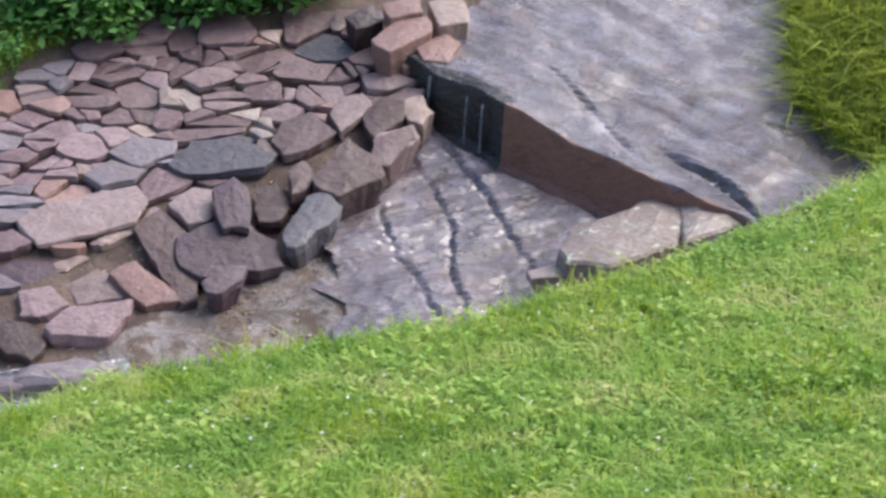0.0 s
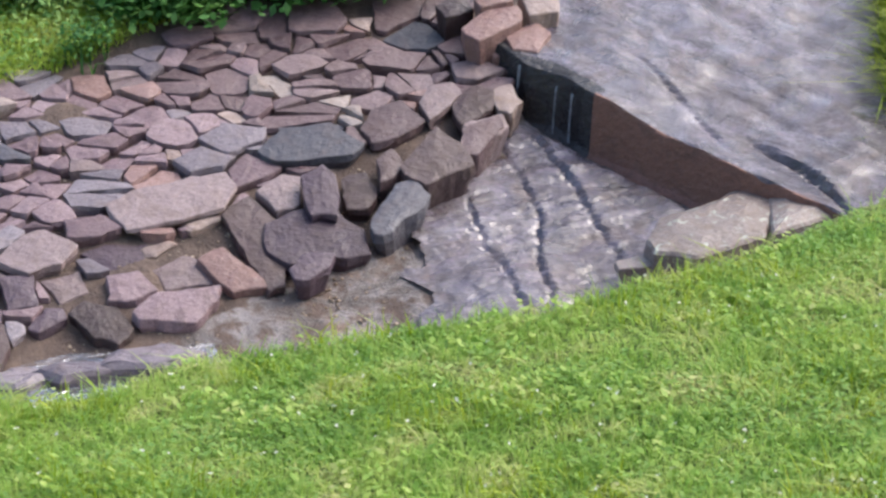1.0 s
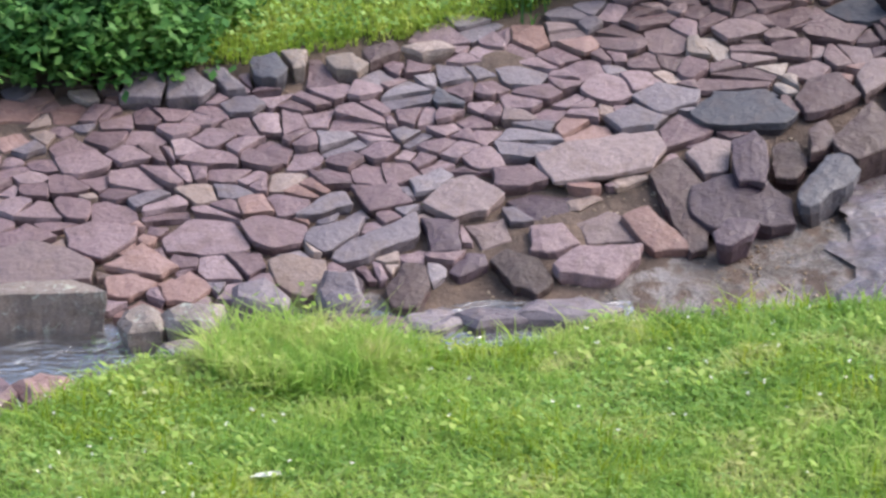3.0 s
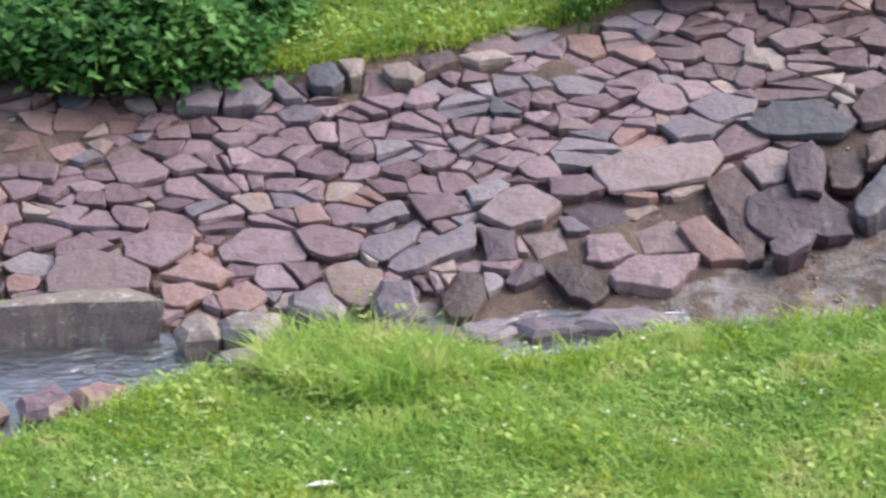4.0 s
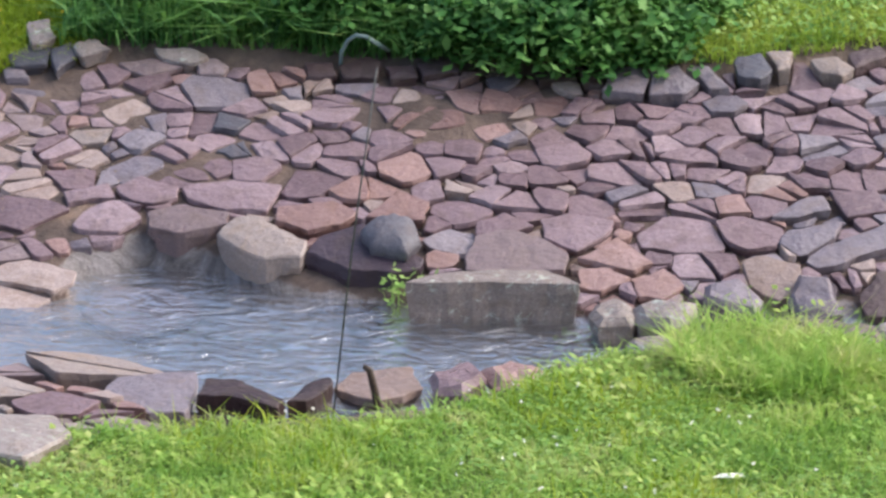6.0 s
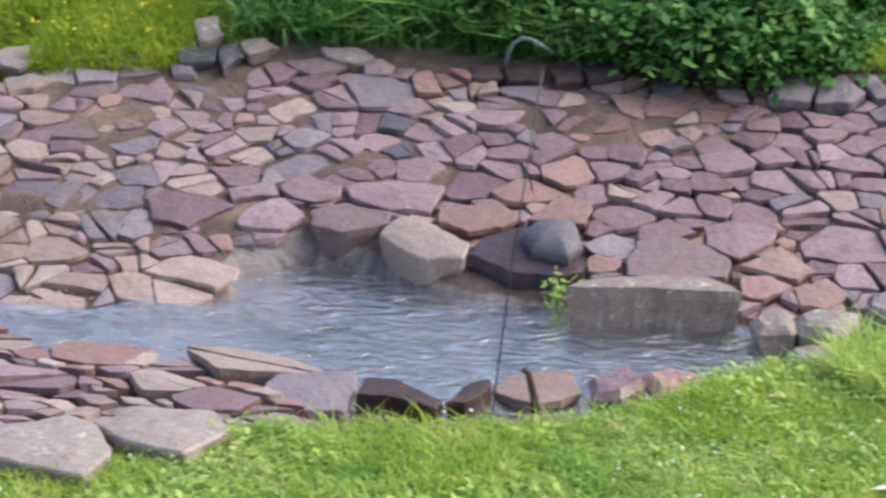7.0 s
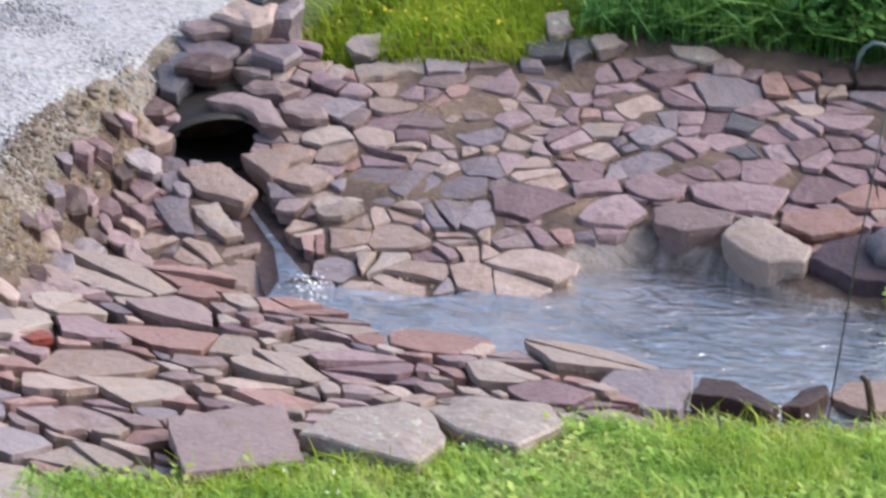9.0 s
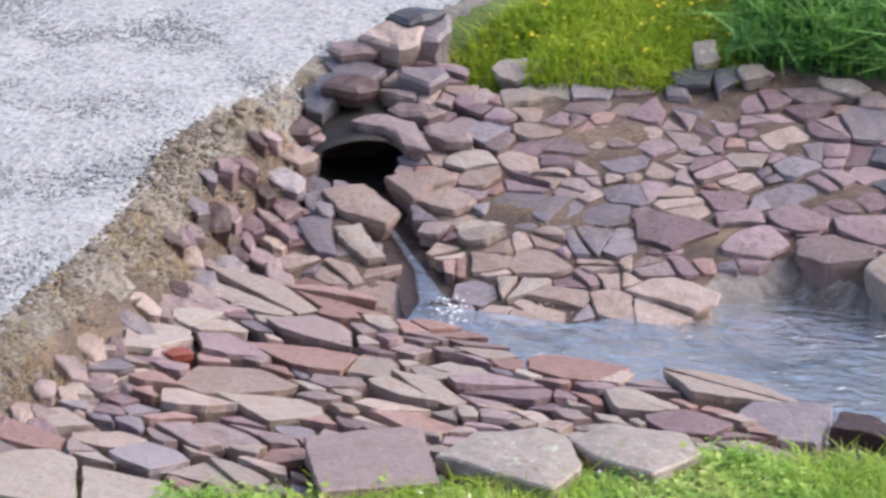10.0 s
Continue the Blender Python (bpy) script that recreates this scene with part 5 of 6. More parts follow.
# ---- paving ----
def cells(seeds, sx, gap, reach):
    """Stones laid against one another: each seed keeps the ground that is nearer to it than to its neighbours."""
    out = []
    pts = [(x * sx, y, r) for x, y, r, m in seeds]
    for i, (x, y, r) in enumerate(pts):
        poly = [(x + reach * r * math.cos(a), y + reach * 0.8 * r * math.sin(a)) for a in [k * math.pi / 5 + 0.3 * (i % 5) for k in range(10)]]
        for j, (u, v, q) in enumerate(pts):
            dx, dy = u - x, v - y
            dist = math.hypot(dx, dy)
            if j == i or dist > 3.2 * (r + q) or dist < 1e-6:
                continue
            k = 0.5 + (r * r - q * q) * 0.30 / (dist * dist)
            k = min(0.8, max(0.2, k))
            pair = random.Random(min(i, j) * 7919 + max(i, j))
            turn, slip = pair.uniform(-0.42, 0.42), pair.uniform(-0.07, 0.07)
            k += slip if i < j else -slip
            mx, my = x + k * dx, y + k * dy
            nx, ny = dx / dist, dy / dist
            nx, ny = nx * math.cos(turn) - ny * math.sin(turn), nx * math.sin(turn) + ny * math.cos(turn)
            lim = mx * nx + my * ny - gap * pair.uniform(0.5, 1.5) * (0.35 + 1.5 * abs(ny))
            cut = []
            for a, b in zip(poly, poly[1:] + poly[:1]):
                da, db = a[0] * nx + a[1] * ny - lim, b[0] * nx + b[1] * ny - lim
                if da <= 0:
                    cut.append(a)
                if da * db < 0:
                    t = da / (da - db)
                    cut.append((a[0] + t * (b[0] - a[0]), a[1] + t * (b[1] - a[1])))
            poly = cut
            if len(poly) < 3:
                break
        out.append([(px / sx, py) for px, py in poly] if len(poly) >= 3 else None)
    return out


def laid_stone(name, poly, height, mat, seed, parent, flat, thick, proud):
    rng = random.Random(seed)
    # merge tiny edges
    pts = []
    for p in poly:
        if not pts or math.hypot(p[0] - pts[-1][0], p[1] - pts[-1][1]) > 0.022:
            pts.append(p)
    if len(pts) > 2 and math.hypot(pts[0][0] - pts[-1][0], pts[0][1] - pts[-1][1]) < 0.022:
        pts.pop()
    n = len(pts)
    if n < 3:
        return None
    cx, cy = sum(p[0] for p in pts) / n, sum(p[1] for p in pts) / n
    size = max(math.hypot(p[0] - cx, p[1] - cy) for p in pts)
    if size < 0.035:
        return None
    ring = rough_ring(pts, seed, 0.035, 0.006)
    n = len(ring)
    tx, ty = rng.uniform(-0.10, 0.10), rng.uniform(-0.08, 0.07) - flat
    lift = rng.uniform(-0.012, 0.012) + proud
    z0 = height(cx, cy) + lift

    def top(x, y):
        return height(x, y) - height(cx, cy) + tx * (x - cx) + ty * (y - cy)

    me = stone_mesh(name, ring, cx, cy, top, thick, mat, seed, 0.78, rng.uniform(0.0, 0.003), 0.002)
    ob = new(name, me)
    ob.location = (cx, cy, z0)
    ob.parent = parent
    return ob


def gap_seeds(seeds, lo, hi, inside, reach, r, rng):
    """Small stones for the gaps between the larger."""
    extra = []
    for _ in range(6000):
        x, y = rng.uniform(lo[0], hi[0]), rng.uniform(lo[1], hi[1])
        if inside(x, y) and all(math.hypot(x - s[0], y - s[1]) > reach * (s[2] + r) for s in seeds + extra):
            extra.append((x, y, r, rng.choice("pppgrt")))
    return extra


def broken(poly, seed, chance, gap):
    """A laid stone, now and then cracked in two along a slanting line."""
    rng = random.Random(seed * 13 + 5)
    if rng.random() > chance or area_of(poly) < 0.009:
        return [poly]
    cx, cy = middle(poly)
    a = rng.uniform(0.2, 2.9)
    nx, ny = math.cos(a), math.sin(a)
    out = []
    for side in (1, -1):
        lim = side * (cx * nx + cy * ny) + gap + rng.uniform(-0.004, 0.004)
        cut = []
        for p, q in zip(poly, poly[1:] + poly[:1]):
            dp, dq = side * (p[0] * nx + p[1] * ny) - lim, side * (q[0] * nx + q[1] * ny) - lim
            if dp >= 0:
                cut.append(p)
            if dp * dq < 0:
                t = dp / (dp - dq)
                cut.append((p[0] + t * (q[0] - p[0]), p[1] + t * (q[1] - p[1])))
        if len(cut) > 2:
            out.append(cut)
    return out


KEYED = []


def key_stone(outline, z, thick, mat):
    """One of the large paving stones, of a known outline; built with the rest of the paving."""
    KEYED.append((outline, z, thick, mat))
    OUTLINES.append(outline)


key_stone(((-2.70, 10.99), (-2.56, 10.96), (-2.39, 11.09), (-2.50, 11.14), (-2.66, 11.15), (-2.74, 11.10)), 0.171, 0.07, "p")
key_stone(((-2.35, 10.98), (-2.18, 10.97), (-2.11, 11.06), (-2.21, 11.15), (-2.32, 11.10), (-2.37, 11.00)), 0.162, 0.08, "p")
key_stone(((-2.07, 10.98), (-1.96, 10.95), (-1.77, 11.01), (-1.77, 11.08), (-1.98, 11.11), (-2.09, 11.06)), 0.176, 0.12, "n")
key_stone(((-0.99, 10.85), (-0.89, 10.86), (-0.87, 10.92), (-0.97, 10.94), (-1.00, 10.92)), 0.112, 0.07, "r")
key_stone(((-0.84, 10.81), (-0.65, 10.81), (-0.47, 10.83), (-0.46, 10.92), (-0.58, 11.01), (-0.73, 11.04), (-0.82, 11.00), (-0.85, 10.88)), 0.138, 0.09, "n")
key_stone(((-0.82, 11.02), (-0.67, 11.04), (-0.60, 11.08), (-0.72, 11.15), (-0.82, 11.09)), 0.176, 0.07, "p")
key_stone(((-0.56, 11.02), (-0.43, 10.95), (-0.31, 11.07), (-0.30, 11.13), (-0.48, 11.16), (-0.58, 11.12)), 0.173, 0.07, "p")
key_stone(((-0.21, 10.86), (-0.14, 10.91), (-0.28, 11.04), (-0.43, 10.92)), 0.127, 0.07, "r")
key_stone(((-0.41, 10.77), (-0.33, 10.75), (-0.22, 10.83), (-0.31, 10.88), (-0.42, 10.86)), 0.088, 0.07, "r")
key_stone(((-0.19, 10.73), (-0.10, 10.72), (-0.02, 10.80), (-0.10, 10.89), (-0.21, 10.81)), 0.079, 0.07, "r")
key_stone(((-1.59, 11.04), (-1.46, 10.99), (-1.34, 11.03), (-1.28, 11.10), (-1.38, 11.16), (-1.59, 11.12)), 0.190, 0.08, "r")
key_stone(((-1.02, 11.09), (-1.01, 11.19), (-1.14, 11.26), (-1.25, 11.10)), 0.201, 0.07, "r")
key_stone(((-1.95, 11.17), (-1.79, 11.11), (-1.63, 11.11), (-1.59, 11.26), (-1.79, 11.28), (-1.98, 11.23)), 0.210, 0.07, "p")
key_stone(((-2.19, 11.16), (-2.08, 11.13), (-1.99, 11.17), (-1.99, 11.23), (-2.15, 11.29), (-2.24, 11.22)), 0.212, 0.07, "p")
key_stone(((-2.41, 11.12), (-2.23, 11.16), (-2.27, 11.24), (-2.44, 11.18)), 0.204, 0.07, "p")
key_stone(((1.31, 11.32), (1.53, 11.35), (1.71, 11.40), (1.78, 11.51), (1.75, 11.61), (1.61, 11.60), (1.42, 11.56), (1.25, 11.48)), 0.310, 0.05, "n")
key_stone(((1.77, 11.52), (1.98, 11.62), (1.85, 11.72), (1.76, 11.63)), 0.345, 0.07, "p")
key_stone(((1.08, 11.32), (1.21, 11.31), (1.30, 11.35), (1.23, 11.44), (1.08, 11.42)), 0.269, 0.08, "p")
key_stone(((0.91, 11.13), (1.04, 11.17), (1.12, 11.27), (1.00, 11.38), (0.91, 11.35), (0.79, 11.22)), 0.237, 0.10, "n")
key_stone(((0.77, 11.29), (0.86, 11.31), (0.93, 11.39), (0.88, 11.43), (0.75, 11.37)), 0.260, 0.08, "g")
key_stone(((0.59, 11.19), (0.76, 11.24), (0.70, 11.35), (0.52, 11.34)), 0.238, 0.09, "p")
key_stone(((0.40, 11.18), (0.53, 11.23), (0.50, 11.31), (0.41, 11.28), (0.30, 11.18)), 0.222, 0.08, "g")
key_stone(((0.47, 10.91), (0.57, 10.94), (0.77, 11.05), (0.77, 11.19), (0.50, 11.03), (0.43, 10.94)), 0.151, 0.10, "g")
key_stone(((0.41, 10.97), (0.54, 11.08), (0.57, 11.17), (0.36, 11.11), (0.33, 11.04)), 0.170, 0.08, "g")
key_stone(((1.95, 11.63), (2.09, 11.62), (2.27, 11.63), (2.33, 11.69), (2.22, 11.84), (2.01, 11.82), (1.89, 11.70)), 0.392, 0.10, "b")
key_stone(((1.78, 11.72), (1.93, 11.78), (1.96, 11.86), (1.79, 11.91), (1.67, 11.83)), 0.413, 0.08, "g")
key_stone(((1.61, 11.63), (1.75, 11.65), (1.81, 11.70), (1.68, 11.78), (1.55, 11.71)), 0.374, 0.08, "g")
key_stone(((2.36, 11.70), (2.47, 11.72), (2.61, 11.81), (2.54, 11.95), (2.40, 11.91), (2.33, 11.79)), 0.416, 0.10, "m")
key_stone(((-3.62, 11.03), (-3.57, 11.12), (-3.49, 11.18), (-3.56, 11.23), (-3.78, 11.14)), 0.211, 0.12, "t")
key_stone(((-3.55, 11.02), (-3.45, 11.01), (-3.37, 11.08), (-3.52, 11.15), (-3.62, 11.04)), 0.175, 0.10, "t")
key_stone(((-3.35, 10.84), (-3.27, 10.86), (-3.21, 10.93), (-3.29, 10.94), (-3.40, 10.88)), 0.130, 0.09, "w")
key_stone(((-3.89, 10.92), (-3.69, 10.88), (-3.65, 10.95), (-3.85, 11.09), (-4.01, 11.03)), 0.157, 0.10, "t")
key_stone(((-3.85, 10.78), (-3.70, 10.67), (-3.63, 10.70), (-3.79, 10.87), (-3.89, 10.83)), 0.092, 0.10, "w")
key_stone(((-3.91, 10.69), (-3.82, 10.68), (-3.93, 10.91), (-4.06, 10.86)), 0.087, 0.10, "g")
key_stone(((2.79, 12.06), (2.88, 12.03), (3.01, 12.08), (2.92, 12.17), (2.79, 12.15)), 0.508, 0.09, "n")
key_stone(((2.62, 11.79), (2.79, 11.94), (2.77, 12.02), (2.66, 12.01), (2.60, 11.91)), 0.465, 0.10, "n")


def inside_of(p, poly):
    return all((b[0] - a[0]) * (p[1] - a[1]) - (b[1] - a[1]) * (p[0] - a[0]) > 0 for a, b in zip(poly, poly[1:] + poly[:1]))


def area_of(poly):
    return 0.5 * abs(sum(a[0] * b[1] - b[0] * a[1] for a, b in zip(poly, poly[1:] + poly[:1])))


def make_room(poly, gap):
    """Trim a small stone where one of the large stones lies."""
    for big in OUTLINES:
        big = list(big)
        cx, cy = middle(big)
        px, py = middle(poly)
        if math.hypot(cx - px, cy - py) > 0.7:
            continue
        if not (any(inside_of(p, big) for p in poly) or any(inside_of(p, poly) for p in big) or inside_of((px, py), big) or inside_of((cx, cy), poly)):
            continue
        best = []
        for a, b in zip(big, big[1:] + big[:1]):
            nx, ny = b[1] - a[1], a[0] - b[0]
            ln = math.hypot(nx, ny)
            nx, ny = nx / ln, ny / ln
            lim = a[0] * nx + a[1] * ny + gap
            cut = []
            for p, q in zip(poly, poly[1:] + poly[:1]):
                dp, dq = p[0] * nx + p[1] * ny - lim, q[0] * nx + q[1] * ny - lim
                if dp >= 0:
                    cut.append(p)
                if dp * dq < 0:
                    t = dp / (dp - dq)
                    cut.append((p[0] + t * (q[0] - p[0]), p[1] + t * (q[1] - p[1])))
            if len(cut) > 2 and (not best or area_of(cut) > area_of(best)):
                best = cut
        poly = best
        if len(poly) < 3 or area_of(poly) < 0.0016:
            return None
    return poly


FIXED = [(-3.84, 11.16, 0.09), (-3.75, 11.03, 0.08), (-3.66, 10.91, 0.08), (-3.57, 10.80, 0.08), (-3.48, 10.68, 0.08), (-3.41, 10.57, 0.08), (-3.35, 10.46, 0.08),
         (-3.95, 11.25, 0.17), (-3.92, 11.40, 0.2), (-4.0, 11.5, 0.2)]


def free_of(x, y):
    return all(math.hypot(x - a, y - b) > r for a, b, r in FIXED) and gully_distance(np.array(x), np.array(y)) > 0.11


paved_bank = thing("paved_bank", "sloping bank paved with irregular mauve and grey sandstone pieces", "paving", kind="structure")
culvert_paving = thing("culvert_paving", "tan and grey stones laid round the culvert's outflow", "paving", kind="structure")
stone_apron = thing("stone_apron", "flat pale and mauve stones laid beside the gravel road", "paving", kind="structure")
rng = random.Random(5)
seeds = [s for s in PAVERS if free_of(s[0], s[1]) and not any(inside_of(s[:2], list(o)) for o in OUTLINES)]
seeds += gap_seeds(seeds, (-4.2, 10.5), (3.0, 12.5), lambda x, y: lip(x) + 0.02 < y < bank_top(x) - 0.02 and free_of(x, y) and x > float(road_edge(y)) + 0.3, 0.60, 0.055, rng)
polys = cells(seeds + [(a, b, r, "p") for a, b, r in FIXED], 0.68, 0.0030, 1.5)
for i, (s, poly) in enumerate(zip(seeds, polys)):
    poly = poly and make_room(poly, 0.005)
    if poly and not (-2.2 < s[0] < -0.5 and middle(poly)[1] < lip(s[0]) + 0.05):
        bank = s[0] > -2.55
        for k, piece in enumerate(broken(poly, i, 0.30 if s[0] > -1.3 else 0.55, 0.004)):
            laid_stone("paving_stone", piece, pave, ("m" if s[0] > 1.55 + 0.25 * (i % 3) and s[3] in "pn" else s[3]) if bank or s[3] != "p" else "ptn"[i % 3], i + 2000 * k, paved_bank if bank else culvert_paving, 0.05, 0.07, 0.0)
for i, (outline, z, thick, m) in enumerate(KEYED):
    cx, cy = middle(outline)
    ob = new("paving_stone", stone_mesh("paving_stone", rough_ring(outline, 300 + i), cx, cy, lambda x, y: 0.30 * (y - cy), thick, m, 300 + i))
    ob.location = (cx, cy, z)
    ob.parent = paved_bank if cx > -2.55 else culvert_paving
flags = [f for f in FLAGS if not any(inside_of(f[:2], list(o)) for o in OUTLINES)]
flags += gap_seeds(flags, (-4.4, 8.3), (-1.9, 10.4), lambda x, y: near_edge(x) < y < pool_near(x) and x > float(road_edge(y)) + 0.28, 0.6, 0.07, rng)
for i, (s, poly) in enumerate(zip(flags, cells(flags, 0.6, 0.006, 1.5))):
    poly = poly and make_room(poly, 0.008)
    if poly:
        for k, piece in enumerate(broken(poly, 700 + i, 0.45, 0.005)):
            laid_stone("flagstone", piece, apron, {"p": "pnw"[i % 3], "g": "gn"[i % 2]}.get(s[3], s[3]), 900 + i + 3000 * k, stone_apron, 0.03, 0.11, 0.0)


# ---- stones tumbled along the road's edge ----
rng = random.Random(21)
placed = []
for _ in range(5000):
    y = rng.uniform(8.3, 11.35)
    x = float(road_edge(y)) + rng.uniform(0.13 + 0.10 * (y < 10.1), 0.50)
    w = rng.uniform(0.10, 0.22)
    if len(placed) < 200 and free_of(x, y) and all(math.hypot(x - a, y - b) > 0.33 * (w + c) for a, b, c in placed) and not any(inside_of((x, y), list(o)) for o in OUTLINES):
        placed.append((x, y, w))
        m, txt = rng.choice((("g", "grey"), ("n", "mauve-brown"), ("n", "mauve-brown"), ("t", "tan"), ("d", "dark brown"), ("p", "mauve"), ("g", "grey")))
        rock("edge_stone", x, y, float(ground(x, y)) + 0.045, w, w * rng.uniform(0.5, 0.85), 0.09, rng.uniform(-60, 0), m, txt + " stone tumbled along the road's edge", "stones along the road", (-0.35, 0.0), 0.8)


# ---- culvert ----
def build_culvert():
    pipe = thing("culvert_pipe", "dark corrugated drain pipe opening under the gravel road", "pipe", at=(-3.97, 11.38, 0.2))
    ax = Vector((0.45, -0.893, 0.0)).normalized()
    u = ax.cross(Vector((0, 0, 1))).normalized()
    v = u.cross(ax)
    c = Vector((-3.92, 11.30, 0.17))
    verts, faces, sides, rings = [], [], 28, 14
    for wall in (0.0, 0.009):
        for i in range(rings + 1):
            q = c - ax * (i * 0.03)
            r = 0.185 + wall + (0.008 * math.sin(i * 1.6) if i else 0)
            verts += [tuple(q + r * (1.25 * math.cos(2 * math.pi * k / sides) * u + 0.62 * math.sin(2 * math.pi * k / sides) * v)) for k in range(sides)]
    m = (rings + 1) * sides
    for wall in (0, 1):
        for i in range(rings):
            for k in range(sides):
                a, b = wall * m + i * sides + k, wall * m + i * sides + (k + 1) % sides
                faces.append((a, b, b + sides, a + sides))
    faces += [(k, (k + 1) % sides, m + (k + 1) % sides, m + k) for k in range(sides)]
    faces.append(tuple(range(rings * sides, rings * sides + sides)))
    part("pipe_barrel", mesh_of("pipe_barrel", verts, faces, PIPE, True), pipe)


build_culvert()


def ribbon(name, pts, widths, mat, lift=0.0, seed=0, cols=5):
    verts, faces = [], []
    pts = [Vector(p) for p in pts]
    fine, wide = [], []
    for i in range(len(pts) - 1):
        for k in range(6):
            f = k / 6
            fine.append(pts[i].lerp(pts[i + 1], f))
            wide.append(widths[i] + (widths[i + 1] - widths[i]) * f)
    fine.append(pts[-1])
    wide.append(widths[-1])
    for i, p in enumerate(fine):
        d = fine[min(i + 1, len(fine) - 1)] - fine[max(i - 1, 0)]
        side = Vector((d.y, -d.x, 0))
        side = side.normalized() if side.length > 1e-4 else Vector((1, 0, 0))
        for k in range(cols):
            w = (k / (cols - 1) - 0.5) * wide[i]
            q = p + side * w
            q.z += lift + 0.012 * noise.noise(q * 18 + Vector((seed, 0, 0)))
            verts.append(tuple(q))
    for i in range(len(fine) - 1):
        for k in range(cols - 1):
            a = i * cols + k
            faces.append((a, a + 1, a + cols + 1, a + cols))
    return mesh_of(name, verts, faces, mat, True)


cascade = thing("cascade", "small stream of water running from the pipe to the pool", "water", kind="structure")
part("gully_bed", ribbon("gully_bed", [(-3.90, 11.30, 0.06), (-3.72, 11.0, 0.05), (-3.5, 10.72, 0.0), (-3.36, 10.45, -0.03), (-3.22, 10.33, -0.06)], [0.24, 0.2, 0.2, 0.22, 0.22], STONE["d"], 0.0), cascade)
part("running_water", ribbon("running_water", [(-3.90, 11.30, 0.075), (-3.72, 11.0, 0.065), (-3.5, 10.72, 0.02), (-3.36, 10.47, 0.01)], [0.02, 0.02, 0.03, 0.11], WATER, 0.0, 3), cascade)
waterfall = thing("waterfall", "thin trickles of water falling down a black wet rock face", "water", kind="structure")
for s, w, z0, z1 in ((0.06, 0.014, 0.52, 0.36), (0.25, 0.009, 0.475, 0.30), (0.33, 0.012, 0.455, 0.27)):
    bx, by = 3.03 + 0.626 * s - 0.78 * 0.03, 12.06 - 0.78 * s - 0.626 * 0.03
    me = ribbon("trickle", [(bx + 0.005, by + 0.004, z0 + 0.03), (bx, by, z0 + 0.01), (bx - 0.01, by - 0.008, (z0 + z1) / 2), (bx - 0.015, by - 0.012, z1)], [w, w, w * 0.7, w * 1.2], WATER_WHITE, 0.0, s * 9, 4)
    part("trickle", me, waterfall)


# ---- grass and plants ----
NP = np.random.default_rng(11)


def fast_mesh(name, verts, tris, mat):
    me = bpy.data.meshes.new(name)
    me.vertices.add(len(verts))
    me.vertices.foreach_set("co", np.asarray(verts, np.float32).ravel())
    me.loops.add(tris.size)
    me.loops.foreach_set("vertex_index", tris.astype(np.int32).ravel())
    me.polygons.add(len(tris))
    me.polygons.foreach_set("loop_start", np.arange(0, tris.size, 3, dtype=np.int32))
    me.update(calc_edges=True)
    me.materials.append(mat)
    return me


def blades(roots, hmin, hmax, width, lean, bend=0.6):
    """Tapered, bent blades: five corners, three triangles each."""
    n = len(roots)
    h = NP.uniform(hmin, hmax, n) * NP.uniform(0.6, 1.0, n)
    a = NP.uniform(0, 2 * np.pi, n)
    d = np.stack([np.cos(a), np.sin(a), np.zeros(n)], 1)
    s = np.stack([-np.sin(a + NP.uniform(-0.8, 0.8, n)), np.cos(a), np.zeros(n)], 1) * (width * NP.uniform(0.6, 1.3, n))[:, None]
    tilt = (np.abs(NP.normal(0, lean, n)) * h)[:, None]
    up = np.zeros((n, 3))
    up[:, 2] = h
    mid = roots + d * tilt * 0.35 + up * 0.55
    tip = roots + d * tilt * (1 + bend) + up * (1 - 0.25 * bend * (tilt / np.maximum(h[:, None], 1e-4)))
    v = np.stack([roots - s / 2, roots + s / 2, mid - s * 0.4, mid + s * 0.4, tip], 1).reshape(-1, 3)
    b = np.arange(n)[:, None] * 5
    t = np.concatenate([b + np.array([[0, 1, 3]]), b + np.array([[0, 3, 2]]), b + np.array([[2, 3, 4]])], 1).reshape(-1, 3)
    return v, t


def leaflets(at, size, flat):
    """Small pointed leaves, two triangles each, folded a little along the middle."""
    n = len(at)
    a = NP.uniform(0, 2 * np.pi, n)
    e = NP.normal(0, flat, n)
    d = np.stack([np.cos(a) * np.cos(e), np.sin(a) * np.cos(e), np.sin(e)], 1)
    s = np.stack([-np.sin(a), np.cos(a), NP.normal(0, 0.35, n)], 1)
    z = (size * NP.uniform(0.6, 1.3, n))[:, None]
    v = np.stack([at - d * z * 0.5, at + s * z * 0.32, at + d * z * 0.6, at - s * z * 0.32], 1).reshape(-1, 3)
    b = np.arange(n)[:, None] * 4
    t = np.concatenate([b + np.array([[0, 1, 2]]), b + np.array([[0, 2, 3]])], 1).reshape(-1, 3)
    return v, t


def scatter(n, x0, x1, y0, y1, keep):
    x, y = NP.uniform(x0, x1, n), NP.uniform(y0, y1, n)
    k = keep(x, y)
    x, y = x[k], y[k]
    return np.stack([x, y, ground(x, y) - 0.004], 1)


def field(p, scale, seed):
    """A slow drift between 0 and 1 over the ground."""
    x, y = p[:, 0] * scale + seed, p[:, 1] * scale - seed
    return 0.5 + 0.22 * np.sin(x * 1.7 + 1.3 * np.sin(y * 1.1)) + 0.18 * np.sin(y * 2.3 + 1.7 * np.sin(x * 0.9)) + 0.1 * np.sin(3.1 * (x + y))


def stuff(name, meshdata, mat, label, category):
    return tagged(new(name, fast_mesh(name, meshdata[0], meshdata[1], mat)), label, category, kind="stuff")


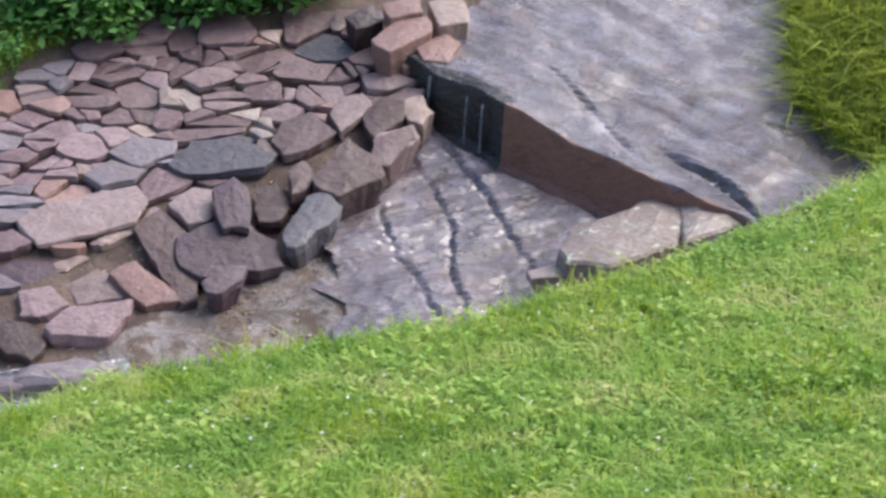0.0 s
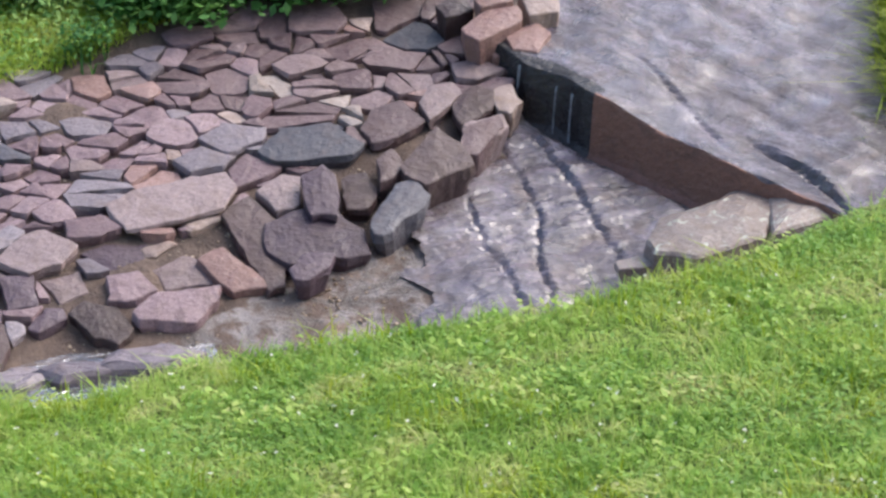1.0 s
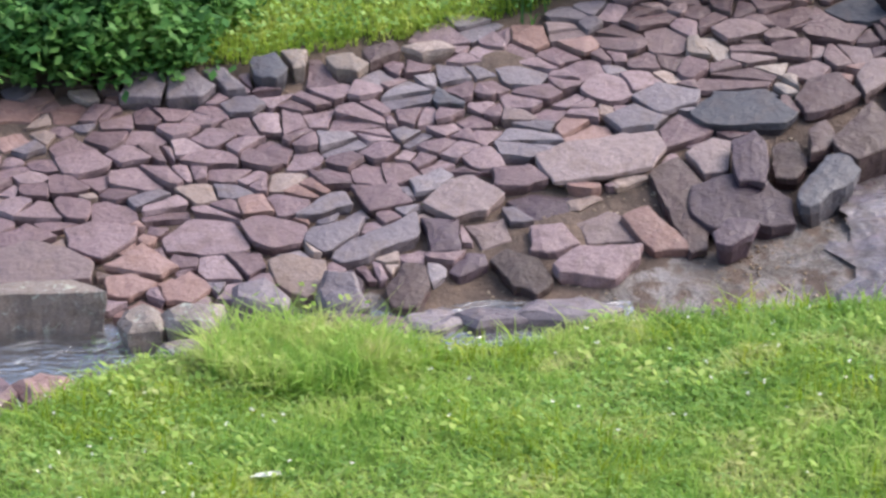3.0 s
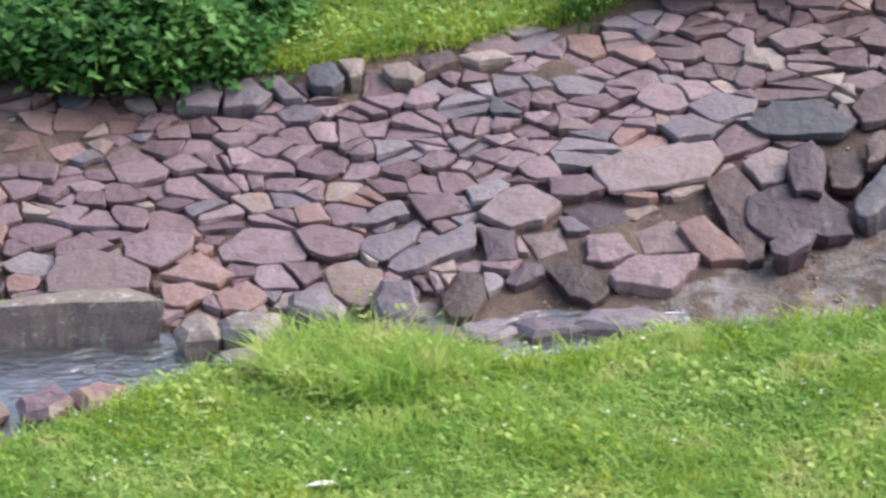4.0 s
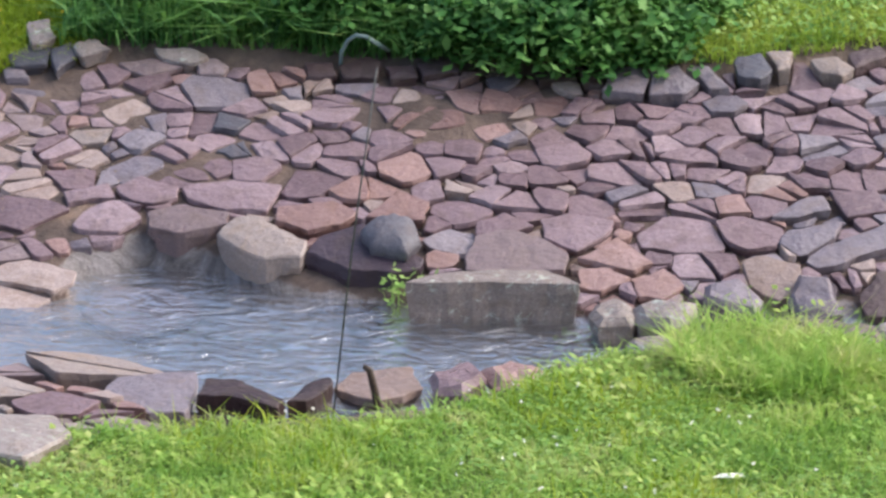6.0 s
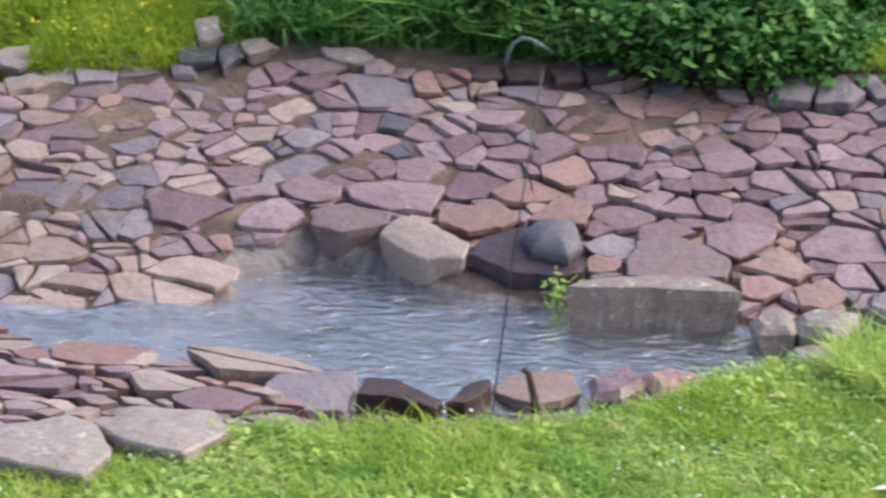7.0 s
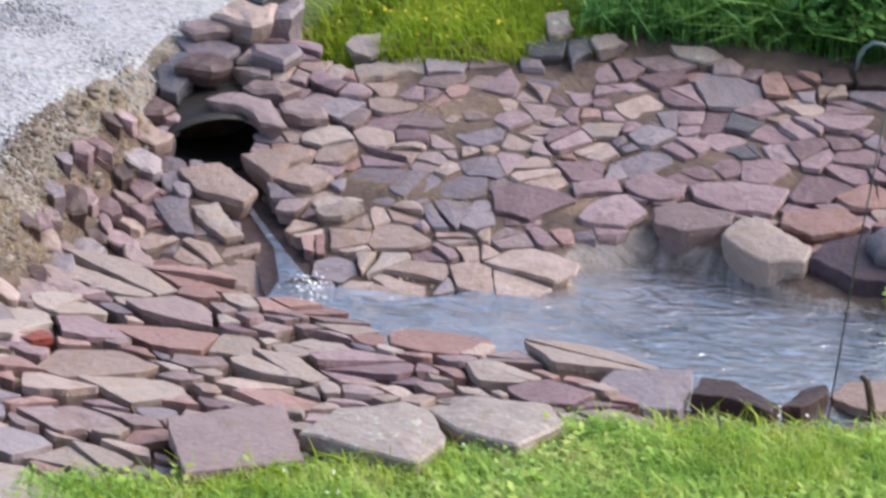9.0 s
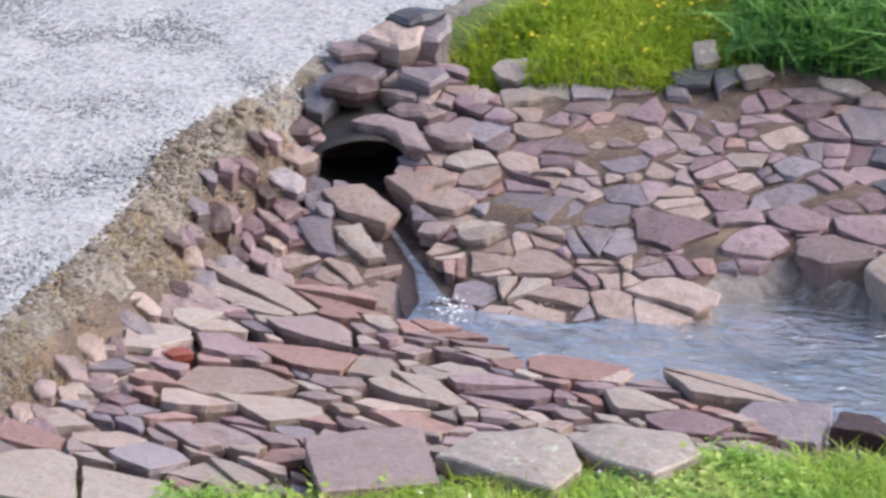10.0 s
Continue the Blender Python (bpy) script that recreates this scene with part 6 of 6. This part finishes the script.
on_lawn = lambda x, y: y < near_edge(x) - 0.045 - 0.05 * (x > 2.9)
p = scatter(230000, -3.6, 5.6, 7.9, 11.6, on_lawn)
tall = 0.45 + 0.7 * field(p, 2.6, 4.0) + 0.5 * field(p, 9.0, 2.0)
v, t = blades(p, 0.03, 0.08, 0.007, 0.8)
v = v.reshape(-1, 5, 3)
v[:, :, 2] = p[:, None, 2] + (v[:, :, 2] - p[:, None, 2]) * tall[:, None]
stuff("lawn_grass", (v.reshape(-1, 3), t), GRASS, "bright green unmown lawn grass beside the ditch", "grass")
p = scatter(150000, -3.6, 5.6, 7.9, 11.6, on_lawn)
p = p[NP.uniform(0, 1, len(p)) < np.clip(field(p, 2.2, 1.0) * 1.3 - 0.25, 0.05, 1)]
p[:, 2] += NP.uniform(0.015, 0.055, len(p))
stuff("clover", leaflets(p, 0.021, 0.35), CLOVER, "low clover leaves growing through the lawn", "clover")
p = scatter(30000, -3.6, 5.6, 7.9, 11.6, on_lawn)
p = p[field(p, 4.0, 9.0) > 0.62]
p[:, 2] += NP.uniform(0.03, 0.075, len(p))
stuff("lawn_weeds", leaflets(p, 0.032, 0.45), GRASS, "patches of broad-leaved weeds in the lawn", "weeds")
p = scatter(30000, -3.6, 5.6, 7.9, 11.6, on_lawn)
p = p[field(p, 3.0, 5.5) > 0.60]
stuff("long_grass", blades(p, 0.07, 0.14, 0.007, 0.8), BRIGHT, "paler longer tufts of grass in the lawn", "grass")
p = scatter(26000, -3.4, 5.6, 8.2, 11.8, lambda x, y: (np.abs(y - near_edge(x) + 0.08) < 0.07))
p = p[NP.uniform(0, 1, len(p)) < np.clip(1.6 * field(p, 3.5, 7.0) - 0.45, 0.0, 0.9)]
stuff("edge_grass", blades(p, 0.05, 0.12, 0.006, 0.6), GRASS, "longer grass hanging over the stones at the lawn's edge", "grass")
p = scatter(650, -3.2, 5.6, 8.0, 11.4, on_lawn)
p = p[field(p, 1.4, 2.0) > 0.42]
p[:, 2] += NP.uniform(0.045, 0.085, len(p))
v, t = leaflets(np.repeat(p, 4, 0) + NP.normal(0, 0.003, (len(p) * 4, 3)), 0.0105, 0.6)
stuff("clover_flowers", (v, t), PETAL, "small white clover blossoms in the lawn", "flower")

p = np.array([-3.23, 10.34, 0.012]) + NP.normal(0, 1, (160, 3)) * np.array([0.03, 0.035, 0.012]) + NP.uniform(0, 1, (160, 1)) * np.array([-0.09, 0.12, 0.02])
tagged(part("white_water", fast_mesh("white_water", *leaflets(p, 0.011, 0.5), FOAM), cascade), "white splashing water", kind="stuff")

p = scatter(9000, -4.8, -3.8, 8.4, 11.2, lambda x, y: (x > road_edge(y) + 0.02) & (x < road_edge(y) + 0.30))
p = p[field(p, 5.0, 3.0) > 0.45]
stuff("shoulder_straw", blades(p, 0.02, 0.07, 0.005, 1.2), STRAW, "dry straw and roots on the road's shoulder", "straw")

p = scatter(2600, -3.35, -2.65, 10.95, 11.65, lambda x, y: (np.abs(y - 11.06 - 0.05 * np.sin(x * 9)) < 0.045) | (np.hypot((x + 3.0) / 0.25, (y - 11.56) / 0.06) < 1))
p[:, 2] = pave(p[:, 0], p[:, 1]) + 0.008
stuff("washed_straw", blades(p, 0.003, 0.010, 0.003, 3.0), STRAW, "dry straw and silt washed over the stones", "straw")

# bank top
on_bank = lambda x, y: (y > bank_top(x) + 0.13) & (x > road_edge(y) + 0.35)
p = scatter(60000, -0.6, 2.9, 11.9, 14.4, on_bank)
stuff("bank_grass", blades(p, 0.03, 0.085, 0.008, 0.8), MEADOW, "rough light green grass on top of the bank", "grass")
p = scatter(16000, -0.6, 2.9, 11.9, 14.4, on_bank)
p[:, 2] += NP.uniform(0.03, 0.12, len(p))
stuff("bank_weeds", leaflets(p, 0.026, 0.5), CLOVER, "broad-leaved weeds among the bank grass", "weeds")
p = scatter(42000, -4.2, -2.5, 11.6, 14.2, lambda x, y: (y > bank_top(x) + 0.06) & (x > road_edge(y) + 0.38))
stuff("bank_grass", blades(p, 0.04, 0.11, 0.007, 0.6), BRIGHT, "yellow-green grass tongue between road and stones", "grass")
p = scatter(260, -4.1, -2.6, 11.8, 14.2, lambda x, y: (y > bank_top(x) + 0.08) & (x > road_edge(y) + 0.4))
p[:, 2] += NP.uniform(0.07, 0.11, len(p))
stuff("buttercups", leaflets(np.repeat(p, 3, 0) + NP.normal(0, 0.003, (len(p) * 3, 3)), 0.016, 0.5), YELLOW, "tiny yellow flowers in the bank grass", "flower")
p = scatter(60000, 4.3, 6.3, 10.7, 13.8, lambda x, y: (x > slab_side(y) + 0.09 * np.sin(y * 9) + 0.06 * np.sin(y * 23 + 1)) & (y > near_edge(x) + 0.0))
stuff("bank_grass", blades(p, 0.04, 0.15, 0.008, 1.0), OLIVE, "olive green grass overhanging the wet bedrock", "grass")
p = scatter(9000, 4.2, 5.6, 10.9, 13.4, lambda x, y: (np.abs(x - slab_side(y) - 0.05 * np.sin(y * 9)) < 0.10))
stuff("bank_edge_grass", blades(p, 0.05, 0.12, 0.008, 1.0), BRIGHT, "yellow-green grass fringe hanging over the bedrock", "grass")


def tuft(name, x, y, n, r, h, mat, label, width=0.008, lean=0.6, leafy=0):
    a, q = NP.uniform(0, 2 * np.pi, n), r * np.sqrt(NP.uniform(0, 1, n))
    px, py = x + q * np.cos(a), y + q * np.sin(a)
    roots = np.stack([px, py, ground(px, py) - 0.01], 1)
    ob = thing(name, label, "plant", at=(x, y, float(ground(x, y))))
    part("foliage", fast_mesh("foliage", *blades(roots, h * 0.5, h, width, lean), mat), ob)
    if leafy:
        at = roots[NP.integers(0, n, leafy)] + NP.normal(0, 0.02, (leafy, 3))
        at[:, 2] = roots[:leafy % n, 2].mean() if leafy % n else at[:, 2]
        at[:, 2] = float(ground(x, y)) + NP.uniform(0.2, 1.0, leafy) * h * 0.9
        tagged(part("leafage", fast_mesh("leafage", *leaflets(at, 0.03, 0.5), mat), ob), kind="stuff")


tuft("grass_clump", 0.28, 10.0, 3200, 0.33, 0.21, GRASS, "mounded clump of light green grass at the lawn's edge", leafy=120)
tuft("grass_clump", 0.55, 9.98, 1300, 0.22, 0.16, GRASS, "mounded clump of light green grass at the lawn's edge", leafy=30)
tuft("weed", 0.62, 10.42, 40, 0.05, 0.20, CLOVER, "upright leafy weed among the wet stones", leafy=170)
tuft("weed", 0.28, 10.50, 30, 0.06, 0.20, CLOVER, "upright leafy weed among the wet stones", leafy=120)
tuft("weed", 2.77, 10.42, 60, 0.05, 0.26, BRIGHT, "upright pale green grass stalks before the bedrock", 0.007, 0.25, leafy=60)
tuft("weed", -0.38, 10.48, 30, 0.12, 0.10, CLOVER, "low green weed at the water's edge", leafy=160)
tuft("weed", -1.06, 10.72, 30, 0.08, 0.12, CLOVER, "small green weed on the water's edge", leafy=70)
tuft("weed", -2.62, 8.86, 50, 0.07, 0.16, CLOVER, "green weed growing between the stones", leafy=90)
tuft("weed", -3.0, 8.62, 40, 0.07, 0.12, CLOVER, "green weed growing between the stones", leafy=60)
tuft("weed", 1.42, 10.52, 40, 0.05, 0.14, CLOVER, "green weed by a wet stone", leafy=90)
tuft("weed", 1.30, 12.40, 40, 0.10, 0.18, BUSH, "green weed on the bank top", leafy=160)


def bush(x, y, w, d, h, n, label):
    """A shrub: stems, and a crown of leaf sprays of uneven outline."""
    z = float(ground(x, y))
    ob = thing("shrub", label, "shrub", at=(x, y, z))
    rng = random.Random(int(x * 100))
    tips = []
    for i in range(n):
        a, q = rng.uniform(0, 6.28), math.sqrt(rng.random())
        hh = h * rng.uniform(0.25, 1.0) * (1 - 0.45 * q * q)
        tips.append((x + math.cos(a) * q * w / 2, y + math.sin(a) * q * d / 2, z + hh))
    for i in range(min(14, n)):
        tx, ty, tz = tips[i]
        bx, by = x + (tx - x) * 0.3, y + (ty - y) * 0.3
        part("stem", tube("stem", [(bx, by, z - 0.03), ((bx + tx) / 2, (by + ty) / 2, z + (tz - z) * 0.6), (tx, ty, tz)], [0.008, 0.006, 0.003], BARK, 5), ob)
    c = np.repeat(np.array(tips), 60, 0)
    at = c + NP.normal(0, 1, c.shape) * np.array([0.055, 0.055, 0.035])
    at += NP.normal(0, 0.02, c.shape)
    at[:, 2] = np.maximum(at[:, 2] - 0.9 * np.hypot(at[:, 0] - c[:, 0], at[:, 1] - c[:, 1]) ** 1.2, z + 0.0)
    part("crown", fast_mesh("crown", *leaflets(at, 0.05, 0.55), BUSH), ob)


bush(-0.62, 12.16, 1.10, 0.55, 0.36, 220, "dense leafy green shrub hanging over the paved bank")
bush(-1.38, 12.42, 0.7, 0.6, 0.38, 140, "dense leafy green shrub on the bank top")
bush(-0.2, 12.5, 0.7, 0.5, 0.3, 80, "low leafy green shrub on the bank top")
bush(1.72, 12.72, 0.5, 0.4, 0.32, 70, "leafy green shrub at the top of the paving")
bush(1.2, 13.2, 0.9, 0.6, 0.35, 90, "leafy green shrub in the bank grass")
bush(2.40, 12.80, 0.85, 0.4, 0.32, 90, "dark leafy shrub at the top of the paving")
for k, (x, y) in enumerate(((-1.72, 12.22), (-1.95, 12.30), (-2.18, 12.26), (-2.42, 12.36), (-1.6, 12.42), (-2.1, 12.55), (-2.5, 12.65), (-1.85, 12.6), (-2.32, 12.5), (-1.7, 12.75), (-2.3, 12.85))):
    tuft("lily_clump", x, y, 170, 0.14, 0.30, REED, "clump of long arching green leaves on the bank top", 0.028, 0.6)
p = scatter(30000, -2.6, -0.5, 11.95, 14.3, on_bank)
stuff("undergrowth", blades(p, 0.08, 0.28, 0.010, 0.7), BUSH, "dark undergrowth behind the shrubs", "undergrowth")


# ---- small things ----
stake = thing("stake", "thin leaning steel rod pushed in at the pool's edge", "stake", at=(-1.205, 9.62, 0.1))
part("rod", tube("rod", [(-1.21, 9.62, 0.02), (-1.13, 9.62, 0.72), (-1.04, 9.62, 1.38)], 0.0032, STEEL, 8), stake)
hose = thing("hose", "grey-green hose hooped out of the plants", "hose", at=(-1.42, 12.0, 0.45))
part("hoop", tube("hoop", [(-1.45, 12.02, 0.40), (-1.44, 12.0, 0.50), (-1.415, 12.0, 0.55), (-1.38, 12.0, 0.575), (-1.34, 12.0, 0.57), (-1.30, 12.0, 0.545), (-1.25, 12.03, 0.50)], 0.009, HOSE, 8), hose)
stick = thing("stick", "short dark broken stick standing among stones", "stick", at=(-1.08, 9.85, 0.03))
part("stub", tube("stub", [(-1.07, 9.85, 0.0), (-1.085, 9.85, 0.09), (-1.10, 9.85, 0.16), (-1.12, 9.85, 0.175)], [0.016, 0.014, 0.013, 0.009], BARK, 7), stick)
root = thing("root", "thin pale root arching below a stone", "root", at=(-2.25, 9.0, 0.18))
part("arch", tube("arch", [(-2.38, 9.0, 0.14), (-2.34, 8.98, 0.20), (-2.26, 8.98, 0.225), (-2.19, 9.0, 0.215), (-2.13, 9.02, 0.17)], 0.005, STRAW, 6), root)
litter = thing("paper_scrap", "crumpled white scrap lying on the lawn", "litter", at=(0.15, 9.0, 0.28))
part("scrap", mesh_of("scrap", [(0.09, 8.99, 0.262), (0.15, 8.985, 0.268), (0.20, 9.0, 0.262), (0.19, 9.02, 0.268), (0.12, 9.02, 0.262), (0.15, 9.005, 0.272)], [(0, 1, 5), (1, 2, 5), (2, 3, 5), (3, 4, 5), (4, 0, 5)], PETAL), litter)


def pebbles(name, n, keep, box, size, mat, label, stretch=0.6):
    """Loose crushed stone: squashed eight-sided chips."""
    p = scatter(n, *box, keep)
    n = len(p)
    a = NP.uniform(0, np.pi, n)
    r = size * NP.uniform(0.4, 1.2, n)
    u = np.stack([np.cos(a), np.sin(a), NP.normal(0, 0.2, n)], 1) * r[:, None]
    w = np.stack([-np.sin(a), np.cos(a), NP.normal(0, 0.2, n)], 1) * (r * NP.uniform(0.5, 0.9, n))[:, None]
    q = np.zeros((n, 3))
    q[:, 2] = r * stretch
    p = p + NP.uniform(-0.1, 0.5, (n, 1)) * q
    v = np.stack([p + u, p + w, p - u, p - w, p + q + 0.3 * u * NP.normal(0, 1, (n, 1)), p - q], 1).reshape(-1, 3)
    b = np.arange(n)[:, None] * 6
    t = np.concatenate([b + np.array([k]) for k in ((0, 1, 4), (1, 2, 4), (2, 3, 4), (3, 0, 4), (1, 0, 5), (2, 1, 5), (3, 2, 5), (0, 3, 5))], 1).reshape(-1, 3)
    return stuff(name, (v, t), mat, label, "gravel")


pebbles("road_gravel", 60000, lambda x, y: x < road_edge(y) + 0.08 + 0.07 * np.sin(y * 9 + 2 * np.sin(y * 23)), (-7.0, -3.2, 8.2, 14.5), 0.012, CHIP_GREY, "loose pale grey crushed stone on the road", 0.4)
pebbles("shoulder_gravel", 16000, lambda x, y: (x > road_edge(y) - 0.02) & (x < road_edge(y) + 0.22) & (y < 11.0), (-4.8, -3.9, 8.2, 11.2), 0.017, CHIP_PALE, "tan broken stone along the road's shoulder", 0.4)
pebbles("bank_rubble", 9000, lambda x, y: (np.sin(x * 5.1 + 2 * np.sin(y * 4)) + np.sin(y * 7 + x) > 0.9) & (y > lip(x) - 0.1) & (y < bank_top(x) + 0.1) & (x < 3.0), (-4.0, 3.0, 10.4, 12.6), 0.011, CHIP_TAN, "sandy grit and chips in the paving's joints")
pebbles("stream_gravel", 1500, lambda x, y: (y < lip(x)) & (y > near_edge(x)) & (x > 0.9) & (x < 2.6), (0.9, 2.6, 10.2, 11.8), 0.012, CHIP_TAN, "tan gravel washed into the stream bed")
pebbles("shoulder_rubble", 420, lambda x, y: (x > road_edge(y) + 0.0) & (x < road_edge(y) + 0.42) & (y < 11.2), (-4.8, -3.9, 8.4, 11.3), 0.04, CHIP_PALE, "broken tan rubble between road and laid stones", 0.45)
